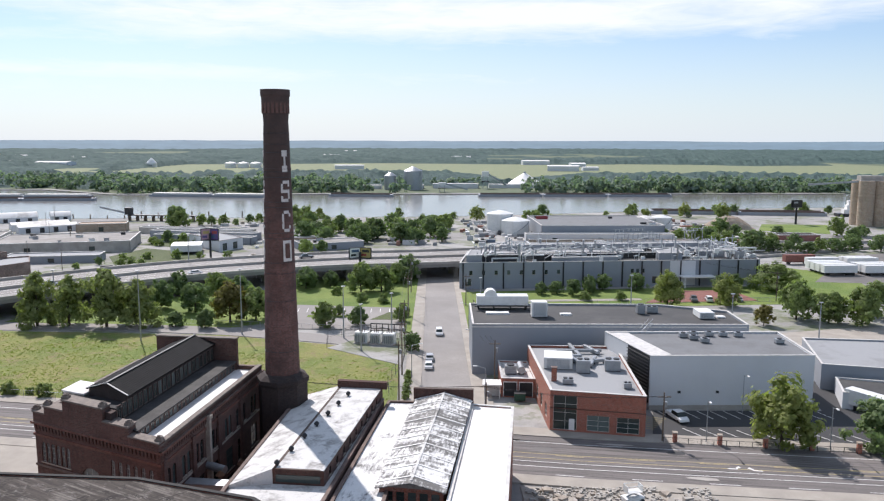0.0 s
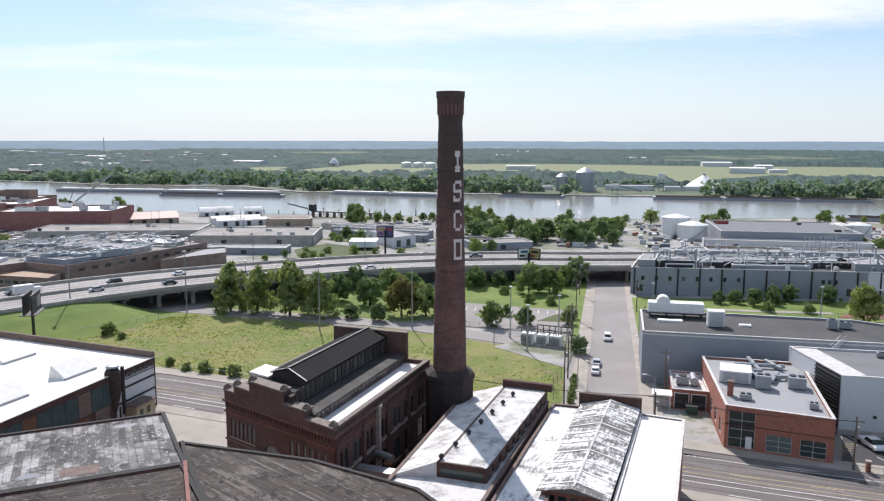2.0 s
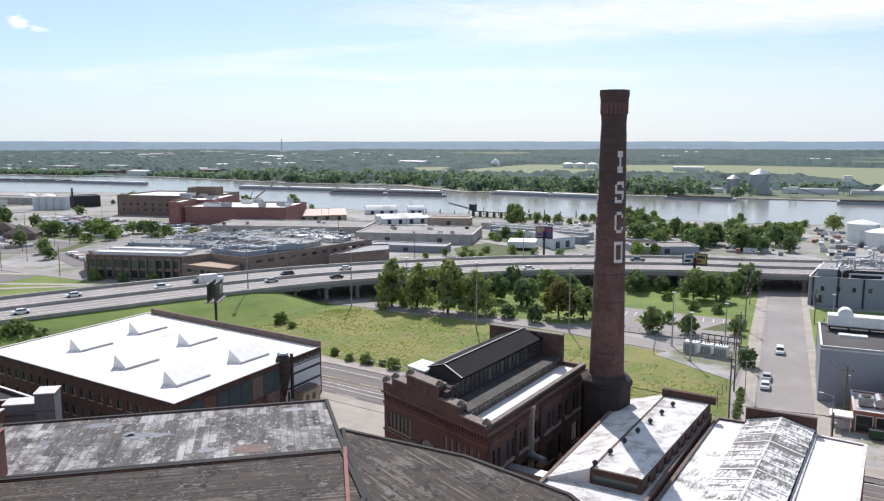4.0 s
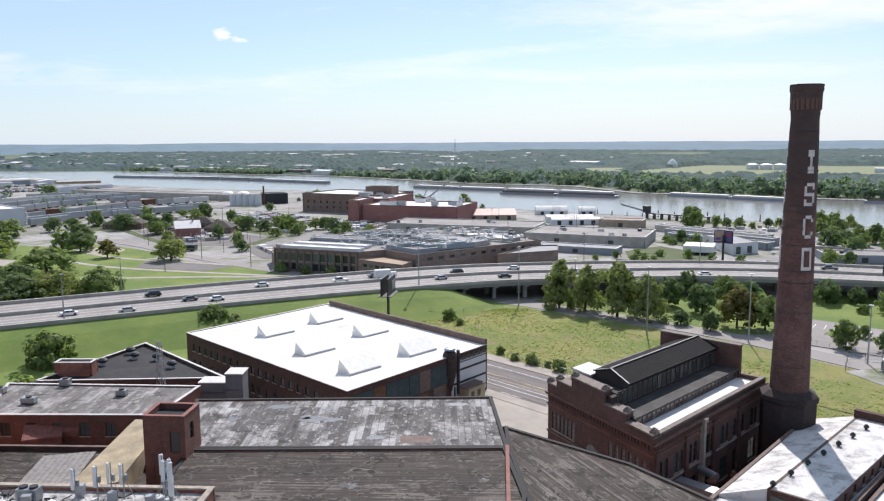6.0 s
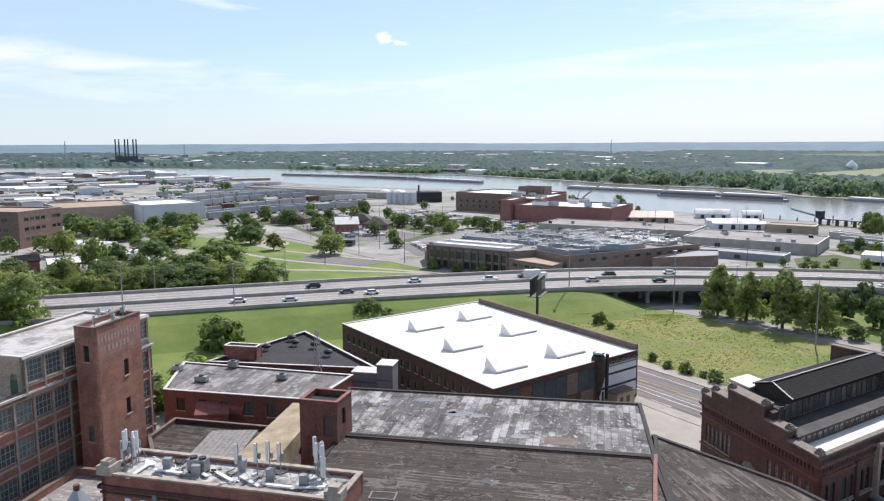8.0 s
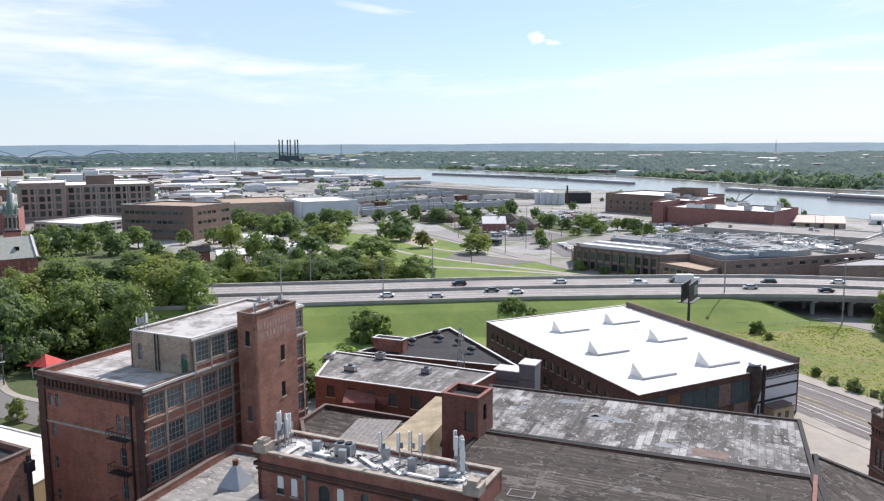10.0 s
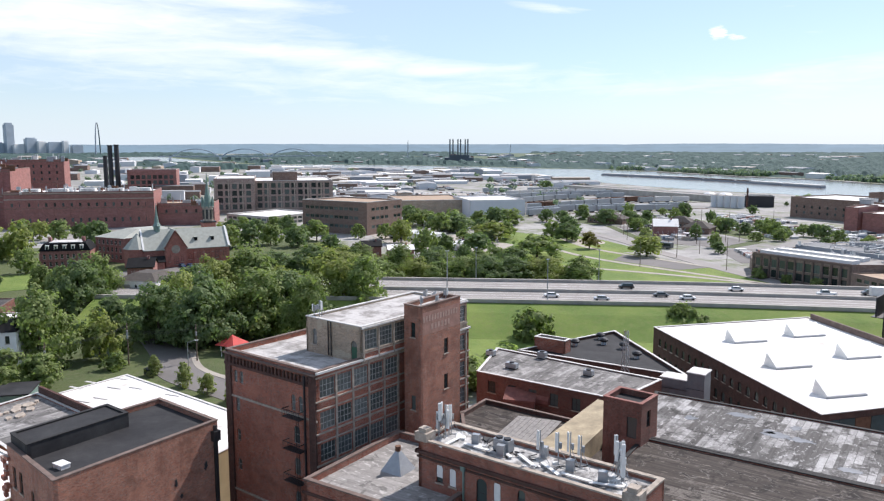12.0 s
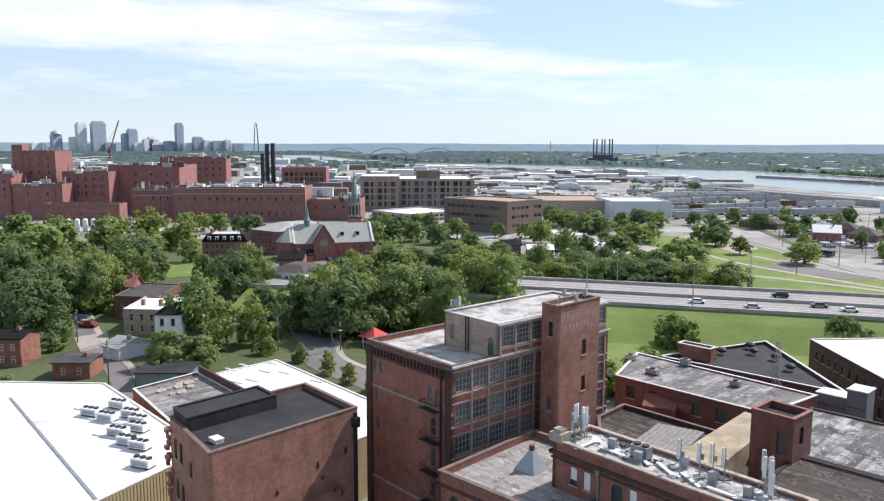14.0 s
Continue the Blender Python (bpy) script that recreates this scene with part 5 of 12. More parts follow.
building("roof_tower", "square brick roof tower with an open sunken top", "tower", ET, 14, 22.7, "brick_mid", "roof_black", {0: [([2.9], 4.6, 1.2, 2.4, 1, 1, False)], 1: [([1.4], 5.6, 1.0, 1.9, 2, 2, False)]}, 0.6, coping="coping_red", sill=None)
# a boarded ramp roof runs up to the tower
bm = B()
a, b = Vector((-76.5, 38.2)), Vector((-86.0, 51.0))
prism(bm, [(-75.0, 39.0), (-73.6, 41.4), (-83.6, 54.0), (-88.2, 52.4), (-78.0, 38.6)], 12, [16.6, 16.6, 17.4, 17.0, 16.3])
single("ramp_roof", bm, M["tan_coat"], Matrix(), "pale stained sloping roof ridge between brick wings", "roof")
LOW = [(-94.2, 35), (-81.5, 31), (-69, 47), (-86.5, 48.7), (-98.6, 40.3)]
building("low_wing", "low brick wing with a brown tar roof", "industrial building", LOW, 0, 15, "brick_dark", "roof_tar", None, 0.5)
for k in range(9):
    bm = B()
    beam(bm, (-84.5 + k * 0.42, 35.6 + k * 0.52, 14.62), (-91.5 + k * 0.42, 42.6 + k * 0.52, 14.62), 0.62, 0.08)
    single("roof_board", bm, M["wood_weathered"], Matrix(), "grey weathered board laid on a low roof", "board", "boards on the low roof")
lt = thing("lean_to", pose(-104.3, 45.6, 0, 0, 0, 57), "low red ribbed lean-to between brick wings", "shed")
part("wall", boxes((0, 4.6, 0, 2.6, 0, 12.3)), M["coping_red"], lt)
bm = B()
prism(bm, [(-0.15, -0.15), (4.75, -0.15), (4.75, 2.75), (-0.15, 2.75)], 12.3, [12.6, 12.6, 13.7, 13.7])
part("roof", bm, M["coping_red"], lt)
for k in range(9):
    bm = B()
    beam(bm, (0.1 + k * 0.55, -0.15, 12.62), (0.1 + k * 0.55, 2.75, 13.72), 0.09, 0.07)
    part("roof_rib", bm, M["coping_red"], lt)
MID = [(-111.7, 44), (-92.2, 58.1), (-98.4, 69.5), (-124, 52.6)]
building("middle_wing", "brick wing with a worn silver-grey roof", "industrial building", MID, 0, 15, "brick_mid", "roof_silver",
         {0: [(even(1, 23, 6, 1.4), 12.0, 1.4, 1.9, 2, 2, False)]}, 0.15, coping="coping_pale")

def rooftop_unit(m, w, d, h, label="white louvred air-conditioning unit on a flat roof", mat="metal_white", fans=2, group=""):
    """A packaged roof unit: skid, casing, louvred side and fan guards."""
    u = thing("rooftop_unit", m, label, "air conditioner", group)
    if group.startswith("roof "):  # the far ones show no more than their casing
        part("casing", boxes((0, w, 0, d, 0, h)), M[mat], u)
        part("cap", boxes((-0.1, w + 0.1, -0.1, d + 0.1, h, h + 0.15)), M["metal_dark"], u)
        return u
    part("skid", boxes((0.05, w - 0.05, 0.05, d - 0.05, 0, 0.2)), M["metal_dark"], u)
    part("casing", boxes((0, w, 0, d, 0.2, h)), M[mat], u)
    bm = B()
    n = max(3, int(h / 0.22))
    for i in range(n):
        z = 0.35 + (h - 0.55) * i / n
        box(bm, w * 0.1, w * 0.9, -0.05, 0.0, z, z + 0.09)
    part("louvre", bm, M["metal_grey"], u)
    for i in range(fans):
        bm = B()
        tube(bm, w * (i + 0.5) / fans, d / 2, h, h + 0.18, min(w / fans, d) * 0.4, None, 14)
        part("fan_guard", bm, M["metal_dark"], u)
    return u


for x, y, w, d, h in ((-120.4, 49.0, 1.5, 1.0, 0.95), (-112.4, 49.2, 2.0, 1.0, 0.95), (-115.9, 56.6, 1.5, 1.0, 1.2), (-104.6, 59.2, 1.5, 1.0, 0.95)):
    rooftop_unit(pose(x, y, 14.85, 0, 0, 36), w, d, h, "small grey cooling unit on a silver roof", "metal_grey", fans=1)
BK = [(-130, 59.3), (-105.1, 79.6), (-137.6, 84.8)]
building("back_hall", "brick hall with a black roof edged in pale coping", "industrial building", BK, 0, 12.5, "brick_dark", "roof_black", None, 0.5, coping="coping_pale")
fan_a = None
for x, y in ((-131.1, 72.1), (-130.2, 77.9), (-126, 79.8), (-119.5, 78.6), (-134, 79.4)):
    if fan_a is None:
        fan_a = thing("roof_ventilator", pose(x, y, 12.0), "dark round turbine ventilator on a black roof", "roof vent", "ventilators on the black roof")
        bm = B()
        tube(bm, 0, 0, 0, 0.5, 0.55, 0.45)
        part("base", bm, M["metal_grey"], fan_a)
        bm = B()
        lathe(bm, [(0.5, 0.5), (0.85, 0.7), (0.9, 1.0), (0.6, 1.3), (0.1, 1.4)], 14)
        part("hood", bm, M["metal_dark"], fan_a)
    else:
        copy_thing(fan_a, pose(x, y, 12.0))
building("roof_house", "small red brick roof house on a black roof", "roof house", rect(-131.5, 63.5, 36, 6.5, 2.4), 12, 14.4, "brick_red", "roof_black", None, 0.1, coping="coping_pale")
bm = B()
for dx in (-0.5, 0.5):
    for dy in (-0.5, 0.5):
        beam(bm, (dx, dy, 0), (dx * 0.5, dy * 0.5, 7.5), 0.09)
for k in range(6):
    z, q, r = k * 1.25, 0.5 - k * 0.04, 0.5 - (k + 1) * 0.04
    beam(bm, (-q, -q, z), (r, -r, z + 1.25), 0.06)
    beam(bm, (q, q, z), (-r, r, z + 1.25), 0.06)
    beam(bm, (-q, q, z), (-r, -r, z + 1.25), 0.06)
single("lattice_mast", bm, M["metal_grey"], pose(-112, 71.5, 12), "small grey steel lattice mast on a roof", "mast")
for m, w, d, h in ((pose(-99.5, 70.0, 12, 0, 0, 36), 5.5, 3.0, 3.1), (pose(-95.0, 71.6, 12, 0, 0, 36), 2.6, 3.2, 4.9)):
    s = thing("metal_penthouse", m, "grey sheet-metal stair head on a roof", "roof house")
    part("casing", boxes((0, w, 0, d, 0, h)), M["steel_grey"], s)
    part("cap", boxes((-0.12, w + 0.12, -0.12, d + 0.12, h, h + 0.15)), M["coping_pale"], s)
    part("rail", boxes((0, w, -0.1, -0.04, h * 0.5, h * 0.5 + 0.06)), M["metal_dark"], s)
s = thing("roof_canopy", pose(-106.5, 48.8, 12.2, 0, 0, 36), "small rounded red metal shed on a low roof", "shed")
bm = B()
tube(bm, 0, 0, 0, 6, 1.2, None, 14, pose(0, 0, 0.2, 0, 90, 0))
part("barrel_roof", bm, M["coping_red"], s)

# ---- the broad white-roofed hall with shed skylights ----
WB = [(-146.8, 100.5), (-89, 91.8), (-87.0, 131.5), (-143.7, 141.3)]
wbh = building("white_roof_hall", "broad two-storey brick hall with a bright white roof", "industrial building", WB, 0, 10, "brick_dark", "roof_white",
               {0: [(even(2, 56, 20, 1.2), 6.4, 1.2, 1.7, 2, 2, True), (even(2, 56, 20, 1.2), 2.6, 1.2, 1.9, 2, 2, True)]}, 0.12, coping="coping_pale")
m, length = edge_frame(Vector(WB[1]) - Vector(WB[0]), Vector(WB[2]) - Vector(WB[0]))
for z0, z1 in ((0.8, 3.9), (4.3, 6.5), (6.9, 8.5)):
    part("painted_panel", boxes((28, 39.2, -0.12, 0.02, z0, z1)), M["panel_white"], wbh, "pale rendered wall bay", m)
for z in (3.9, 6.5):
    part("rail", boxes((28, 39.3, -0.22, 0.02, z, z + 0.4)), M["metal_dark"], wbh, "dark steel rail", m)
bm = B()
for k in range(14):
    beam(bm, (27.4 + k * 0.85, -0.2, 8.55 + 0.85 * (k % 2)), (27.4 + (k + 1) * 0.85, -0.2, 8.55 + 0.85 * ((k + 1) % 2)), 0.12)
part("truss_web", bm, M["concrete"], wbh, "pale zigzag truss bars", m)
M["sheet_teal"] = plain("dark teal painted sheet", (0.035, 0.06, 0.065), 0.65, 0, 0.45, 0.5, 6)
for k in range(9):
    part("wall_sheet", boxes((0.3 + k * 3.05, 3.25 + k * 3.05, -0.1 - 0.02 * (k % 2), 0.02, 4.9, 8.9)), M[("sheet_teal", "sheet_teal", "metal_rust", "sheet_teal", "sheet_teal", "sheet_teal", "coping_dark", "sheet_teal", "sheet_teal")[k]], wbh, "weathered wall sheet", m)
part("fascia_truss", boxes((27, 39.4, -0.3, -0.02, 9.2, 9.35), (27, 39.4, -0.3, -0.02, 8.2, 8.3)), M["metal_dark"], wbh, "", m)
part("back_parapet", boxes((0, 56, 0, 0.5, 9.9, 11.2)), M["coping_dark"], wbh, "brown brick back parapet", edge_frame(Vector(WB[2]) - Vector(WB[0]), Vector(WB[3]) - Vector(WB[0]))[0])
m, length = edge_frame(Vector(WB[1]) - Vector(WB[0]), Vector(WB[2]) - Vector(WB[0]))
M["door_teal"] = plain("faded teal paint", (0.05, 0.12, 0.12), 0.7, 0, 0.5, 1.5, 8)
for x, w, z0, z1, mt in ((3.0, 3.4, 0.2, 4.6, "door_teal"), (8.2, 2.6, 0.2, 3.8, "metal_rust"), (12.4, 4.0, 0.2, 5.0, "door_teal"), (18.0, 3.0, 0.2, 4.2, "metal_rust"), (22.6, 3.6, 0.2, 4.6, "coping_dark")):
    part("loading_door", boxes((x, x + w, -0.06, 0.03, z0, z1), (x - 0.1, x + w + 0.1, -0.12, 0.03, z1, z1 + 0.2)), M[mt], wbh, "weathered loading door", m)
sky_first = None
for x, y in ((-132.5, 108.5), (-132.5, 124.0), (-115.6, 121.0), (-114.6, 103.2), (-97.6, 115.2), (-98.6, 99.2)):
    m = pose(x, y, 9.86, 0, 0, -6)
    if sky_first is None:
        sky_first = thing("shed_skylight", m, "white wedge-shaped shed skylight on a white roof", "skylight", "skylights on the white roof")
        bm = B()
        sec = ((0, 0), (3.6, 0), (3.6, 0.45), (0.55, 2.5), (0, 0.4))
        a, b = [bm.verts.new((px, 0, pz)) for px, pz in sec], [bm.verts.new((px, 7.5, pz)) for px, pz in sec]
        bm.faces.new(a), bm.faces.new(b[::-1])
        for i in range(5):
            bm.faces.new((a[i], b[i], b[(i + 1) % 5], a[(i + 1) % 5]))
        bmesh.ops.recalc_face_normals(bm, faces=bm.faces)
        part("shell", bm, M["paint_white"], sky_first)
        part("curb", boxes((3.6, 3.75, -0.1, 7.6, 0, 0.4)), M["metal_grey"], sky_first)
        bm = B()
        beam(bm, (-0.02, 0.4, 0.6), (0.42, 0.4, 2.2), 0.05)
        beam(bm, (-0.02, 7.1, 0.6), (0.42, 7.1, 2.2), 0.05)
        part("glazing_bar", bm, M["metal_dark"], sky_first)
    else:
        copy_thing(sky_first, m)
M["wood_rusty"] = plain("rust-blackened steel", (0.05, 0.036, 0.032), 0.8, 0.1, 0.5, 1.2, 9)
v = thing("dust_cyclone", pose(-87.8, 119.5, 0), "rusty dust collector tower on the hall's street wall", "machine")
bm = B()
lathe(bm, [(0.5, 3), (1.3, 6.5), (1.4, 7), (1.4, 10.4), (1.1, 11.0)], 16)
part("drum", bm, M["wood_rusty"], v)
bm = B()
lathe(bm, [(0.9, 11.3), (1.2, 11.35), (1.0, 11.7), (0.15, 11.9)], 16)
part("cap", bm, M["metal_grey"], v, "grey rain cap")
bm = B()
tube(bm, 0, 0, 10.8, 11.4, 0.5, None, 10)
part("neck", bm, M["wood_rusty"], v)
bm = B()
for a in range(4):
    beam(bm, (1.2 * math.cos(a * 1.57), 1.2 * math.sin(a * 1.57), 0), (1.2 * math.cos(a * 1.57), 1.2 * math.sin(a * 1.57), 4), 0.25)
part("frame", bm, M["metal_dark"], v)
bm = B()
tube(bm, 0, 0, 2, 11, 0.35, None, 10, pose(0.6, 2.0, 0))
part("duct", bm, M["metal_dark"], v)
v = thing("lean_to", pose(-87.2, 121.5, 0, 0, 0, 88), "tan board lean-to beside the street", "shed")
part("wall", boxes((0, 5.5, -2.6, 0, 0, 3.4)), M["tan_coat"], v)
for x in (0.9, 3.0):
    part("window", boxes((x, x + 1.0, -2.64, -2.6, 1.3, 2.6)), M["glass"], v, "dark window")
part("roof", boxes((-0.2, 5.7, -2.8, 0.1, 3.4, 3.6)), M["coping_dark"], v)

# ---- the tall shoe factory ----
TB = rect(-100.2, 4.9, 33, 17, 29.6)
rows = {0: [([1.5, 2.7], 21.0, 0.75, 1.6, 1, 2, True), ([1.8], 17.2, 0.8, 1.8, 1, 2, True), ([1.8], 13.2, 0.8, 1.6, 1, 2, True), ([1.8], 9.2, 0.8, 1.6, 1, 2, True),
            ([12.6, 13.9], 19.6, 0.75, 2.0, 1, 2, True), ([12.9], 15.6, 1.1, 2.2, 1, 2, True), ([12.9], 11.6, 1.1, 2.2, 1, 2, True), ([12.9], 7.6, 1.1, 2.0, 1, 2, True)],
        1: []}
for k in range(6):
    rows[1].append(([0.55 + 2.8 * i for i in range(5)] + [23.6, 26.4], 21.75 - 3.9 * k, 2.45, 2.2, 4, 3, False))
tb = building("shoe_factory", "tall dark red brick factory block with banks of steel windows", "industrial building", TB, 0, 25, "brick_bright", "roof_dirty", rows, 0.6, 0.4, "coping_dark", 0.12,
              [(0, 23.1, 0.2, 0.35, "brick_dark"), (0, 19.0, 0.15, 0.25, "stone"), (0, 6.4, 0.15, 0.25, "stone")] + [(1, 21.3 - 3.9 * k, 0.12, 0.2, "stone") for k in range(6)] + [(1, 24.2 - 3.9 * k, 0.06, 0.16, "stone") for k in range(6)], "steel_pale", sill=None)
m0, _ = edge_frame((0, 0), Vector(TB[1]) - Vector(TB[0]))
m1, _ = edge_frame(Vector(TB[1]) - Vector(TB[0]), Vector(TB[2]) - Vector(TB[0]))
corb = mesh_of("corbel", boxes((0, 0.28, -0.28, 0.0, 0, 0.75)), M["brick_dark"])
for i in range(24):
    part("corbel", corb, None, tb, "", m0 @ pose(0.3 + i * 0.69, 0, 23.5))
for x in (0.0, 15.9):
    part("corner_pier", boxes((x, x + 1.1, -0.22, 0.03, 0, 24.6)), M["brick_dark"], tb, "", m0)
for x in (3.15, 5.95, 8.75, 11.55, 14.2, 26.0, 28.9):
    part("pilaster", boxes((x - 0.14, x + 0.14, -0.12, 0.03, 1.5, 24.4)), M["stone"], tb, "pale concrete pilaster", m1)
part("downpipe", boxes((15.3, 15.5, -0.5, -0.3, 0, 24.4)), M["metal_dark"], tb, "", m0)
rail = mesh_of("rail_post", boxes((0, 0.04, -1.1, -1.06, 0.08, 1.0)), M["metal_dark"])
for k in range(4):
    z = 19.0 - 4.0 * k
    balcony = part("fire_balcony", boxes((12.1, 15.1, -1.1, 0, z, z + 0.08)), M["metal_dark"], tb, "black iron fire balcony", m0)
    part("rail", boxes((12.1, 15.1, -1.11, -1.05, z + 0.95, z + 1.02)), M["metal_dark"], balcony)
    for x in (12.1, 15.04):
        part("side_rail", boxes((x, x + 0.06, -1.05, 0, z + 0.95, z + 1.02)), M["metal_dark"], balcony)
    for i in range(8):
        part("rail_post", rail, None, balcony, "", pose(12.1 + 0.42 * i, 0, z))
    bm = B()
    if k < 3:
        for dx in (0.0, 0.45):
            beam(bm, (14.4 + dx, -0.9, z + 0.9), (14.4 + dx, -0.9, z - 4.0), 0.05)
        for j in range(15):
            beam(bm, (14.4, -0.9, z - 0.27 * j), (14.85, -0.9, z - 0.27 * j), 0.03)
        part("fire_ladder", bm, M["metal_dark"], tb, "", m0)
part("cornice_gutter", boxes((-0.1, 29.7, -0.3, 0, 24.75, 25.0)), M["coping_pale"], tb, "pale gutter", m1)
part("cornice_gutter", boxes((-0.3, 17.1, -0.35, 0, 24.55, 24.72)), M["coping_dark"], tb, "", m0)
PH = rect(-98.2, 15.0, 33, 10.0, 21.5)
rs = building("roof_storey", "set-back tan and red brick top storey with steel windows", "industrial building", PH, 24.4, 29, "brick_tan", "roof_dirty",
         {0: [([1.2], 1.2, 0.8, 2.0, 1, 2, True), ([8.2], 0.3, 1.0, 2.4, 1, 1, True)], 1: [([0.4, 3.2, 6.0], 1.6, 2.45, 2.4, 4, 4, False), ([16.6, 19.2], 1.6, 2.0, 2.3, 3, 4, False)]}, 0.25, 0.35, "coping_pale", 0.1, [(1, 1.2, 0.1, 0.18, "stone")], "steel_pale")
m, length = edge_frame(Vector(PH[1]) - Vector(PH[0]), Vector(PH[2]) - Vector(PH[0]))
part("spandrel", boxes((0.3, 9.0, -0.05, 0.02, 0.3, 1.55)), M["brick_bright"], rs, "red brick spandrel", m)
for x in (0.2, 2.9, 5.7, 8.6):
    part("pilaster", boxes((x, x + 0.24, -0.14, 0.02, 0.2, 4.4)), M["stone"], rs, "pale concrete pilaster", m)
part("cornice_gutter", boxes((-0.1, length + 0.1, -0.25, 0, 4.35, 4.55)), M["coping_pale"], rs, "pale gutter", m)
md, _ = edge_frame((0, 0), Vector(PH[1]) - Vector(PH[0]))
part("door", boxes((8.25, 9.15, 0.05, 0.12, 0.3, 1.9)), M["door_green"], rs, "green painted roof door", md)
for x in (4.2, 4.7):
    part("wall_pipe", boxes((x, x + 0.1, -0.2, -0.08, 0.2, 4.6)), M["metal_dark"], rs, "", md)
TW = [(-92.1, 26.5), (-89.5, 27.9), (-94.7, 35.0), (-97.6, 33.4)]
tw = building("stair_tower", "red brick stair tower with a faded painted wall sign", "tower", TW, 0, 31, "brick_tower", "roof_dirty",
              {0: [([1.2], 27.0, 0.8, 1.9, 1, 2, False), ([1.2], 17.5, 0.8, 1.9, 1, 2, False)], 1: [([5.1], 24.0, 0.9, 2.0, 2, 3, False), ([5.1], 19.2, 0.9, 2.0, 2, 3, False), ([5.1], 14.4, 0.9, 1.8, 2, 3, False)]}, 0.5, 0.35, "coping_dark", 0.12)
m, length = edge_frame(Vector(TW[1]) - Vector(TW[0]), Vector(TW[2]) - Vector(TW[0]))
part("painted_sign", boxes((0.15, length - 0.15, -0.012, 0.01, 27.3, 30.2)), M["sign_faded"], tw, "faded painted sign panel", m)
for z, x0, x1, n in ((28.95, 0.5, length - 0.5, 13), (27.8, 2.2, length - 2.2, 6)):
    step = (x1 - x0) / n
    for i in range(n):
        part("sign_bar", boxes((x0 + i * step, x0 + (i + 0.62) * step, -0.03, 0.0, z, z + 0.75)), M["sign_letter"], tw, "", m)


def antenna(m, h, mat="metal_white"):
    """A slim panel antenna on a pipe with a radio box behind it."""
    a = thing("panel_antenna", m, "slim white panel antenna on a steel pipe", "antenna", "rooftop antennas")
    bm = B()
    tube(bm, 0, 0, 0, h, 0.06, None, 8)
    part("pipe", bm, M["metal_grey"], a)
    bm = B()
    box(bm, *((-0.18, 0.18, -0.34, -0.16, h - 2.0, h) if h > 2.3 else (-0.12, 0.12, -0.28, -0.14, h * 0.45, h)))
    bmesh.ops.bevel(bm, geom=bm.edges[:], offset=0.04, segments=1, affect="EDGES")
    part("panel", bm, M[mat], a)
    part("radio_box", boxes((-0.16, 0.16, 0.1, 0.32, h * 0.5, h * 0.5 + 0.6)), M["metal_grey"], a)
    bm = B()
    beam(bm, (0, 0, 0.1), (0.5, 0.6, 0.0), 0.05)
    beam(bm, (0, 0, h * 0.6), (0.6, 0.8, 0.05), 0.04)
    part("brace", bm, M["metal_grey"], a)
    return a


rng = random.Random(3)
for i in range(4):
    p = at(PH, 0.5 + 0.1 * i, 0.82 + 0.12 * rng.random())
    antenna(pose(p.x, p.y, 28.75, 0, 0, rng.uniform(0, 360)), rng.uniform(1.3, 2.2))
for i in range(3):
    p = at(TW, rng.random(), rng.random() * 0.8 + 0.1)
    antenna(pose(p.x, p.y, 30.5, 0, 0, rng.uniform(0, 360)), rng.uniform(1.2, 1.9))
for i in range(3):
    p = at(PH, 0.04 + 0.05 * i, 0.05 + 0.04 * (i % 2))
    antenna(pose(p.x, p.y, 28.8, 0, 0, i * 80), 1.7 + 0.3 * i)

# ---- the low wing and the antenna block in front ----
EX = rect(-78.8, 11.5, 38, 16, 17)
building("low_wing", "low red brick wing with a stained tar roof", "industrial building", EX, 0, 15.5, "brick_red", "roof_boards", {0: [(even(1, 15, 5, 1.2), 11.2, 1.2, 2.2, 2, 2, True)]}, 0.7, 0.45, "coping_dark", 0.15, [(0, 14.0, 0.18, 0.3, "brick_dark"), (3, 14.0, 0.18, 0.3, "brick_dark")])
building("low_wing", "low wing with a black felt roof", "industrial building", [(-66, 21.2), (-52, 30.6), (-53.9, 36.4), (-73.5, 23.2)], 0, 13.2, "brick_dark", "roof_black", None, 0.3)
v = thing("roof_cupola", pose(-79.6, 22.2, 14.8, 0, 0, 83), "small pyramid-roofed metal vent on a flat roof", "roof vent")
bm = B()
tube(bm, 0, 0, 0, 2.2, 2.0, 0.35, 4)
part("pyramid", bm, M["metal_grey"], v)
bm = B()
tube(bm, 0, 0, 2.2, 2.8, 0.3, 0.35, 6)
part("cap", bm, M["metal_rust"], v)
MB = rect(-74.9, 23.2, 34, 24.6, 6.2)
mb = building("antenna_block", "red brick block with a pale cluttered roof", "industrial building", MB, 0, 20, "brick_red", "roof_mess",
              {0: [([2.4, 4.1, 9.6, 12.4, 16.6, 20.4], 15.9, 0.85, 2.0, 1, 2, True), ([7.5], 14.6, 1.3, 3.2, 1, 2, True), (even(1, 24, 7, 1.1), 10.4, 1.1, 2.2, 1, 2, True)]}, 0.35, 0.45, "stone", 0.16,
              [(0, 18.6, 0.3, 0.35, "brick_dark"), (0, 18.1, 0.15, 0.2, "brick_dark"), (3, 18.6, 0.3, 0.35, "brick_dark")])
m, _ = edge_frame((0, 0), Vector(MB[1]) - Vector(MB[0]))
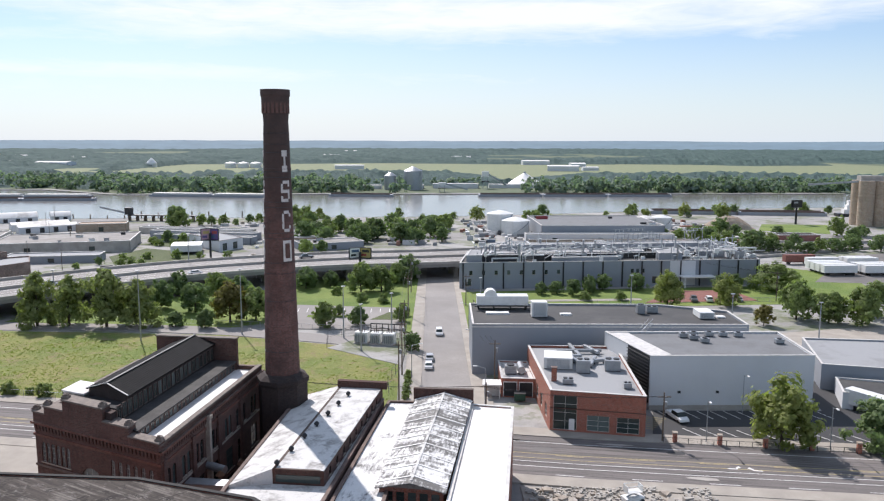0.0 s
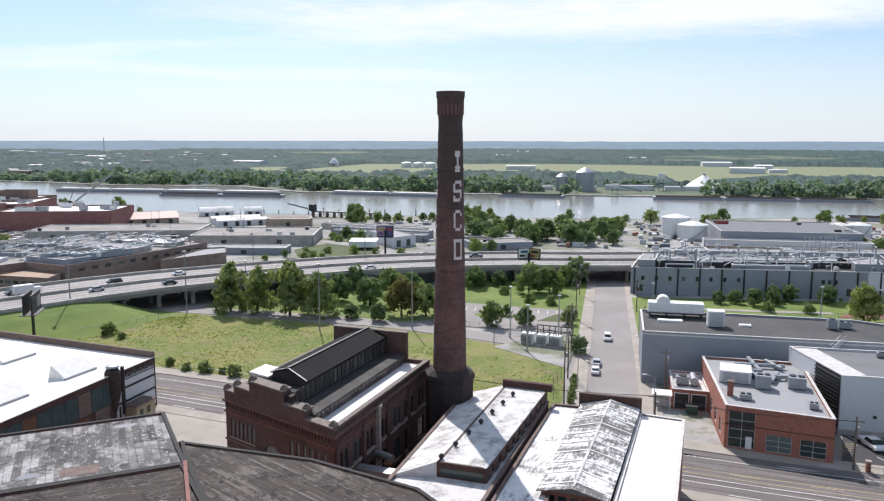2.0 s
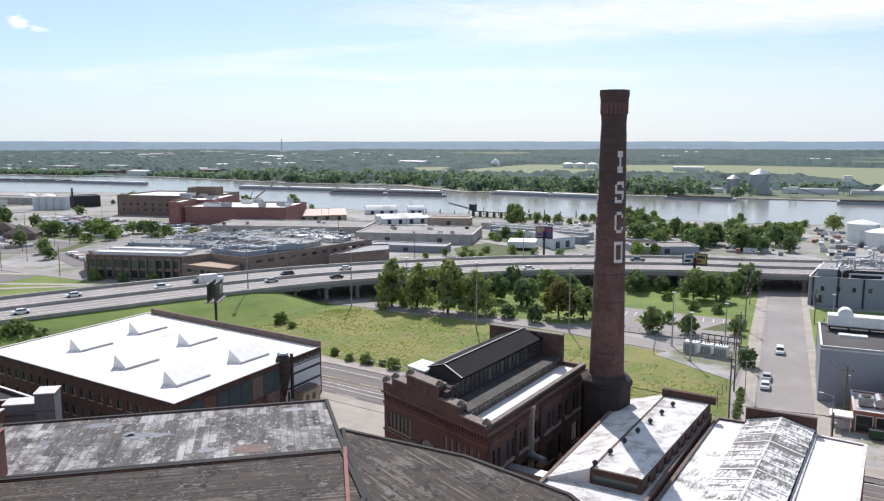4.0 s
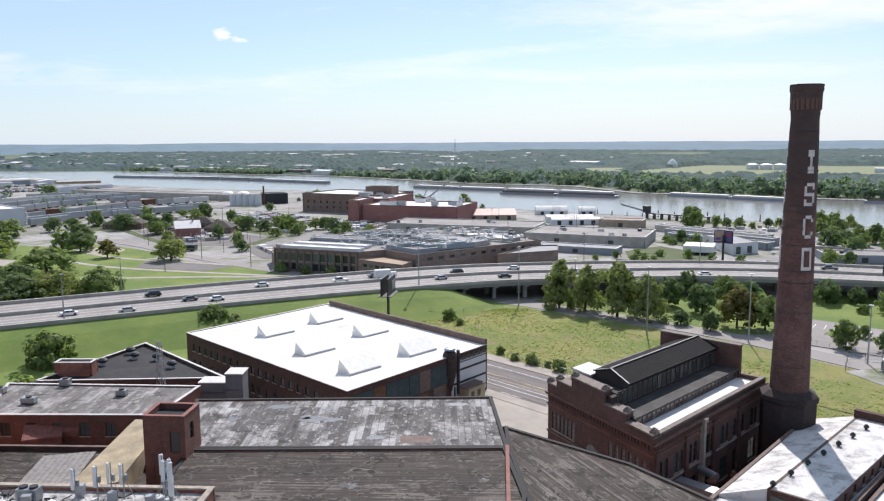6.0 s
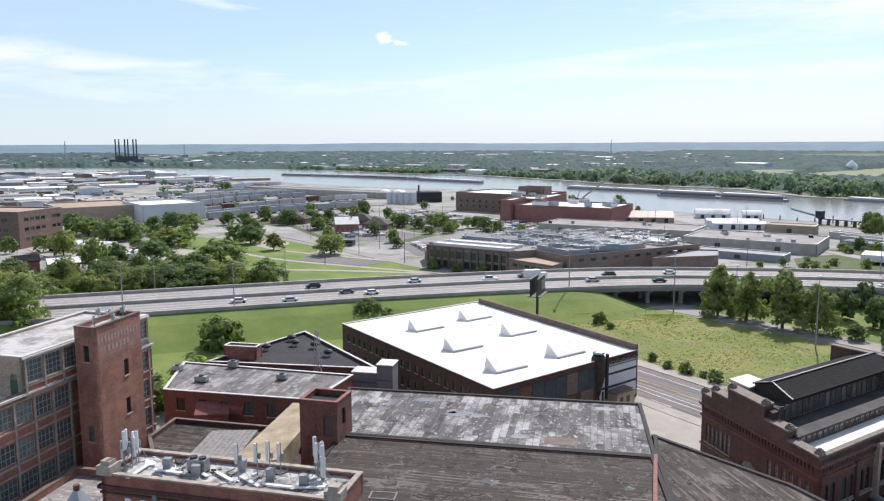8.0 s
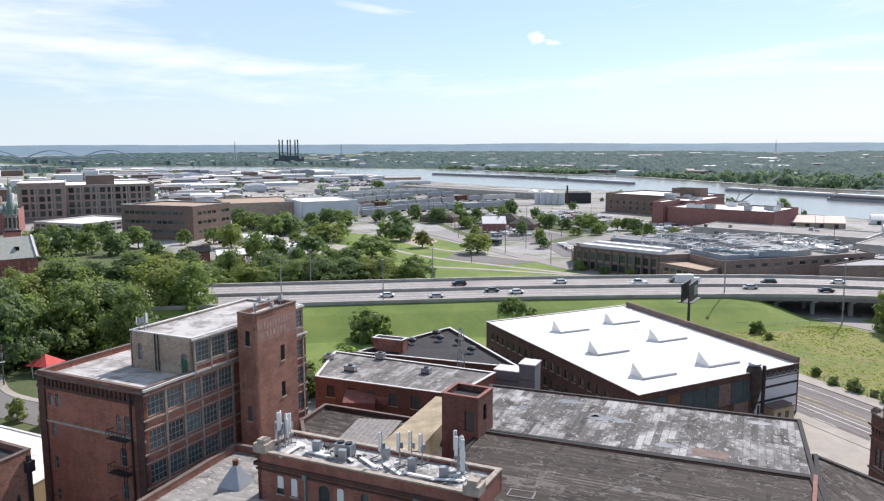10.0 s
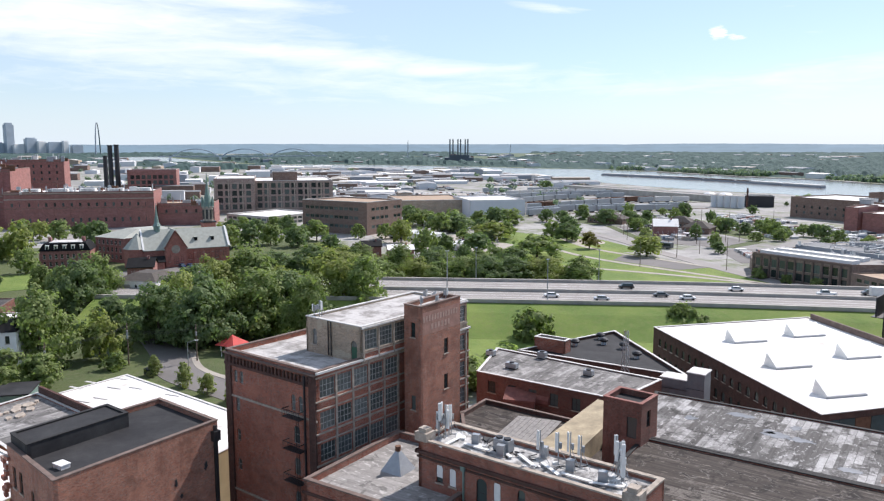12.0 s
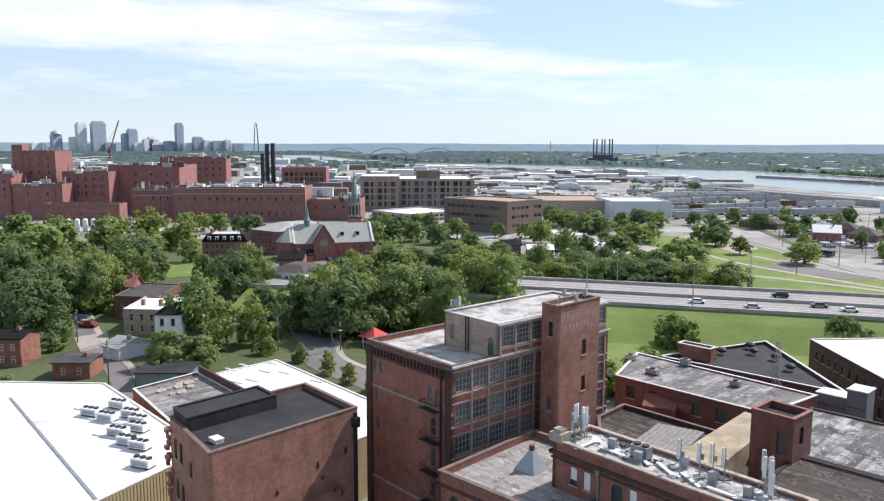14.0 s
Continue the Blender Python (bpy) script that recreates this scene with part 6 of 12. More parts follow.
for x in (2.45, 4.15, 9.65):
    part("window_board", boxes((x, x + 0.75, 0.02, 0.06, 16.5 if x < 3 else 15.95, 17.8)), M["paint_white"], mb, "white board in a window", m)
for x in (5.9, 18.4):
    part("downpipe", boxes((x, x + 0.16, -0.2, -0.04, 0, 18.6), (x - 0.15, x + 0.31, -0.35, -0.04, 18.1, 18.6)), M["copper"], mb, "green copper downpipe", m)
for x, y in ((0.5, 0.5), (24.1, 0.5)):
    part("corner_block", boxes((x - 0.8, x + 0.8, y - 0.8, y + 0.8, 19.98, 20.9), (x - 0.5, x + 0.5, y - 0.5, y + 0.5, 20.9, 21.3)), M["stone"], mb, "pale stone corner block", m)
rng = random.Random(8)
for n, (cx, cy, spread) in ((7, (-75.4, 26.4, 0.9)), (8, (-60.4, 38.5, 1.1))):
    for i in range(n):
        antenna(pose(cx + rng.uniform(-spread, spread), cy + rng.uniform(-spread, spread), 19.65, 0, 0, rng.uniform(0, 360)), rng.uniform(2.4, 3.9))
for x, y, h in ((-65.5, 32.9, 3.6), (-64.9, 34.6, 3.4), (-64.1, 35.5, 3.6), (-63.4, 36.3, 3.4)):
    antenna(pose(x, y, 19.65, 0, 0, rng.uniform(-30, 30)), h)
rooftop_unit(pose(-70.2, 29.8, 19.65, 0, 0, 34), 1.9, 1.1, 1.4, "grey twin-fan condenser on a pale roof", "metal_grey", 2)
for i in range(7):
    p = at(MB, 0.12 + 0.12 * i, rng.uniform(0.25, 0.8))
    t = thing("cable_tray", pose(p.x, p.y, 19.65, 0, 0, 34 + rng.choice((0, 20, 90, -30))), "bright metal cable tray on a roof", "cable tray", "cable trays on the roof")
    part("tray", boxes((-1.6, 1.6, -0.2, 0.2, 0.18, 0.28)), M["metal_white"], t)
    part("foot", boxes((-1.4, -1.3, -0.2, 0.2, 0, 0.18)), M["metal_grey"], t)
    part("foot", boxes((1.3, 1.4, -0.2, 0.2, 0, 0.18)), M["metal_grey"], t)
for i in range(5):
    p = at(MB, 0.2 + 0.15 * i, rng.uniform(0.3, 0.8))
    c = thing("equipment_box", pose(p.x, p.y, 19.65, 0, 0, 46), "small grey equipment cabinet on a roof", "cabinet")
    part("casing", boxes((0, 0.8, 0, 0.6, 0.1, 1.2)), M["metal_grey"], c)
    part("plinth", boxes((-0.05, 0.85, -0.05, 0.65, 0, 0.1)), M["concrete"], c)

rng = random.Random(81)
for i in range(34):
    p = at(MB, rng.uniform(0.06, 0.94), rng.uniform(0.12, 0.88))
    bm = B()
    if i % 3:
        n = rng.randrange(5, 8)
        w = rng.uniform(0.4, 1.3)
        pts = [(w * math.cos(6.283 * k / n) * rng.uniform(0.5, 1.1), w * 0.7 * math.sin(6.283 * k / n) * rng.uniform(0.5, 1.1)) for k in range(n)]
        prism(bm, pts, 0.0, [rng.uniform(0.03, 0.3) for _ in range(n)])
        single("loose_felt", bm, M[rng.choice(("roof_stained", "metal_white", "roof_dark", "wood_weathered"))], pose(p.x, p.y, 19.64), "crumpled loose sheet on a cluttered roof", "roof debris", "debris on the pale roof")
    else:
        q0 = Vector((0, 0, 0.1))
        for k in range(6):
            q1 = q0 + Vector((rng.uniform(-0.9, 0.9), rng.uniform(-0.9, 0.9), 0))
            q1.z = rng.uniform(0.06, 0.3)
            beam(bm, q0, q1, 0.07)
            q0 = q1
        single("loose_cable", bm, M[rng.choice(("metal_white", "metal_dark"))], pose(p.x, p.y, 19.64), "slack cable lying on a cluttered roof", "cable", "cables on the pale roof")

# ---- the windowless red block and the white sheds ----
LB = [(-90.1, -18.7), (-78.2, -12.5), (-90.5, 3.2), (-101.1, -3.4)]
lb = building("brick_block", "tall red brick block with a broken corner and a black roof", "industrial building", LB, 0, 19, "brick_tower", "roof_black", {0: [([1.4, 3.4], 14.6, 1.0, 2.4, 1, 2, False), ([6.8], 14.2, 0.9, 1.8, 1, 2, True), ([1.6, 3.6], 9.8, 1.0, 2.4, 1, 2, True)]}, 0.55, 0.4, "coping_dark", 0.12)
building("roof_house", "raised black-felted roof section behind a brick parapet", "roof house", [(-90.3, -18.3), (-86.0, -16.0), (-93.2, -6.6), (-97.2, -9.2)], 18.0, 20.1, "roof_black", "roof_black", None, 0.08, coping="felt_black")
m, length = edge_frame(Vector(LB[1]) - Vector(LB[0]), Vector(LB[2]) - Vector(LB[0]))
rng = random.Random(4)
for i in range(11):
    x, z = rng.uniform(5, 19), rng.uniform(8, 15)
    part("anchor_iron", boxes((x, x + 0.22, -0.06, 0.02, z, z + rng.uniform(0.4, 0.9)), (x - 0.12, x + 0.34, -0.05, 0.02, z + 0.2, z + 0.32)), M["metal_dark"], lb, "dark iron wall anchor", m)
part("downpipe", boxes((19.2, 19.5, -0.5, -0.1, 3, 18.6), (18.9, 19.8, -0.7, -0.05, 16.8, 18.0)), M["metal_dark"], lb, "black iron downpipe and hopper", m)
m, _ = edge_frame((0, 0), Vector(LB[1]) - Vector(LB[0]))
rng = random.Random(6)
for i in range(16):
    x = -1.5 + rng.uniform(0, 1.4) - 0.25 * math.sin(i * 0.5)
    z = 17.4 - i * 0.65
    part("broken_brickwork", boxes((x, x + rng.uniform(0.5, 1.3), -rng.uniform(0.1, 0.5), 0.02, z, z + rng.uniform(0.3, 0.7))), M["brick_bright"], lb, "", m)
v = thing("roof_box", pose(-83.2, -13.2, 18.25, 0, 0, 38), "white square roof hatch on a black roof", "roof hatch")
part("casing", boxes((0, 1.4, 0, 1.0, 0, 0.6)), M["metal_white"], v)
part("lid", boxes((-0.06, 1.46, -0.06, 1.06, 0.6, 0.7)), M["metal_white"], v)
LW = [(-130.9, -33.1), (-103, -17.8), (-110.5, -5.5), (-139.4, -24.0)]
building("low_wing", "low wing with a worn grey felt roof", "industrial building", LW, 0, 9.9, "brick_red", "roof_silver", None, 0.2, coping="coping_pale")
bm = B()
beam(bm, (-139.2, -23.6, 10.4), (-111.0, -5.6, 10.4), 0.45, 1.5)
single("parapet_wall", bm, M["brick_dark"], Matrix(), "dark brick parapet between two low roofs", "wall")
for i in range(10):
    p = at(LW, 0.08 + 0.16 * rng.random(), 0.3 + 0.06 * i)
    bm = B()
    w = rng.uniform(0.5, 1.6)
    prism(bm, [(w * math.cos(6.283 * k / 7) * rng.uniform(0.6, 1), 0.6 * w * math.sin(6.283 * k / 7) * rng.uniform(0.6, 1)) for k in range(7)], 0, rng.uniform(0.1, 0.35))
    single("brick_mound", bm, M["stone"], pose(p.x, p.y, 9.69), "small heap of brick rubble on a flat roof", "rubble", "rubble on the grey roof")
WS = [(-140, -68), (-72, -38.6), (-88.2, -26.6), (-102.1, -16.7), (-115.1, -25.4), (-134.3, -38.4)]
ws = building("metal_shed", "wide ribbed metal shed with a bright white roof", "industrial building", WS, 0, 10, "metal_tan", "roof_white", None, 0.06, coping="coping_pale")
for e in (1, 2):
    m, length = edge_frame(Vector(WS[e]) - Vector(WS[0]), Vector(WS[e + 1]) - Vector(WS[0]))
    bm = B()
    for k in range(int(length / 0.5)):
        box(bm, k * 0.5, k * 0.5 + 0.16, -0.06, 0.01, 0, 9.8)
    part("wall_ribs", bm, M["metal_tan"], ws, "tan pressed sheet-metal ribs", m)
bm = B()
beam(bm, (-128.4, -51.4, 10.0), (-88.4, -26.8, 10.0), 0.4, 0.12)
single("roof_gutter", bm, M["metal_grey"], Matrix(), "dark valley gutter across a white roof", "gutter")
for i, (x, y) in enumerate(((-118.2, -37.6), (-121.2, -34.4), (-115.6, -34.6), (-116.6, -31.4), (-113.6, -29.6), (-109.2, -31.4), (-110.6, -29.0), (-103.8, -27.2), (-97.6, -25.4), (-105.6, -29.2))):
    rooftop_unit(pose(x, y, 9.98, 0, 0, 62), 2.9, 1.5, 1.2, "silver multi-fan condenser on a white roof", "metal_white", 3, "condensers on the white shed roof")
for x, y in ((-119.6, -36.0), (-108.0, -30.0), (-114.6, -32.6)):
    single("pipe_run", boxes((-4, 4, -0.06, 0.06, 0, 0.14), (-4, 4, 0.14, 0.24, 0, 0.14)), M["metal_white"], pose(x, y, 9.98, 0, 0, 62), "white pipe run on the white shed roof", "pipe", "pipes on the white shed roof")
building("metal_shed", "tan ribbed metal shed with a white roof", "industrial building", [(-138.9, -22.5), (-104, 3), (-113, 12), (-147.9, -10.6)], 0, 9.3, "metal_tan", "roof_white", None, 0.06, coping="coping_pale")

for x, y in ((-145.6, -11.4), (-144.8, -16.2), (-142.4, -18.5), (-135.0, -13.9), (-139.0, -8.6), (-133.0, -2.6), (-127.5, -10.0), (-134.3, -16.5), (-140.3, -12.2)):
    single("roof_slot", boxes((-1.5, 1.5, -0.22, 0.22, 0, 0.05)), M["coping_pale"], pose(x, y, 9.3, 0, 0, 49), "narrow grey translucent strip in a white roof", "skylight", "strips in the white roof")

# ---- east of the road: the red office, the studio halls, the long plant ----
RO = [(19.5, 134), (35.9, 130.6), (38.0, 164), (18.8, 165)]
ro = building("red_office", "modern red brick office with tall dark windows", "office building", RO, 0, 7.7, "brick_new", "roof_grey",
              {0: [([0.6], 0.5, 4.2, 6.4, 2, 4, False), ([6.6], 0.6, 3.9, 2.9, 2, 3, False), ([11.8], 0.6, 3.9, 2.9, 2, 3, False)], 3: [(even(2, 29, 5, 2.4), 1.2, 2.4, 2.6, 2, 3, False)]}, 0.45, 0.4, "coping_pale", 0.08, [(0, 4.4, 0.06, 0.16, "brick_dark")], "coping_pale", sill=None)
m, _ = edge_frame((0, 0), Vector(RO[1]) - Vector(RO[0]))
part("door", boxes((3.4, 4.4, 0.1, 0.16, 0.5, 2.6)), M["metal_white"], ro, "white framed glass door", m)
for x, y, w, d, h in ((20.2, 148.5, 5.6, 5.6, 2.4), (26.2, 145.6, 2.6, 2.6, 2.6), (32.0, 147, 3.0, 3.0, 2.2), (22.4, 138.6, 2.0, 1.4, 1.1), (33.2, 136, 1.4, 1.4, 1.1)):
    rooftop_unit(pose(x, y, 7.2, 0, 0, -8), w, d, h, "pale grey packaged air unit on a grey roof", "metal_white" if w > 5 else "metal_grey", 0 if w > 5 else 2)
c = thing("brick_flue", pose(20.6, 140.6, 7.2, 0, 0, -8), "short red brick flue on a flat roof", "chimney")
part("shaft", boxes((0, 1.0, 0, 1.0, 0, 2.6)), M["brick_new"], c)
part("cap", boxes((-0.08, 1.08, -0.08, 1.08, 2.6, 2.75)), M["coping_dark"], c)
for i, (x, y, l, yaw) in enumerate(((27.5, 150, 6.0, 100), (29.5, 149, 6.5, 70), (28.6, 156, 9.0, 95), (23, 155, 6, 5), (30.4, 152, 5.0, 12), (26.0, 152.5, 4.2, 80), (33.0, 158, 6.0, 110), (24.4, 159.5, 9.5, 2))):
    d = thing("roof_duct", pose(x, y, 7.2, 0, 0, yaw), "bright metal air duct on a flat roof", "duct", "ducts on the office roof")
    bm = B()
    box(bm, 0, l, -0.35, 0.35, 0.4, 1.05)
    bmesh.ops.bevel(bm, geom=bm.edges[:], offset=0.08, segments=1, affect="EDGES")
    part("casing", bm, M["metal_grey"], d)
    for k in (0.1, 0.5, 0.9):
        part("leg", boxes((l * k - 0.06, l * k + 0.06, -0.3, 0.3, 0, 0.4)), M["metal_dark"], d)
# loading dock at the office's side
dk = building("loading_dock", "low red brick loading dock with two open bays", "loading dock", [(12.2, 152.8), (19.2, 152.2), (18.9, 165), (12.4, 165.6)], 0, 4.0, "brick_new", "roof_stained", None, 0.25, coping="coping_pale")
m, _ = edge_frame((0, 0), (7.0, -0.6))
for x in (0.5, 3.7):
    part("dock_door", boxes((x, x + 2.6, -0.03, 0.02, 0.3, 3.2)), M["metal_dark"], dk, "dark loading bay door", m)
    part("dock_frame", boxes((x - 0.12, x, -0.1, 0.02, 0.2, 3.35), (x + 2.6, x + 2.72, -0.1, 0.02, 0.2, 3.35), (x, x + 2.6, -0.1, 0.02, 3.2, 3.35)), M["paint_white"], dk, "", m)
rooftop_unit(pose(13.2, 156, 3.75), 2.4, 2.0, 1.8, "green-grey condenser on the dock roof", "metal_grey", 1)
t = thing("steel_tank", pose(16.6, 157.5, 3.75), "horizontal bright steel tank on a dock roof", "tank")
bm = B()
tube(bm, 0, 0, -2, 2, 0.8, None, 16, pose(0, 0, 1.1, 0, 90, 90))
part("shell", bm, M["metal_grey"], t)
part("saddle", boxes((-0.6, 0.6, -1.4, -1.1, 0, 0.6)), M["metal_dark"], t)
part("saddle", boxes((-0.6, 0.6, 1.1, 1.4, 0, 0.6)), M["metal_dark"], t)
cb = thing("guard_cabin", pose(8.6, 152.2, 0, 0, 0, -4), "small pale open-sided cabin with a flat roof", "cabin")
part("roof", boxes((-0.3, 3.6, -0.3, 3.3, 2.7, 2.95)), M["paint_white"], cb)
part("wall", boxes((0, 3.3, 1.6, 3.0, 0, 2.7)), M["coping_pale"], cb)
for x in (0.05, 3.1):
    part("post", boxes((x, x + 0.15, 0, 0.15, 0, 2.7)), M["paint_white"], cb)
sk = thing("waste_skip", pose(14.6, 149.6, 0.2, 0, 0, -4), "dark green steel waste skip", "skip")
bm = B()
prism(bm, [(0, 0), (2.2, 0), (2.2, 1.6), (0, 1.6)], 0.15, 1.5)
part("body", bm, plain("green painted steel", (0.02, 0.07, 0.045), 0.5), sk)
part("lid", boxes((-0.05, 2.25, -0.05, 1.65, 1.5, 1.58)), M["metal_dark"], sk)
# the big pale hall with a louvred end
ST = [(40.5, 145.5), (72.6, 146), (73.4, 164.8), (35.6, 164.8)]
st = building("studio_hall", "big pale grey windowless hall with a grey roof", "industrial building", ST, 0, 10.8, "panel_white", "roof_midgrey", None, 0.3, coping="coping_pale")
m, length = edge_frame(Vector(ST[3]) - Vector(ST[0]), (0, 0))
bm = B()
for i in range(14):
    box(bm, length - 9.2, length - 0.4, -0.35, 0.02, 1.2 + i * 0.68, 1.32 + i * 0.68)
    box(bm, length - 9.2, length - 0.4, -0.06, 0.02, 1.32 + i * 0.68, 1.88 + i * 0.68)
part("louvre_screen", bm, M["metal_dark"], st, "black slatted louvre screen", m)
part("roof_strip", boxes((0.2, length - 0.3, 0.2, 4.6, 10.62, 10.72)), M["coping_pale"], st, "cream roof strip", m)
m, length = edge_frame((0, 0), Vector(ST[1]) - Vector(ST[0]))
for x in (5.5, 13.0, 20.5, 28.0):
    part("wall_lamp", boxes((x, x + 0.5, -0.35, 0.02, 3.4, 3.8)), M["metal_dark"], st, "small dark wall lamp", m)
part("plinth", boxes((0, length, -0.12, 0.02, 0, 0.9)), M["concrete"], st, "", m)
for x, y in ((50.6, 160.5), (52.2, 158.6), (53.8, 156.2), (53.2, 161.6), (56.5, 161.6), (59.4, 161.4), (62.6, 161.2), (69, 155.5)):
    rooftop_unit(pose(x, y, 10.5, 0, 0, -2), 1.7, 1.2, 1.0, "small grey condenser on a big flat roof", "metal_grey", 1, "condensers on the studio roof")
GH = [(6.8, 168), (68.3, 168), (68.6, 182), (53.7, 189.5), (6.9, 190.5)]
gh2 = building("grey_hall", "long low grey clad hall with a dark gravel roof", "industrial building", GH, 0, 11.6, "panel_grey", "roof_dark", None, 0.4, coping="coping_pale")
part("crash_rail", boxes((0, 61, -0.05, 0.02, 10.9, 11.2)), M["coping_pale"], gh2, "pale parapet flashing", edge_frame((0, 0), (61.5, 0))[0])
p = thing("dust_filter", pose(8.5, 184.5, 11.2), "pale green rounded filter house on a dark roof", "machine")
part("body", boxes((0, 12.5, 0, 3.6, 1.2, 3.4)), M["metal_white"], p)
bm = B()
tube(bm, 0, 0, 0, 3, 1.5, None, 18, pose(3.4, 0.4, 3.4, -90, 0, 0))
part("drum", bm, M["metal_white"], p)
for x in (0.4, 4.2, 8.2, 12.0):
    part("leg", boxes((x - 0.15, x + 0.15, 0.3, 3.3, 0, 1.2)), M["metal_dark"], p)
part("platform", boxes((-0.6, 16, -0.8, 0, 1.0, 1.2)), M["metal_dark"], p)
rooftop_unit(pose(21.0, 176.5, 11.2), 3.6, 3.0, 3.6, "tall white plant box on a dark roof", "metal_white", 0)
rooftop_unit(pose(46.5, 180.0, 11.2), 1.8, 1.8, 2.2, "grey cooling tower on a dark roof", "metal_grey", 1)
rooftop_unit(pose(49.0, 181.0, 11.2), 2.6, 1.6, 1.6, "grey cooling unit with pipes on a dark roof", "metal_grey", 2)
rooftop_unit(pose(59.6, 175.0, 11.2), 3.4, 5.0, 1.6, "pale roof penthouse on a dark roof", "metal_white", 0)
for x, y, w, d in ((10.5, 179.5, 5.5, 2.0), (28.0, 178.5, 2.6, 1.6), (64.0, 176, 2.0, 1.6)):
    r = thing("skylight_panel", pose(x, y, 11.2), "flat white skylight panel on a dark roof", "skylight")
    part("curb", boxes((0, w, 0, d, 0, 0.3)), M["metal_white"], r)
    part("dome", boxes((0.1, w - 0.1, 0.1, d - 0.1, 0.3, 0.42)), M["paint_white"], r)
ld = thing("roof_stair", pose(45.8, 167.6, 10.4, 0, 0, 0), "grey steel stair between two roofs", "stairs")
bm = B()
for s in (0, 1.0):
    beam(bm, (s, 0, 1.6), (s - 2.8, -3.4, 0.2), 0.1)
    beam(bm, (s, 0, 2.6), (s - 2.8, -3.4, 1.2), 0.07)
part("stringer", bm, M["metal_grey"], ld)
bm = B()
for i in range(8):
    k = i / 8
    box(bm, -2.8 * k, 1.0 - 2.8 * k, -3.4 * k - 0.2, -3.4 * k + 0.1, 1.6 - 1.4 * k, 1.66 - 1.4 * k)
part("tread", bm, M["metal_grey"], ld)

# the long plant: pilasters, roof storeys, pipes and stacks
PL = [(6.2, 269), (116, 279), (119, 312), (10, 298)]
plr = {0: [([3.5, 8, 12.5, 17, 21.5, 26, 30.5, 35, 62, 64, 66], 5.0, 1.1, 1.5, 1, 1, False), ([2, 70], 1.2, 2.2, 2.4, 2, 2, False)]}
pl = building("processing_plant", "long blue-grey clad industrial plant with cluttered roof", "industrial building", PL, 0, 9.4, "panel_grey", "roof_dark", plr, 0.4, coping="coping_pale")
m, length = edge_frame((0, 0), Vector(PL[1]) - Vector(PL[0]))
pil = mesh_of("pilaster", boxes((0, 0.5, -0.25, 0.02, 0, 9.3)), M["metal_dark"])
for i in range(16):
    part("pilaster", pil, None, pl, "", m @ pose(1 + i * 7.2, 0, 0))
part("pale_panel", boxes((76.5, 86, -0.12, 0.02, 0.3, 9.2)), M["panel_white"], pl, "pale cladding bay", m)
part("canopy", boxes((80, 92, -4.5, 0, 3.6, 4.0)), M["paint_white"], pl, "white entrance canopy", m)
for x in (80.5, 91.2):
    part("canopy_post", boxes((x, x + 0.3, -4.3, -4.0, 0, 3.6)), M["paint_white"], pl, "", m)
for u0, u1, v0, v1, h in ((0.02, 0.07, 0.05, 0.6, 2.8), (0.09, 0.62, 0.35, 0.6, 2.3), (0.12, 0.9, 0.72, 0.95, 3.6), (0.3, 0.52, 0.06, 0.25, 1.6), (0.66, 0.74, 0.1, 0.6, 2.6), (0.8, 0.96, 0.3, 0.8, 2.2)):
    a, b, c, d = at(PL, u0, v0), at(PL, u1, v0), at(PL, u1, v1), at(PL, u0, v1)
    building("roof_storey", "grey clad plant room on the long plant's roof", "roof house", [tuple(a), tuple(b), tuple(c), tuple(d)], 8.6, 9.0 + h, "panel_grey", "roof_grey", None, 0.1, coping="coping_pale")
rng = random.Random(21)
for i in range(52):
    p = at(PL, rng.uniform(0.03, 0.98), rng.uniform(0.06, 0.95))
    kind = rng.random()
    if kind < 0.45:
        v = thing("steel_stack", pose(p.x, p.y, 9.0), "slim bright steel exhaust stack on a plant roof", "exhaust stack", "stacks on the plant roof")
        bm = B()
        hh = rng.uniform(2.5, 7.0)
        tube(bm, 0, 0, 0, hh, rng.uniform(0.18, 0.4), None, 8)
        part("pipe", bm, M["metal_grey"], v)
        bm = B()
        tube(bm, 0, 0, hh, hh + 0.3, 0.5, 0.3, 8)
        part("cowl", bm, M["metal_white"], v)
    elif kind < 0.8:
        rooftop_unit(pose(p.x, p.y, 9.0, 0, 0, 5), rng.uniform(1.6, 4.5), rng.uniform(1.2, 2.4), rng.uniform(1.2, 2.8), "grey process unit on a plant roof", rng.choice(("metal_white", "metal_grey")), 1, "process units on the plant roof")
    else:
        v = thing("roof_pipe", pose(p.x, p.y, 9.0, 0, 0, 5), "silver pipe run with bends on a plant roof", "pipe", "pipe runs on the plant roof")
        bm = B()
        l = rng.uniform(4, 11)
        tube(bm, 0, 0, 0, l, 0.35, None, 8, pose(0, 0, 1.3, 0, 90, 0))
        tube(bm, 0, 0, 0, 1.5, 0.35, None, 8, pose(l, 0, 0))
        tube(bm, 0, 0, 0, 1.5, 0.35, None, 8, pose(0, 0, 0))
        part("pipe", bm, M["metal_white"], v)
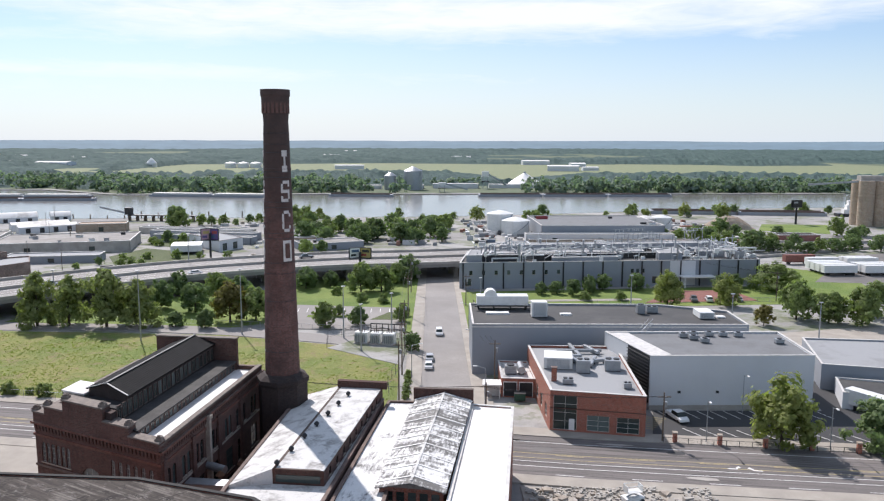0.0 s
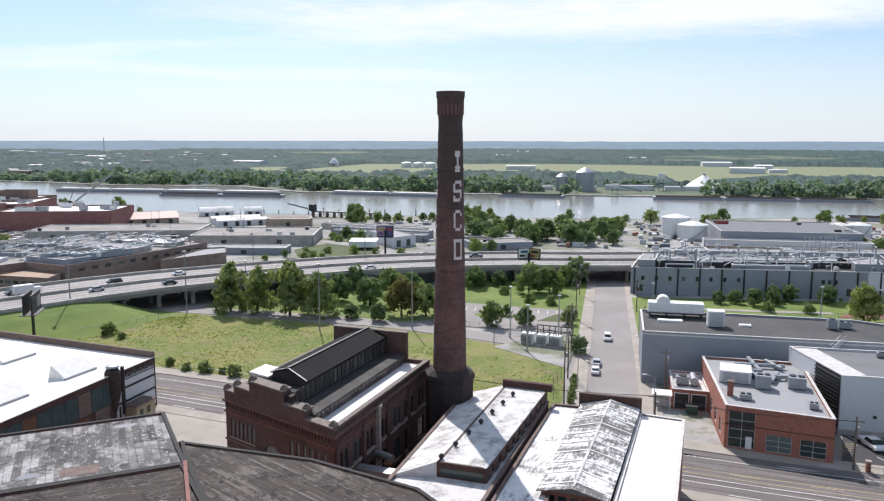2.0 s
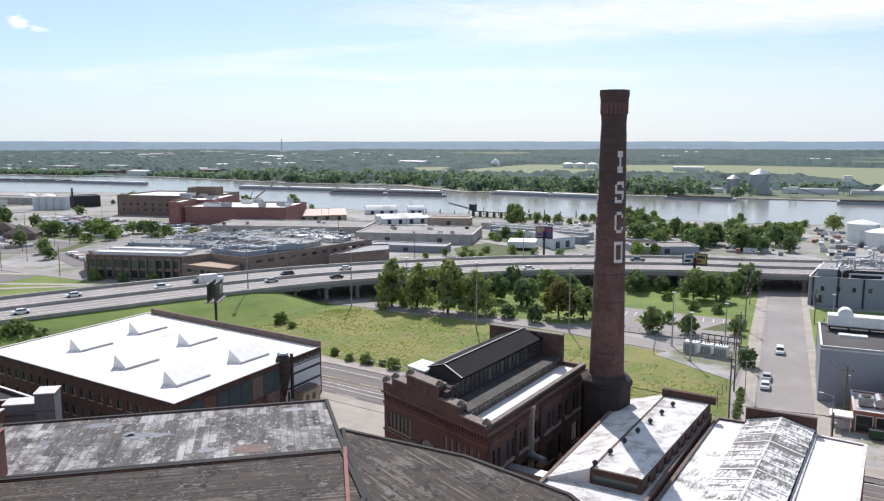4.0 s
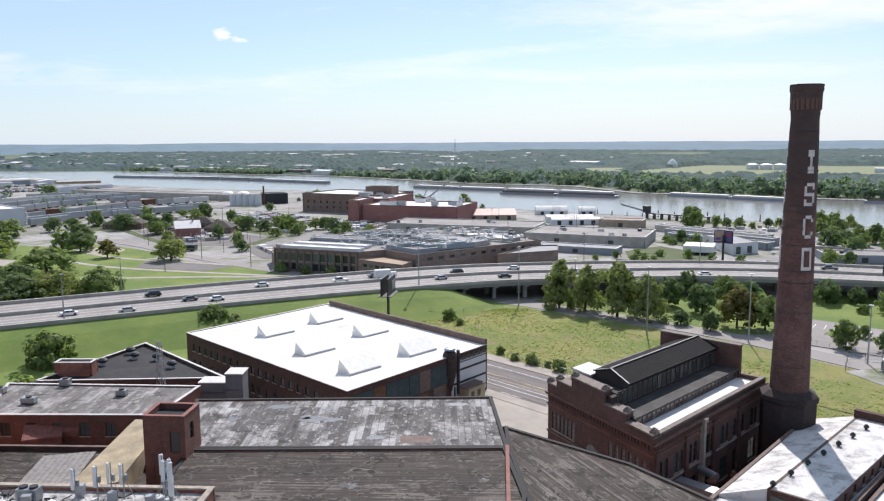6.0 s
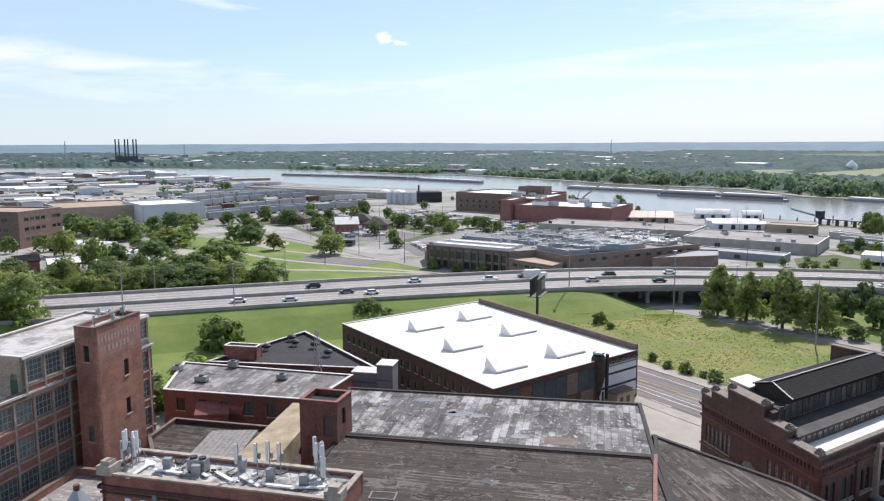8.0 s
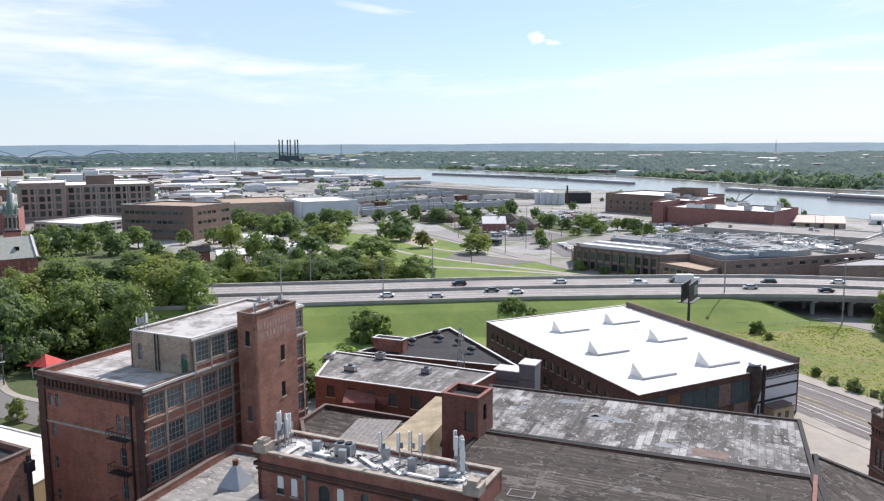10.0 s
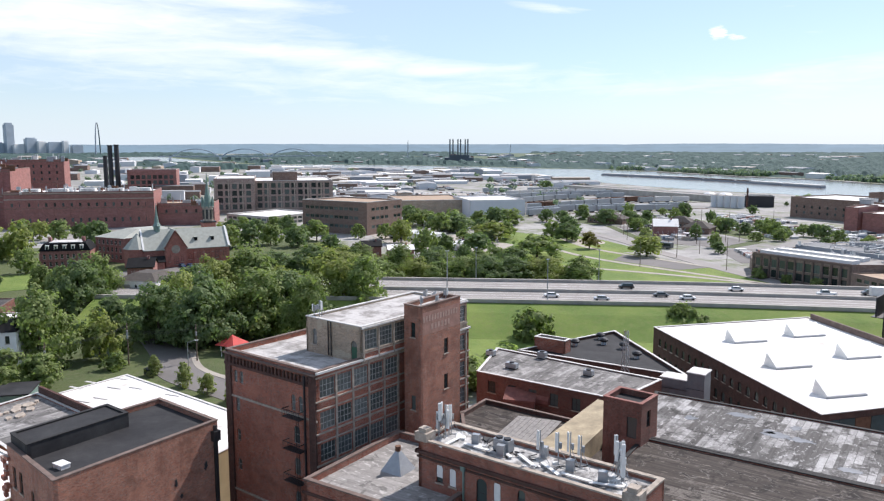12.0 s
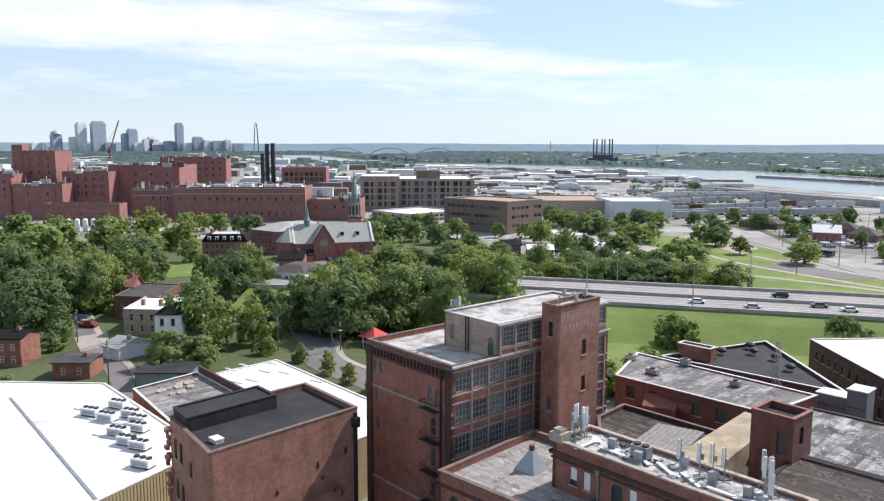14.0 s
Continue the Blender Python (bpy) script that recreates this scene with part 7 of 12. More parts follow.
# a tangle of pipes, cable bridges and small gear between the roof storeys
rng = random.Random(23)
bm_w, bm_g = B(), B()
for i in range(420):
    p = at(PL, rng.uniform(0.02, 0.98), rng.uniform(0.04, 0.97))
    bm = bm_w if rng.random() < 0.55 else bm_g
    z = 9.0 + rng.choice((0, 0, 1.8, 2.6))
    k = rng.random()
    a = radians(rng.choice((5, 5, 95, 50)))
    if k < 0.45:
        l, zz = rng.uniform(1.5, 8), z + rng.uniform(0.4, 2.6)
        beam(bm, (p.x, p.y, zz), (p.x + l * math.cos(a), p.y + l * math.sin(a), zz + rng.choice((0, 0, 0.8))), rng.uniform(0.12, 0.45))
        beam(bm, (p.x, p.y, z - 0.2), (p.x, p.y, zz), 0.14)
    elif k < 0.75:
        w = rng.uniform(0.5, 1.6)
        box(bm, p.x, p.x + w, p.y, p.y + w * 0.8, z - 0.3, z + rng.uniform(0.5, 1.8))
    else:
        tube(bm, p.x, p.y, z - 0.3, z + rng.uniform(1.5, 5.0), rng.uniform(0.1, 0.28), None, 6)
single("roof_pipework", bm_w, M["metal_white"], Matrix(), "tangle of pale pipes and ducts on the plant roof", "pipework", "", "stuff")
single("roof_pipework", bm_g, M["metal_grey"], Matrix(), "tangle of grey steel gear on the plant roof", "pipework", "", "stuff")
for u0, u1, v0, v1, h in ((0.24, 0.52, 0.2, 0.34, 1.9), (0.5, 0.86, 0.3, 0.42, 1.6), (0.05, 0.2, 0.12, 0.3, 2.2), (0.3, 0.7, 0.62, 0.76, 2.0)):
    building("roof_storey", "dark glazed roof storey with a pale edge on the grey plant", "roof house", [tuple(at(PL, u, v)) for u, v in ((u0, v0), (u1, v0), (u1, v1), (u0, v1))], 8.9, 9.3 + h, "metal_dark", "roof_midgrey", None, 0.12, coping="coping_pale")
# substation yard behind the plant: lattice frames
for i in range(22):
    u = 0.52 + 0.45 * rng.random()
    p = at(PL, u, rng.uniform(0.9, 1.25))
    g = thing("switchyard_frame", pose(p.x, p.y, 0 if rng.random() < 0.5 else 9, 0, 0, 5), "grey steel switchyard gantry with insulators", "gantry", "switchyard gantries")
    bm = B()
    hh = rng.uniform(6, 9)
    for x in (-2.2, 2.2):
        beam(bm, (x - 0.3, 0, 0), (x, 0, hh), 0.12)
        beam(bm, (x + 0.3, 0, 0), (x, 0, hh), 0.12)
    beam(bm, (-2.6, 0, hh), (2.6, 0, hh), 0.25)
    part("frame", bm, M["metal_grey"], g)
    bm = B()
    for x in (-1.6, 0, 1.6):
        tube(bm, x, 0, hh - 1.0, hh, 0.12, None, 6)
    part("insulator", bm, M["metal_white"], g)
# buildings and trailers to the far right
building("low_office", "low grey flat-roofed building beside the car park", "office building", [(80, 158), (110, 150), (118, 176), (86, 180)], 0, 5.6, "panel_grey", "roof_grey", None, 0.3, coping="coping_pale")
building("low_office", "low white building beside the car park", "office building", [(78.5, 146), (100, 138), (104, 149), (82, 156)], 0, 3.4, "panel_white", "roof_dark", None, 0.2, coping="coping_pale")

# substation by the street
for x, y, w in ((-22.5, 194.6, 3.4), (-18.4, 193.6, 2.6), (-15.2, 193.0, 3.0)):
    sy = thing("transformer", pose(x, y, 0.15, 0, 0, -12), "pale grey finned transformer in the substation", "transformer", "substation transformers")
    part("tank", boxes((0, w, 0, 2.4, 0.3, 2.9)), M["metal_white"], sy)
    for k in range(int(w / 0.5)):
        part("cooling_fin", boxes((0.1 + k * 0.5, 0.25 + k * 0.5, -0.5, 0.0, 0.5, 2.5)), M["metal_grey"], sy)
    part("plinth", boxes((-0.2, w + 0.2, -0.6, 2.6, 0, 0.3)), M["concrete"], sy)
    for k in (0.3, 0.5, 0.7):
        bm = B()
        tube(bm, w * k, 1.2, 2.9, 3.9, 0.14, 0.06, 8)
        part("bushing", bm, M["coping_dark"], sy)
slab("pavement", [(-29, 190), (-9.5, 175), (-8.6, 196), (-20, 202)], -0.4, 0.18, "ground")
pb = thing("pipe_rack", pose(-19, 202.5, 0, 0, 0, -10), "dark steel rack with coils behind the tanks", "rack")
bm = B()
for i in range(7):
    beam(bm, (i * 1.6, 0, 0), (i * 1.6, 0, 3.6), 0.2)
beam(bm, (0, 0, 3.5), (9.6, 0, 3.5), 0.25)
beam(bm, (0, 0, 2.2), (9.6, 0, 2.2), 0.2)
part("frame", bm, M["metal_dark"], pb)


def fence(line, h=2.2, gap=3.4, label="chain-link fence with steel posts", mat="metal_grey"):
    """Posts with rails and a sparse wire mesh between them."""
    f = thing("fence", pose(*line[0], 0), label, "fence")
    o = Vector(line[0])
    post = mesh_of("post", boxes((-0.04, 0.04, -0.04, 0.04, 0, h)), M[mat])
    rails = B()
    for a, b in zip(line, line[1:]):
        a, b = Vector(a) - o, Vector(b) - o
        n = max(1, int((b - a).length / gap))
        for i in range(n):
            p = a.lerp(b, i / n)
            part("post", post, None, f, "", pose(p.x, p.y, 0))
        for z in (0.1, h - 0.05):
            beam(rails, (*a, z), (*b, z), 0.05)
        net, n = B(), max(1, int((b - a).length / 0.8))
        grid = [[net.verts.new((*a.lerp(b, i / n), h * k / 3)) for k in range(4)] for i in range(n + 1)]
        for i in range(n):
            for k in range(3):
                net.faces.new((grid[i][k], grid[i + 1][k], grid[i + 1][k + 1], grid[i][k + 1]))
        bmesh.ops.wireframe(net, faces=net.faces[:], thickness=0.022, use_replace=True, use_boundary=True)
        part("wire_net", net, M[mat], f)
    part("rail", rails, M[mat], f)
    return f


fence([(-29, 190), (-30, 199), (-20, 205), (-8.8, 198), (-9.2, 176), (-11.5, 160), (-10.5, 150)], 2.4, 3.4, "dark chain-link fence round the substation", "metal_dark")
fence([(-96, 154), (-60, 147), (-12, 140)], 1.6)
fence([(-147.5, 170.6), (-141.2, 177), (-134.4, 184.6), (-129.9, 199.2), (-128, 207)], 1.8)
fence([(-118, 222), (-86, 218), (-60, 214), (-12, 206)], 1.5, 3)
fence([(10, 240), (70, 246), (128, 250)], 1.5, 4)
fence([(38.5, 128.4), (78, 122.4), (130, 114)], 1.2, 2.0, "low black railing along the pavement", "metal_dark")
gp = mesh_of("pillar_shaft", boxes((-0.35, 0.35, -0.35, 0.35, 0, 1.7)), M["brick_new"])
gc = mesh_of("pillar_cap", boxes((-0.42, 0.42, -0.42, 0.42, 1.7, 1.9)), M["stone"])
for i in range(7):
    x = 40.5 + i * 7.4
    g = thing("gate_pillar", pose(x, 129.0 - (x - 37) * 0.153, 0.2, 0, 0, -8), "red brick fence pillar with a stone cap", "pillar", "pillars along the car park")
    part("pillar_shaft", gp, None, g)
    part("pillar_cap", gc, None, g)
# car park markings
for i in range(13):
    single("bay_line", boxes((0, 0.14, 0, 4.6, 0, 0.006)), M["paint_white"], pose(43.5 + i * 2.55, 140.0, 0.162, 0, 0, 22), "white painted parking bay line", "road marking", "car park lines")
for i in range(10):
    single("bay_line", boxes((0, 0.14, 0, 4.4, 0, 0.006)), M["paint_white"], pose(46 + i * 3.2, 131.5 - i * 0.35, 0.162, 0, 0, 30), "white painted parking bay line", "road marking", "car park lines")
for i in range(7):
    single("hatch_line", boxes((0, 0.16, 0, 3.6, 0, 0.006)), M["paint_yellow"], pose(38.6 + i * 0.6, 134.5 + i * 0.9, 0.162, 0, 0, 70), "yellow painted hatching line", "road marking", "yellow hatching")
for i in range(8):
    single("bay_line", boxes((0, 0.14, 0, 4.6, 0, 0.006)), M["paint_yellow"], pose(76.5 + i * 1.1, 134 + i * 2.6, 0.162, 0, 0, -60), "yellow painted parking bay line", "road marking", "yellow bay lines")
# lines on the wide road


def road_line(off, mat, dash):
    """A painted line along the wide road; its dashes are parts of one line."""
    pts = [Vector(p) for p in BW[:-1]]
    root = thing("lane_line", pose(*pts[0], 0.142), "painted lane line on the wide road", "road marking", "lane lines")
    for a, b in zip(pts, pts[1:]):
        d = b - a
        nn = Vector((-d.y, d.x)).normalized() * off
        k = max(1, int(d.length / 11)) if dash else 1
        for i in range(k):
            p, q = a + d * (i / k) + nn - pts[0], a + d * ((i + (0.4 if dash else 1)) / k) + nn - pts[0]
            bm = B()
            beam(bm, (*p, 0), (*q, 0), 0.13, 0.012)
            part("dash", bm, M[mat], root)


for off, mat, dash in ((-5.5, "paint_white", False), (-0.6, "paint_yellow", False), (-0.2, "paint_yellow", True), (1.3, "paint_yellow", False), (2.7, "paint_white", False), (4.6, "paint_white", False), (7.4, "paint_white", True)):
    road_line(off, mat, dash)
for x, y, flip in ((46.7, 117.6, 1), (50.1, 116.9, -1)):  # turn arrows in the middle lane
    bm = B()
    beam(bm, (-0.9 * flip, 0, 0), (0.5 * flip, 0, 0), 0.3, 0.012)
    beam(bm, (0.4 * flip, 0, 0), (0.8 * flip, 0.6, 0), 0.3, 0.012)
    prism(bm, [(0.45 * flip - 0.1, 0.5), (1.25 * flip, 0.55), (0.95 * flip, 1.15)] if flip > 0 else [(0.95 * flip, 1.15), (1.25 * flip, 0.55), (0.45 * flip + 0.1, 0.5)], -0.006, 0.007)
    single("turn_arrow", bm, M["paint_white"], pose(x, y, 0.15, 0, 0, -9), "white painted turn arrow on the road", "road marking", "turn arrows")
rng = random.Random(31)
for i in range(30):
    p = Vector(BW[1]).lerp(Vector(BW[3]), rng.random())
    n = 8
    w, d = rng.uniform(0.8, 4.5), rng.uniform(0.4, 1.6)
    bm = B()
    prism(bm, [(w * math.cos(6.283 * k / n) * rng.uniform(0.6, 1), d * math.sin(6.283 * k / n) * rng.uniform(0.6, 1)) for k in range(n)], -0.02, 0.006)
    single("road_patch", bm, M[rng.choice(("concrete", "asphalt_new", "asphalt"))], pose(p.x, p.y + rng.uniform(-7, 7), 0.141, 0, 0, -8), "worn repair patch in the road surface", "road patch", "road patches")
# rubble lot at the near side
rng = random.Random(41)
slab("ground_rubble", [(12, 95), (60, 92), (60, 106), (12, 111)], -0.4, 0.18, "sidewalk")
for i in range(90):
    s = 0.18 + 0.6 * rng.random() ** 2
    bm = B()
    box(bm, -s, s, -s * rng.uniform(0.4, 0.9), s * rng.uniform(0.4, 0.9), -0.2, s * rng.uniform(0.5, 1.0))
    for v in bm.verts:
        v.co += Vector((rng.uniform(-0.3, 0.3), rng.uniform(-0.3, 0.3), rng.uniform(-0.2, 0.2))) * s
    single("rubble_block", bm, M[rng.choice(("concrete", "stone", "concrete", "sidewalk"))], pose(rng.uniform(13, 38), rng.uniform(103, 109.5), 0.25, 0, 0, rng.uniform(0, 180)), "broken chunk of pale concrete rubble", "rubble", "rubble on the near lot")
bm = B()
for i in range(1500):
    s, x, y = rng.uniform(0.06, 0.24), rng.uniform(12.5, 40), rng.uniform(101, 110.4)
    if noise.noise((x * 0.25, y * 0.3, 0)) < -0.15:
        continue
    vs = box(bm, x - s, x + s, y - s * 0.8, y + s * 0.8, 0.1, 0.2 + s * rng.uniform(0.6, 1.8))
    for v in vs:
        v.co += Vector((rng.uniform(-0.4, 0.4), rng.uniform(-0.4, 0.4), rng.uniform(-0.2, 0.2))) * s
single("rubble", bm, M["concrete"], Matrix(), "fine pale broken rubble spread over the lot", "rubble", "", "stuff")
lf = thing("aerial_lift", pose(26.4, 104.6, 0.2, 0, 0, 15), "white wheeled work platform standing in rubble", "work platform")
part("chassis", boxes((0, 3.0, 0, 1.6, 0.4, 1.0)), M["metal_white"], lf)
part("platform", boxes((0.3, 2.7, 0.1, 1.5, 1.7, 1.8), (0.3, 2.7, 0.1, 0.16, 2.7, 2.78), (0.3, 2.7, 1.44, 1.5, 2.7, 2.78), (0.3, 0.36, 0.1, 1.5, 1.8, 2.78), (2.64, 2.7, 0.1, 1.5, 1.8, 2.78)), M["metal_white"], lf)
bm = B()
beam(bm, (0.5, 0.8, 1.0), (2.5, 0.8, 1.7), 0.14)
beam(bm, (2.5, 0.8, 1.0), (0.5, 0.8, 1.7), 0.14)
part("scissor_arm", bm, M["metal_grey"], lf)
for x in (0.4, 2.6):
    for y in (0.0, 1.6):
        bm = B()
        tube(bm, 0, 0, -0.12, 0.12, 0.4, None, 10, pose(x, y, 0.4, 90, 0, 0))
        part("wheel", bm, M["rubber"], lf)

# ---- trees ----


def tree_parts(root, h, r, leaf, seed, lobes=9, cards=2100, card=0.62, cone=False, trunk_h=0.22):
    """A tapered trunk with limbs and a crown of many small leaf sprays gathered in uneven lobes."""
    rnd = random.Random(seed)
    bm = B()
    tr = 0.022 * h + 0.08
    prev = Vector((0, 0, -0.1))
    for i in range(4):
        nxt = Vector((rnd.uniform(-0.15, 0.15) * i, rnd.uniform(-0.15, 0.15) * i, h * 0.17 * (i + 1)))
        q = (nxt - prev).to_track_quat("Z", "Y").to_matrix().to_4x4()
        tube(bm, 0, 0, 0, (nxt - prev).length, tr * (1 - 0.2 * i), tr * (0.8 - 0.2 * i), 7, Matrix.Translation(prev) @ q)
        prev = nxt
    centres = []
    for i in range(lobes):
        a = 2.4 * i + rnd.uniform(-0.4, 0.4)
        t = i / max(1, lobes - 1)
        zz = h * (trunk_h + 0.16 + (0.70 - trunk_h) * t)
        rr = r * (0.62 * math.sin(math.pi * min(1, 0.28 + 0.72 * t)) + 0.06) * rnd.uniform(0.75, 1.15)
        if cone:
            rr = r * (0.6 * (1 - t) ** 0.8 + 0.03) * rnd.uniform(0.85, 1.1)
        centres.append((Vector((rr * math.cos(a), rr * math.sin(a), zz)), r * rnd.uniform(0.46, 0.7) * (1 - (0.42 if cone else 0.25) * t)))
    centres.append((Vector((0, 0, h * 0.62)), r * 0.8))
    for c, rr in centres[:6]:
        s = Vector((0, 0, h * rnd.uniform(0.2, 0.45)))
        q = (c - s).to_track_quat("Z", "Y").to_matrix().to_4x4()
        tube(bm, 0, 0, 0, (c - s).length, tr * 0.4, tr * 0.12, 5, Matrix.Translation(s) @ q)
    part("trunk", bm, M["bark"], root)
    clumps = []
    for c, rr in centres:
        for i in range(8):
            d = Vector((rnd.gauss(0, 1), rnd.gauss(0, 1), rnd.gauss(0.25, 0.8))).normalized()
            clumps.append((c + d * rr * rnd.uniform(0.45, 1.05), rr * rnd.uniform(0.25, 0.55), d))
    verts, faces = [], []
    weights = [x[1] ** 1.7 for x in clumps]
    for i in range(cards):
        c, rr, out = rnd.choices(clumps, weights)[0]
        d = (Vector((rnd.gauss(0, 1), rnd.gauss(0, 1), rnd.gauss(0, 0.8))) + out * 0.5).normalized()
        p = c + d * rr * (rnd.random() ** 0.45) * rnd.uniform(0.75, 1.3)
        low = h * max(trunk_h, 0.02)
        if p.z < low:
            p.z = low + rnd.random() * 0.8
        n = (d * 1.2 + out * 0.6 + Vector((rnd.uniform(-0.5, 0.5), rnd.uniform(-0.5, 0.5), rnd.uniform(-0.1, 0.8)))).normalized()
        t = n.orthogonal().normalized()
        t.rotate(Matrix.Rotation(rnd.uniform(0, 6.28), 3, n))
        b = n.cross(t)
        s = card * rnd.uniform(0.45, 1.25)
        k = len(verts)
        for x, y in ((-0.55, -0.1), (0.05, -0.42), (0.55, 0.05), (-0.05, 0.42)):
            verts.append(p + t * x * s + b * y * s + n * rnd.uniform(-0.12, 0.12) * s)
        faces.append((k, k + 1, k + 2, k + 3))
    me = bpy.data.meshes.new("crown")
    me.from_pydata([tuple(v) for v in verts], [], faces)
    me.materials.append(M[leaf])
    part("crown", me, None, root)


PROTO = {}


def plant_tree(kind, x, y, r, label, group, squash=1.0):
    """Put a copy of one of the model trees at x, y, scaled to a crown radius r and its height by squash."""
    rnd = random.Random(int(x * 31 + y * 17))
    variant = rnd.randrange(3)
    far = math.hypot(x, y) > 320
    base = {"mid": (9.5, 4.6, "leaf_mid"), "light": (9.5, 4.8, "leaf_light"), "dark": (9.0, 4.4, "leaf_dark"), "tall": (11.5, 4.2, "leaf_tall"), "bush": (3.4, 2.6, "leaf_mid"), "brown": (10.5, 4.2, "leaf_brown")}[kind]
    m = pose(x, y, 0, 0, 0, rnd.uniform(0, 360))
    k = r / base[1]
    broad = r > 6.3 and not far
    low_ = squash * min(1.0, 7.3 / r)  # the broadest crowns stand no taller than the rest
    key = (kind, variant, far, broad)
    if key not in PROTO:
        t = thing("tree" if kind != "bush" else "shrub", m @ Matrix.Diagonal((1, 1, 1, 1)), label, "tree" if kind != "bush" else "shrub", group)
        seed = {"mid": 1, "light": 11, "dark": 21, "brown": 31, "bush": 51, "tall": 71}[kind] + variant
        lobes, cards, size, low = {"bush": (8, 1800, 0.54, 0.03), "tall": (19, 5600, 0.58, 0.08)}.get(kind, (13, 4700, 0.7, 0.08))
        tree_parts(t, base[0], base[1], base[2], seed + (5 if broad else 0), lobes + (5 if broad else 0), cards // 4 if far else (7400 if broad else cards), size * 1.5 if far else (0.47 if broad else size), kind == "tall", -0.05 if broad else (-0.02 if kind == "tall" else low))
        PROTO[key] = t
        t.scale = (1, 1, 1)
        t.matrix_basis = m @ Matrix.Diagonal((k, k, k * low_ * rnd.uniform(0.92, 1.1), 1))
        return t
    src = PROTO[key]
    keep = src.matrix_basis.copy()
    src.matrix_basis = Matrix()
    c = copy_thing(src, m @ Matrix.Diagonal((k, k, k * low_ * rnd.uniform(0.9, 1.12), 1)))
    src.matrix_basis = keep
    return tagged(c, label, "", group)


M["leaf_brown"] = leaves("browning leaves", (0.17, 0.15, 0.05), (0.27, 0.23, 0.09), 0.5)
ROW = [(-114, 213, 5.4, "tall"), (-105, 213, 5.2, "tall"), (-94, 212, 5.9, "tall"), (-85, 213, 5.6, "tall"), (-87, 235, 4.1, "dark"), (-75, 231, 4.3, "dark"), (-61, 218, 5.0, "brown"), (-54, 220, 5.0, "mid"), (-88, 255, 4.0, "dark"), (-74, 250, 4.2, "mid"), (-67, 252, 3.8, "dark")]
for x, y, r, k in ROW:
    plant_tree(k, x, y, r, "tall full-crowned street tree beside the park road", "trees along the park road")
for x, y, r, k in ((-75, 212.5, 2.3, "dark"), (-66, 210.5, 2.6, "dark"), (-32.6, 211.6, 3.2, "mid"), (-23.6, 214.5, 2.6, "dark"), (-30.8, 225.7, 1.7, "mid"), (-12, 219, 2.2, "mid"), (-11.5, 226, 1.9, "mid"), (-48, 269, 4.0, "dark"), (-40, 274, 2.9, "dark"), (-28, 263, 4.9, "mid"), (-21, 264, 4.7, "mid"), (-16, 280, 3.7, "mid"), (-13, 284, 4.4, "dark"), (-36, 259, 2.0, "bush"), (-26, 247, 2.0, "bush"), (-19, 245, 2.0, "bush")):
    plant_tree(k, x, y, r, "round green tree on the park lawn", "trees in the park")
for x, y, r, k in ((71.8, 241.6, 4.9, "light"), (90.7, 241.8, 4.4, "light"), (104.6, 223.5, 5.0, "mid"), (112, 219, 4.5, "mid"), (120, 216, 5.4, "mid"), (91.7, 215.3, 2.5, "brown"), (34, 259.8, 2.2, "dark"), (39.2, 261, 2.2, "dark"), (44.6, 258.7, 2.5, "dark"), (51.5, 267, 2.6, "dark"), (50.5, 261, 2.3, "dark"), (56.6, 268, 2.8, "dark"), (68.3, 267, 2.9, "dark"), (97.9, 268, 2.6, "dark"), (103, 268, 2.7, "dark"), (47, 249.8, 1.9, "bush"), (58.8, 249.9, 1.9, "bush"), (130, 226, 5.0, "mid")):
    plant_tree(k, x, y, r, "leafy tree in front of the grey plant", "trees by the plant")
plant_tree("mid", 117.8, 268.1, 8.4, "broad low green tree at the plant's end", "trees by the plant", 0.66)
plant_tree("light", 58.6, 127.4, 5.6, "light green tree at the car park's edge", "trees by the car park")
plant_tree("dark", 75, 125.6, 4.6, "dark green tree at the car park's edge", "trees by the car park")
plant_tree("dark", -7.2, 188, 2.2, "small dark tree on the street corner", "street trees")
for i in range(6):
    plant_tree("bush", -7.4, 151 + i * 3.2, 0.9, "thin yellowing shrub along the pavement", "street shrubs")
WOOD_1 = [(-392, -149, 9.2), (-314, -112, 11.5), (-302, -73, 11.0), (-290, -64, 5.0), (-401, -90, 9.0), (-269, -38, 5.6), (-262, -26, 7.0), (-238, -82, 8.4), (-205, -76, 9.2), (-254, -76, 9.0), (-264, -66, 8.4), (-196, -33, 8.4), (-247.7, -30, 8.0), (-221, -19, 4.8), (-215.6, -2, 7.2), (-210.8, 7.5, 7.8), (-241, -70, 7.6), (-226, 2.4, 6.7), (-271.7, -104, 8.2), (-196, -20, 4.5), (-340, -120, 9.5), (-360, -100, 9.0), (-330, -140, 9.0), (-290, -118, 8.8), (-228, -104, 8.0), (-310, -130, 9.0), (-375, -125, 8.6), (-205, -92, 6.4), (-246, -108, 8.4), (-380, -70, 6.5), (-287, -46, 4.2), (-279, -30, 5.0)]
WOOD_2 = [(-208, -7, 7.4), (-228, 0, 8.1), (-239, 9, 9.2), (-243, 20, 9.9), (-208, 18, 9.0), (-201, 4, 8.2), (-214, 27, 9.4), (-232, 42, 9.6), (-222, 50, 8.1), (-198, 30, 6.6), (-304, 34, 8.4), (-302, 47, 9.4), (-296, 57, 10.0), (-262, 58, 8.8), (-258, 64, 8.1), (-272, 12, 8.5), (-285, 22, 8.5), (-262, 30, 8.0)]
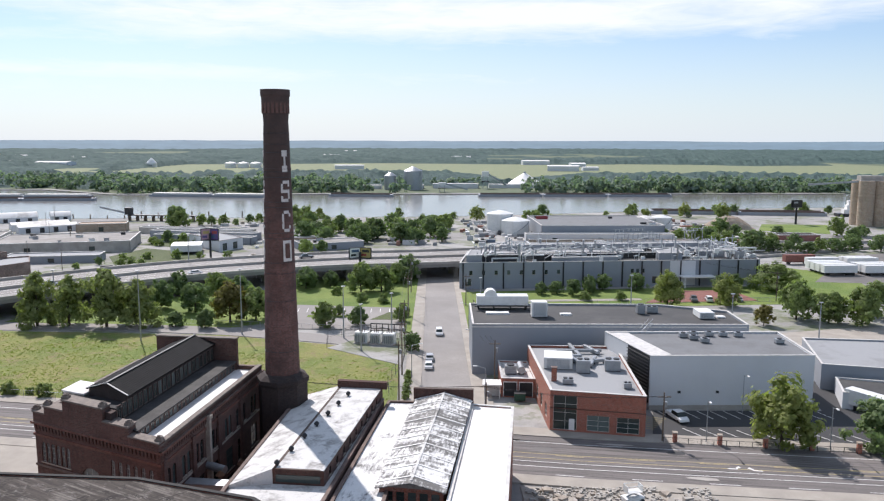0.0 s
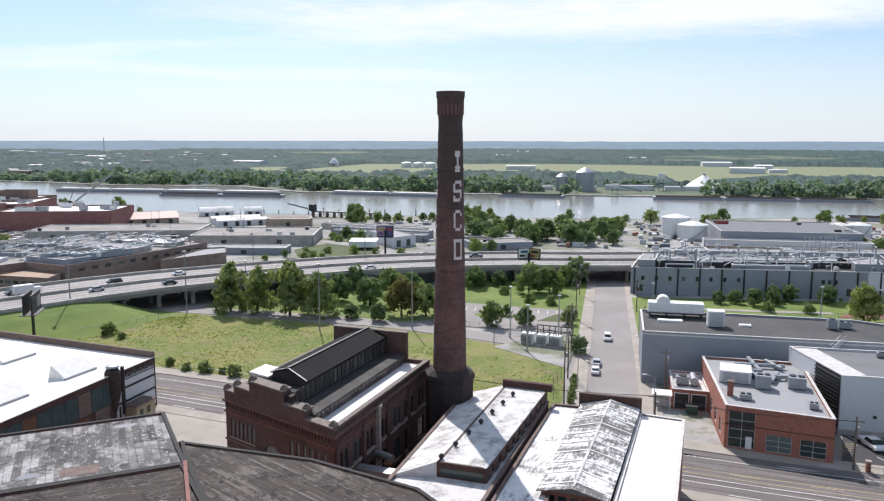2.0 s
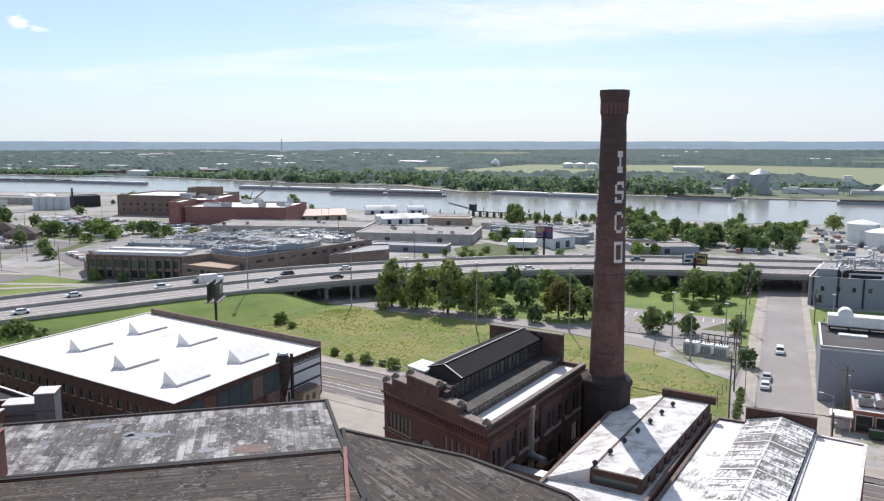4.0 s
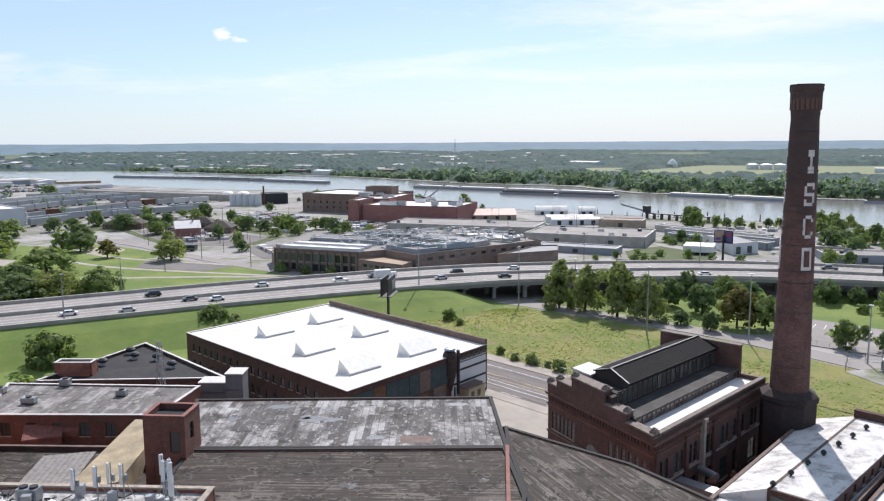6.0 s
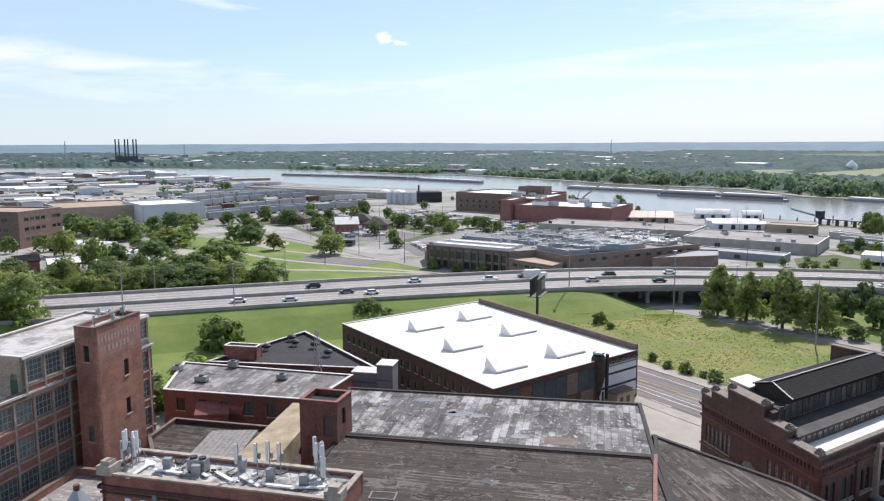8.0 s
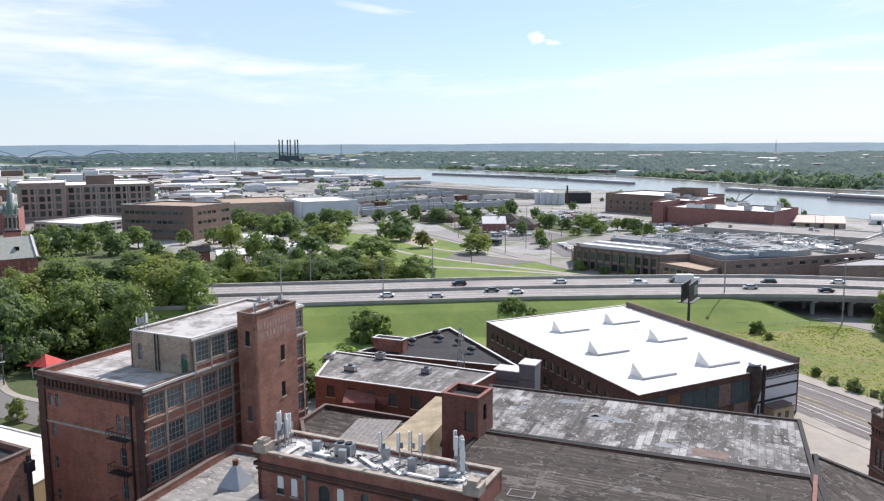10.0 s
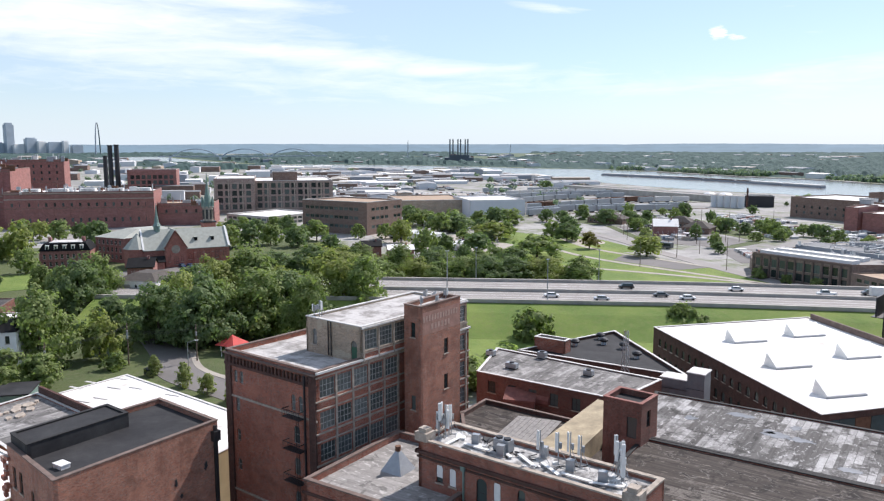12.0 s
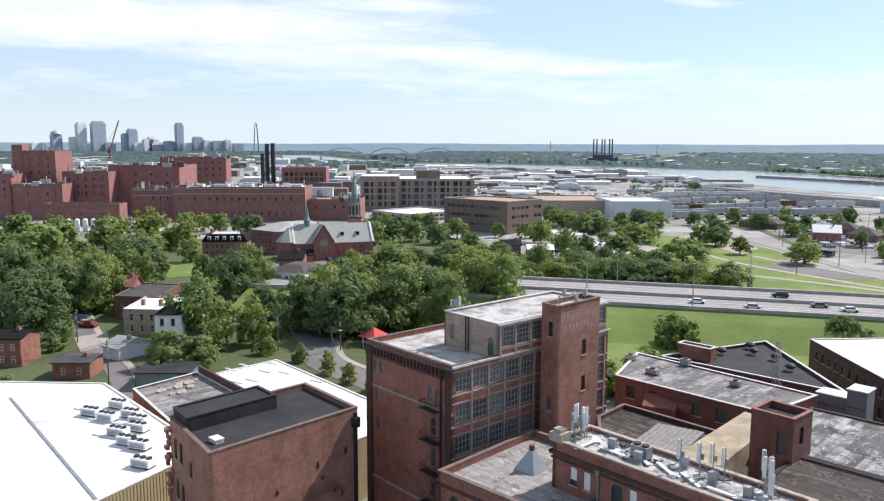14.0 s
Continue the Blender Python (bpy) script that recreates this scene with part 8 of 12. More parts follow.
WOOD_3 = [(-267, 80, 7.5), (-263, 88, 6.8), (-262, 97, 7.9), (-256, 104, 7.5), (-259, 115, 8.1), (-256, 127, 8.6), (-250, 138, 7.6), (-461, 142, 9.2), (-429, 143, 8.6), (-435, 155, 9.4), (-380, 157, 10.4), (-452, 197, 9.4), (-316, 152, 10.4), (-364, 192, 7.2), (-434, 257, 7.4), (-303, 201, 8.0), (-283, 95, 8.0), (-281, 110, 8.0), (-276, 122, 8.0), (-330, 128, 7.0)]
for n, wood in enumerate((WOOD_1, WOOD_2, WOOD_3)):
    for i, (x, y, r) in enumerate(wood):
        plant_tree(("mid", "dark", "light", "mid", "dark")[(i * 3 + n) % 5], x, y, r, "broad full-crowned tree in the dense grove", "trees of the grove", 0.68 if n == 2 or n == 1 and x < -250 else 1.1)
rng = random.Random(66)
for i in range(26):
    x, y = rng.uniform(-216, -160), rng.uniform(-80, -4)
    if abs((y + 60) - (x + 190) * -0.24) < 5 and x < -184 or abs(math.hypot(x + 168, (y + 20) * 0.35) - 8) < 4:
        continue
    if abs((y + 49.5) - (x + 180) * 0.5) < 6 or (-214 < x < -186 and -57 < y < -33) or y > -14:
        continue
    plant_tree("bush", x, y, rng.uniform(1.0, 2.6), "small thicket in a back yard", "yard thickets")
for x, y, r, k in ((-178, -7.2, 1.8, "tall"), (-167.5, -1.0, 1.9, "tall"), (-160.5, 3.5, 1.9, "tall"), (-154, 8.5, 1.9, "tall")):
    plant_tree(k, x, y, r, "small neat tree on the grass verge", "trees on the verge")
for x, y, r in ((-180, 86, 5.2), (-176, 129, 4.4), (-184, 90, 3.6), (-172, 133, 3.4), (-142, 62, 5.5), (-146, 54, 5.0), (-150, 66, 4.5), (-162, 148, 3.0)):
    plant_tree("bush", x, y, r, "rounded dark green shrub on the grass bank", "shrubs on the bank")
for x, y, r in ((-81, 152.5, 1.8), (-89, 153.5, 1.7), (-132, 179, 2.0), (-126, 176, 1.2), (-140, 182, 1.4), (-94, 154, 1.3), (-100, 157, 1.2), (-85, 154, 1.0), (-76, 151, 1.0)):
    plant_tree("bush", x, y, r, "wild shrub at the meadow's edge", "shrubs of the meadow")
rng = random.Random(77)
for i in range(60):
    t = rng.random()
    x, y = -560 + 620 * t, 506 + rng.uniform(-34, -2) + 22 * t
    if -330 < x < -110 and rng.random() < 0.86 or noise.noise((x * 0.03, 0, 5)) < -0.12:
        continue
    plant_tree(rng.choice(("mid", "dark", "mid", "bush", "light")), x, y, 1.8 + 3.4 * rng.random() ** 2, "leafy tree on the near river bank", "trees on the river bank")
for i in range(44):
    x, y = rng.uniform(-72, 4), rng.uniform(388, 470)
    plant_tree(rng.choice(("mid", "dark", "dark")), x, y, rng.uniform(3.2, 5.2), "dense riverside woodland tree", "riverside wood")
for i in range(46):
    x = rng.uniform(30, 330)
    if noise.noise((x * 0.035, 2, 5)) < -0.2:
        continue
    plant_tree(rng.choice(("mid", "dark", "bush", "light")), x, 513 + x * 0.22 + rng.uniform(-26, 8), 1.7 + 3.2 * rng.random() ** 1.6, "leafy tree on the near river bank", "trees on the river bank")
for x, y, r in ((137.7, 417, 4.4), (138.5, 400, 4.8), (131, 396, 4.2), (124, 402, 3.6), (118, 408, 3.4), (146, 418, 3.6), (154, 426, 5.2), (160, 420, 4.0), (147, 363.5, 6.4), (152, 372, 5.6), (157, 363, 4.0), (161.4, 357, 3.2), (167, 358, 3.0), (171, 357, 3.2), (178, 361, 3.4), (185.5, 364, 3.6), (191, 366, 3.2), (198, 368, 3.4), (208.7, 364.4, 4.6), (219.5, 427.7, 5.4), (214, 400, 4.4), (205, 384, 4.0), (186, 427, 3.6), (176, 384, 3.8), (168, 392, 3.4), (228, 418, 4.2), (143, 385, 4.0), (135, 380, 3.4)):
    plant_tree(rng.choice(("mid", "dark", "dark")), x, y, r, "leafy tree among the yards by the river", "trees among the yards", 0.85)
for x, y, r, k in ((-159.9, 465, 6.2, "dark"), (-163, 467, 4.4, "mid"), (-148, 474.4, 3.6, "mid"), (-142, 474, 3.0, "dark"), (-134.5, 474.6, 3.4, "mid"), (-128, 478, 2.4, "bush"), (-121.9, 489, 2.8, "dark"), (-115.6, 489, 2.8, "mid"), (-105, 482, 3.4, "mid"), (-94.5, 473, 4.4, "dark"), (-87.5, 462, 4.8, "mid"), (-80, 468, 4.2, "dark"), (-76, 440, 3.6, "mid"), (-71, 423, 3.8, "dark"), (-140, 380, 2.4, "bush"), (-141.5, 396, 3.0, "dark"), (-133, 380, 2.4, "bush"), (-146, 388, 2.6, "bush"), (-134.8, 321, 2.0, "bush"), (-130.6, 321.4, 2.2, "bush"), (-126.4, 321, 1.9, "bush"), (-144, 321, 1.8, "dark"), (-149, 311, 1.6, "bush"),
                   (-401, 257, 4.4, "dark"), (-471, 260, 5.2, "mid"), (-454, 330, 5.0, "dark"), (-458, 288, 4.6, "mid"), (-430, 284, 4.0, "dark"), (-384, 203, 5.4, "dark"), (-350, 262, 3.6, "dark"), (-318, 250, 3.4, "mid"), (-300, 238, 3.0, "dark"), (-440, 312, 4.2, "mid"), (-420, 326, 3.6, "dark"), (-372, 300, 4.0, "dark"), (-345, 312, 4.2, "mid"), (-322, 322, 4.4, "dark"), (-336, 330, 3.8, "dark"), (-308, 318, 3.8, "mid"), (-298, 300, 3.0, "dark"), (-286, 312, 3.2, "mid")):
    plant_tree(k, x, y, r, "tree in the verges between the yards", "verge trees")
for x, y, r, k in ((-474, 149, 5.5, "dark"), (-455, 160, 6.5, "mid"), (-383, 141, 4.2, "mid"), (-376, 152, 4.5, "dark"), (-394, 159, 4.5, "mid"), (-393, 210, 4.6, "dark"), (-334.6, 189, 4.6, "brown"), (-289, 122, 6, "mid"), (-300, 99, 6, "dark"), (-287, 79, 7, "mid"), (-282, 90, 7, "dark"), (-312, 68, 7, "mid"), (-318, 52, 7, "light"), (-449.4, 282, 5, "dark"), (-394.9, 253.8, 4.5, "mid"), (-327.2, 216, 5.2, "tall"), (-458, 333, 3.6, "dark"), (-378.5, 300.6, 6.2, "mid"), (-360.9, 303.5, 5.0, "dark"), (-375, 332.8, 4.6, "mid"), (-465, 397, 4, "dark"), (-329, 299.3, 4.2, "mid"), (-341, 326.4, 4.4, "mid"), (-383.2, 202, 4.6, "dark"), (-779, 383, 7, "dark"), (-468, 258.7, 4.4, "dark"), (-464.9, 241.3, 4.4, "dark"), (-155.8, 457.5, 5.2, "mid"), (-352, 312, 4, "mid"), (-346, 318, 4, "mid"), (-336, 308, 4, "dark"), (-366, 318, 4.5, "mid"), (-390, 318, 4, "dark"), (-400, 300, 3.5, "dark"), (-333, 288, 3.5, "mid"), (-440, 262, 3.4, "dark"), (-412, 270, 3.4, "dark"), (-250, 222, 2.2, "bush"), (-238, 208, 2.6, "bush"), (-226, 210, 2.0, "bush"), (-214, 213, 2.4, "bush"), (-300, 330, 3.2, "mid"), (-120, 395, 3.2, "mid"), (-130, 338, 2.2, "bush"), (-118, 340, 2.4, "bush"), (-140, 336, 1.8, "bush"), (-108, 342, 2.0, "bush"), (-96, 342, 2.2, "bush"), (-128, 380, 2.8, "mid"), (-122, 384, 2.4, "mid"), (-62, 350, 3.2, "mid"), (-56, 358, 3.0, "dark"), (-66, 366, 2.6, "mid"), (-480, 330, 3.5, "mid"), (-500, 210, 4.0, "dark")):
    plant_tree(k, x, y, r, "scattered tree between the yards", "scattered trees", 0.72 if x < -270 else 1.0)
for i in range(40):
    a, d = rng.uniform(62, 112), rng.uniform(330, 520)
    x, y = -d * math.sin(radians(a)), d * math.cos(radians(a))
    if -560 < x < -440 and -240 < y < 120:
        continue
    if -370 < x < -300 and -60 < y < 40:
        continue
    plant_tree(rng.choice(("mid", "dark", "light")), x, y, rng.uniform(3.5, 6.5), "tree among houses beyond the grove", "trees beyond the grove")

for x, y, r, k in ((-456, -81, 6.0, "mid"), (-461, -74, 5.4, "light"), (-450, -63, 6.0, "mid"), (-454, -53, 5.2, "dark"), (-458, -45, 4.6, "mid"), (-409, -77, 5.0, "dark"), (-383, -78, 5.0, "mid"), (-453, 25, 5.0, "dark"), (-461, 33, 5.4, "mid"), (-440, 38, 6.0, "dark"), (-455, 50, 5.0, "mid"), (-442, 56, 5.6, "dark"), (-409, 67, 6.4, "mid"), (-396, 31, 6.6, "dark"), (-400, 42, 6.0, "mid"), (-388, 54, 6.8, "dark"), (-474, 139, 6.0, "dark"), (-421, 151, 6.0, "dark"), (-445, 184, 6.6, "dark")):
    plant_tree(k, x, y, r, "full green tree by the brick blocks on the hill", "trees on the hill", 0.85)
for x, y, r in ((-178, -37, 4.6), (-175, -30, 4.4), (-171, -36, 3.4)):
    plant_tree("mid", x, y, r, "leafy tree hiding the white house", "yard trees", 0.9)

# rough tufts over the meadow
rng = random.Random(90)
verts, faces = [], []
for i in range(15000):
    u, v = rng.random(), rng.random()
    p = at([(-97, 154), (-10, 138.5), (-11, 176), (-121, 206)] if i % 4 else [(-140, 173), (-97, 154), (-121, 206), (-128, 201)], u, v)
    if noise.noise((p.x * 0.06, p.y * 0.06, 0)) + rng.uniform(-0.4, 0.4) < -0.1:
        continue
    h, w, a = rng.uniform(0.1, 0.32), rng.uniform(0.14, 0.4), rng.uniform(0, 3.14)
    k = len(verts)
    dx, dy = math.cos(a) * w, math.sin(a) * w
    verts += [(p.x - dx, p.y - dy, 0.08), (p.x + dx, p.y + dy, 0.08), (p.x + dx * 0.6 + rng.uniform(-0.2, 0.2), p.y + dy * 0.6, h), (p.x - dx * 0.7, p.y - dy * 0.7 + rng.uniform(-0.2, 0.2), h * rng.uniform(0.6, 1))]
    faces.append((k, k + 1, k + 2, k + 3))
me = bpy.data.meshes.new("meadow_grass")
me.from_pydata(verts, [], faces)
me.materials.append(leaves("dry grass tufts", (0.2, 0.24, 0.065), (0.31, 0.3, 0.115), 0.6))
single("meadow_grass", me, None, Matrix(), "rough tufted meadow grass turning yellow", "grass", "", "stuff")

# far woods: a rolling canopy broken by fields, beyond the river and to the horizon
rng = random.Random(17)
verts, faces = [], []


def far_height(x, y, d):
    f = noise.noise((x * 0.0012, y * 0.0016, 1.0)) + 0.4 * noise.noise((x * 0.005, y * 0.006, 4.0))
    edge = (f + 0.3) * 5
    if x > -560:  # open fields behind the wooded bank
        edge = min(edge, (abs(d - 1470 - 60 * noise.noise((x * 0.003, 0, 9))) - 300) / 40)
    if (y < 1000 and wet(x, y, 45)) or (y < 520 and x > -1650):
        return -0.6
    if y < 1050 and wet(x, y, 85):
        return 2.5 + 3 * noise.noise((x * 0.05, y * 0.05, 3))
    if edge < 0:
        return -0.6
    return min(1.0, edge) * (9 + 5 * noise.noise((x * 0.03, y * 0.03, 2)) + 5 * noise.noise((x * 0.11, y * 0.11, 7)))


NA, NR = 700, 90
for j in range(NR):
    d = 880 * (4650 / 880) ** (j / (NR - 1))
    for i in range(NA):
        a = radians(-36 + 152 * i / (NA - 1))
        jit = 1 + 0.006 * noise.noise((i * 0.7, j * 0.9, 0))
        x, y = -math.sin(a) * d * jit, math.cos(a) * d * jit
        verts.append((x, y, far_height(x, y, d) if d > 900 else -0.6))
for j in range(NR - 1):
    for i in range(NA - 1):
        k = j * NA + i
        if max(verts[k][2], verts[k + 1][2], verts[k + NA][2], verts[k + NA + 1][2]) <= -0.5:
            continue
        x, y, _ = verts[k]
        faces.append((k, k + NA, k + NA + 1, k + 1))
me = bpy.data.meshes.new("far_woods")
me.from_pydata(verts, [], faces)
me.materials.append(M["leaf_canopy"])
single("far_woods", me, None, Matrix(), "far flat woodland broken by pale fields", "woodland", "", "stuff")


def blob_wood(name, label, spots, mat):
    """Many small lumpy crowns joined into one far wood."""
    vs, fs = [], []
    for x, y, r, h in spots:
        lobes = []
        for q in range(5):
            rr = r * rng.uniform(0.34, 0.6)
            lobes.append((x + rng.uniform(-0.55, 0.55) * r, y + rng.uniform(-0.55, 0.55) * r, max(rr * 0.7, h * rng.uniform(0.3, 0.95) - rr), rr))
        for q in range(64):
            ox, oy, oz, rr = lobes[q % 5]
            d = Vector((rng.gauss(0, 1), rng.gauss(0, 1), rng.gauss(0.3, 0.8))).normalized()
            p = Vector((ox, oy, oz)) + d * rr * rng.uniform(0.7, 1.1)
            n = (d + Vector((rng.uniform(-0.5, 0.5), rng.uniform(-0.5, 0.5), rng.uniform(0, 0.7)))).normalized()
            t = n.orthogonal().normalized()
            b = n.cross(t)
            s = r * rng.uniform(0.14, 0.3)
            k = len(vs)
            for u, w in ((-1.0, -0.3), (0.2, -0.9), (1.0, 0.2), (-0.1, 0.9)):
                w_ = p + t * u * s + b * w * s
                vs.append((w_.x, w_.y, max(0.0, w_.z)))
            fs.append((k, k + 1, k + 2, k + 3))
    me = bpy.data.meshes.new(name)
    me.from_pydata(vs, [], fs)
    me.materials.append(M[mat])
    return single(name, me, None, Matrix(), label, "woodland", "", "stuff")


def shore_y(x):
    for a, b in zip(RIV_F, RIV_F[1:]):
        if a[0] <= x <= b[0]:
            return a[1] + (b[1] - a[1]) * (x - a[0]) / (b[0] - a[0])
    return 800


spots = []
for i in range(1250):
    x = rng.uniform(-1420, 640)
    if -75 < x < 110 and rng.random() < 0.9:
        continue
    if x < -640 and noise.noise((x * 0.008, 0, 1)) < -0.05:
        continue
    deep = 110 if x < -75 else 60
    spots.append((x, shore_y(x) + 14 + rng.random() ** 1.3 * deep, rng.uniform(5, 9), rng.uniform(11, 20) if x > -700 else rng.uniform(6, 11)))
for i in range(160):
    x = rng.uniform(-500, 500)
    spots.append((x, 905 + rng.uniform(0, 50), rng.uniform(5, 8), rng.uniform(7, 11)))
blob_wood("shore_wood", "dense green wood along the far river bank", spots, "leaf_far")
spots = []
for i in range(750):
    a, d = rng.uniform(60, 116), 540 * (2400 / 540) ** rng.random()
    x, y = -d * math.sin(radians(a)), d * math.cos(radians(a))
    if wet(x, y, 30) or y > 480 or (-600 < x < -440 and -240 < y < 120):
        continue
    if a < 82 and rng.random() < 0.75:
        continue
    spots.append((x, y, rng.uniform(3, 6.5), rng.uniform(5, 10)))
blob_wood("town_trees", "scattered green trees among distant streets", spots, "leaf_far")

# ---- the town beyond ----


def front_block(name, label, category, a, b, depth, h, wall, roof, rows=None, parapet=0.4, coping="coping_pale", group=""):
    """A flat-roofed block whose front runs from a to b, seen with its depth behind."""
    d = (Vector(b) - Vector(a)).normalized()
    n = Vector((-d.y, d.x)) * depth
    pts = [tuple(a), tuple(b), tuple(Vector(b) + n), tuple(Vector(a) + n)]
    rows = {k: [r[:6] + (False,) for r in v] for k, v in (rows or {}).items()}
    return building(name, label, category, pts, 0, h, wall, roof, rows, parapet, 0.4, coping, 0.3, (), "metal_dark", group, None)


# the red brick brewery on the hill
BREW = [(-572, -216, -568, -188, 45, 25), (-572, -217, -571, -210, 49, 10), (-548, -229, -546, -209, 30, 30), (-545, -208, -541, -176, 23.5, 16), (-562, -182, -558, -151, 31, 22), (-504, -176, -497, -129, 13.5, 12), (-575, -156, -568, -106, 35, 40), (-536, -131, -532, -103, 20.5, 15), (-523, -102, -513, -17, 22.3, 35), (-680, -142, -674, -88, 39, 20), (-520, -15, -515, 19, 13.8, 30)]
for i, (x0, y0, x1, y1, h, d) in enumerate(BREW):
    L = math.hypot(x1 - x0, y1 - y0)
    rows = {}
    if i in (8, 7):
        rows[0] = [(even(2, L - 2, int(L / 5), 1.3), 4, 1.3, 2.4, 2, 2, True), (even(2, L - 2, int(L / 5), 1.3), 13.5, 1.3, 2.2, 2, 2, True)]
    elif i in (0, 2, 4, 9, 10):
        rows[0] = [(even(2, L - 2, max(2, int(L / 6)), 1.3), h - 6 - 5 * q, 1.3, 2.2, 2, 2, False) for q in range(3 if h > 28 else 1)]
    elif i in (3, 5, 6):
        rows[0] = [(even(3, L - 3, max(2, int(L / 12)), 1.6), h - 7 - 6 * q, 1.6, 1.6, 2, 2, False) for q in range(2 if h > 16 else 1)]
    b = front_block("brewery_block", "massive red brick brewery building block", "industrial building", (x0, y0), (x1, y1), d, h, "brick_far", "roof_white" if i == 8 else "roof_tan", rows, 0.8, "coping_dark", "brewery blocks on the hill")
    m, length = edge_frame((0, 0), (x1 - x0, y1 - y0))
    if i in (8, 7):
        part("belt_course", boxes((0, length, -0.5, 0.05, h - 4.6, h - 4.0), (0, length, -0.6, 0.05, h - 1.0, h - 0.5)), M["stone"], b, "pale stone belt course", m)
    part("cornice", boxes((-0.2, length + 0.2, -0.45, 0.05, h - 1.6, h - 1.2), (-0.2, length + 0.2, -0.3, 0.05, h * 0.55, h * 0.55 + 0.4)), M["brick_brown"], b, "darker brick ledge", m)
    for k in range(int(length / 9) + 1):
        part("buttress", boxes((k * 9, k * 9 + 0.9, -0.35, 0.02, 0, h - 1.2)), M["brick_far"], b, "", m)
for k in range(5):
    p = Vector((-515, -100)).lerp(Vector((-508, -20)), 0.1 + 0.2 * k)
    rooftop_unit(pose(p.x - 12, p.y, 21.6, 0, 0, 84), 9, 5, 2.4, "long white monitor roof on the brewery", "metal_white", 0, "brewery roof monitors")
for dx, h in ((3.4, 49.5), (9.2, 50)):
    s = thing("steel_chimney", pose(-800, -67 + dx, 0), "slim black steel chimney behind the brewery", "chimney", "black chimneys")
    bm = B()
    tube(bm, 0, 0, 0, h, 2.3, 2.1, 16)
    part("shaft", bm, M["metal_dark"], s)
    bm = B()
    tube(bm, 0, 0, h, h + 0.8, 2.45, 2.45, 16)
    part("rim", bm, M["metal_dark"], s)
s = thing("steel_chimney", pose(-770, -65.6, 0), "shorter black steel chimney behind the brewery", "chimney")
bm = B()
tube(bm, 0, 0, 0, 40, 2.1, 1.9, 16)
part("shaft", bm, M["metal_dark"], s)
bm = B()
tube(bm, 0, 0, 40, 40.8, 2.25, 2.25, 16)
part("rim", bm, M["metal_dark"], s)
# pipes, tanks and sheds on the brewery roofs
rng = random.Random(55)
bm_w, bm_g, bm_r = B(), B(), B()
for x0, y0, x1, y1, h, d in BREW[:1] + BREW[2:5] + BREW[6:11]:
    n = int(math.hypot(x1 - x0, y1 - y0) / 2.2)
    for k in range(n):
        p = Vector((x0, y0)).lerp(Vector((x1, y1)), rng.random()) + Vector((-1, 0)) * rng.uniform(1, d * 0.8)
        bm = rng.choice((bm_w, bm_g, bm_g, bm_r))
        if rng.random() < 0.5:
            box(bm, p.x, p.x + rng.uniform(1, 4), p.y, p.y + rng.uniform(1, 6), h - 1.2, h + rng.uniform(0.4, 3.0))
        else:
            tube(bm, p.x, p.y, h - 1.2, h + rng.uniform(1, 5), rng.uniform(0.2, 0.6), None, 6)
for bm, mt, lab in ((bm_w, "metal_white", "white"), (bm_g, "metal_grey", "grey"), (bm_r, "metal_rust", "rusty")):
    single("roof_gear", bm, M[mt], Matrix(), lab + " pipes and boxes on the brewery roofs", "pipework", "", "stuff")
# pale tank row in front of the brewery
for i in range(12):
    t = thing("white_tank", pose(-470 + i * 0.6, -150 + i * 4.6, 0), "slim white fermentation tank in a row", "tank", "white tanks")
    bm = B()
    tube(bm, 0, 0, 0, 6.5, 1.5, None, 12)
    part("shell", bm, M["metal_white"], t)
    bm = B()
    lathe(bm, [(1.5, 6.5), (1.0, 7.2), (0.1, 7.5)], 12)
    part("dome", bm, M["metal_white"], t)

# brown brick offices and halls
BROWN = [(-591, 22, -588, 51, 26, 60), (-598, 51, -592, 110, 23.6, 70), (-524, 27, -492, 50, 5.8, 46), (-513, 193, -509, 234, 11.4, 50), (-539, 149, -534, 200, 10.5, 60), (-790, -49, -786, -5, 27, 30)]
for i, (x0, y0, x1, y1, h, d) in enumerate(BROWN):
    L = math.hypot(x1 - x0, y1 - y0)
    rows = {}
    if i in (0, 1, 5):
        rows[0] = [(even(2, L - 2, int(L / 5), 3.4), 3.4 + 5.0 * k, 3.4, 3.6, 3, 2, False) for k in range(4)]
    elif i == 2:
        rows[0] = [(even(1, L - 1, 8, 3.8), 0.5 + 2.6 * k, 3.8, 1.5, 1, 1, False) for k in range(2)]
        rows[1] = [(even(1, d - 1, 9, 3.8), 0.5 + 2.6 * k, 3.8, 1.5, 1, 1, False) for k in range(2)]
    wall = {2: "concrete", 3: "panel_white", 4: "brick_tan", 5: "brick_far"}.get(i, "brick_dusk")
    blk = front_block("office_block", {3: "wide pale grey warehouse with a white roof", 4: "long tan warehouse with a pale roof", 2: "open concrete parking garage with a pale deck"}.get(i, "large brown brick office block with rows of windows"), "office building", (x0, y0), (x1, y1), d, h, wall, "roof_tan" if i == 4 else "roof_white", rows, 0.6)
    if i < 2:
        m, length = edge_frame((0, 0), (x1 - x0, y1 - y0))
        for z in (2.6, 22.2):
            part("belt_course", boxes((0, length, -0.35, 0.02, z, z + 0.5)), M["stone"], blk, "pale stone belt course", m)
        for k in range(int(length / 10) + 1):
            part("pilaster", boxes((k * 10 - 0.1, k * 10 + 0.9, -0.3, 0.02, 0, h - 1)), M["stone"], blk, "pale stone pier", m)
OFC = [(-461, 67.5), (-424, 98), (-443, 123.5), (-477, 95)]
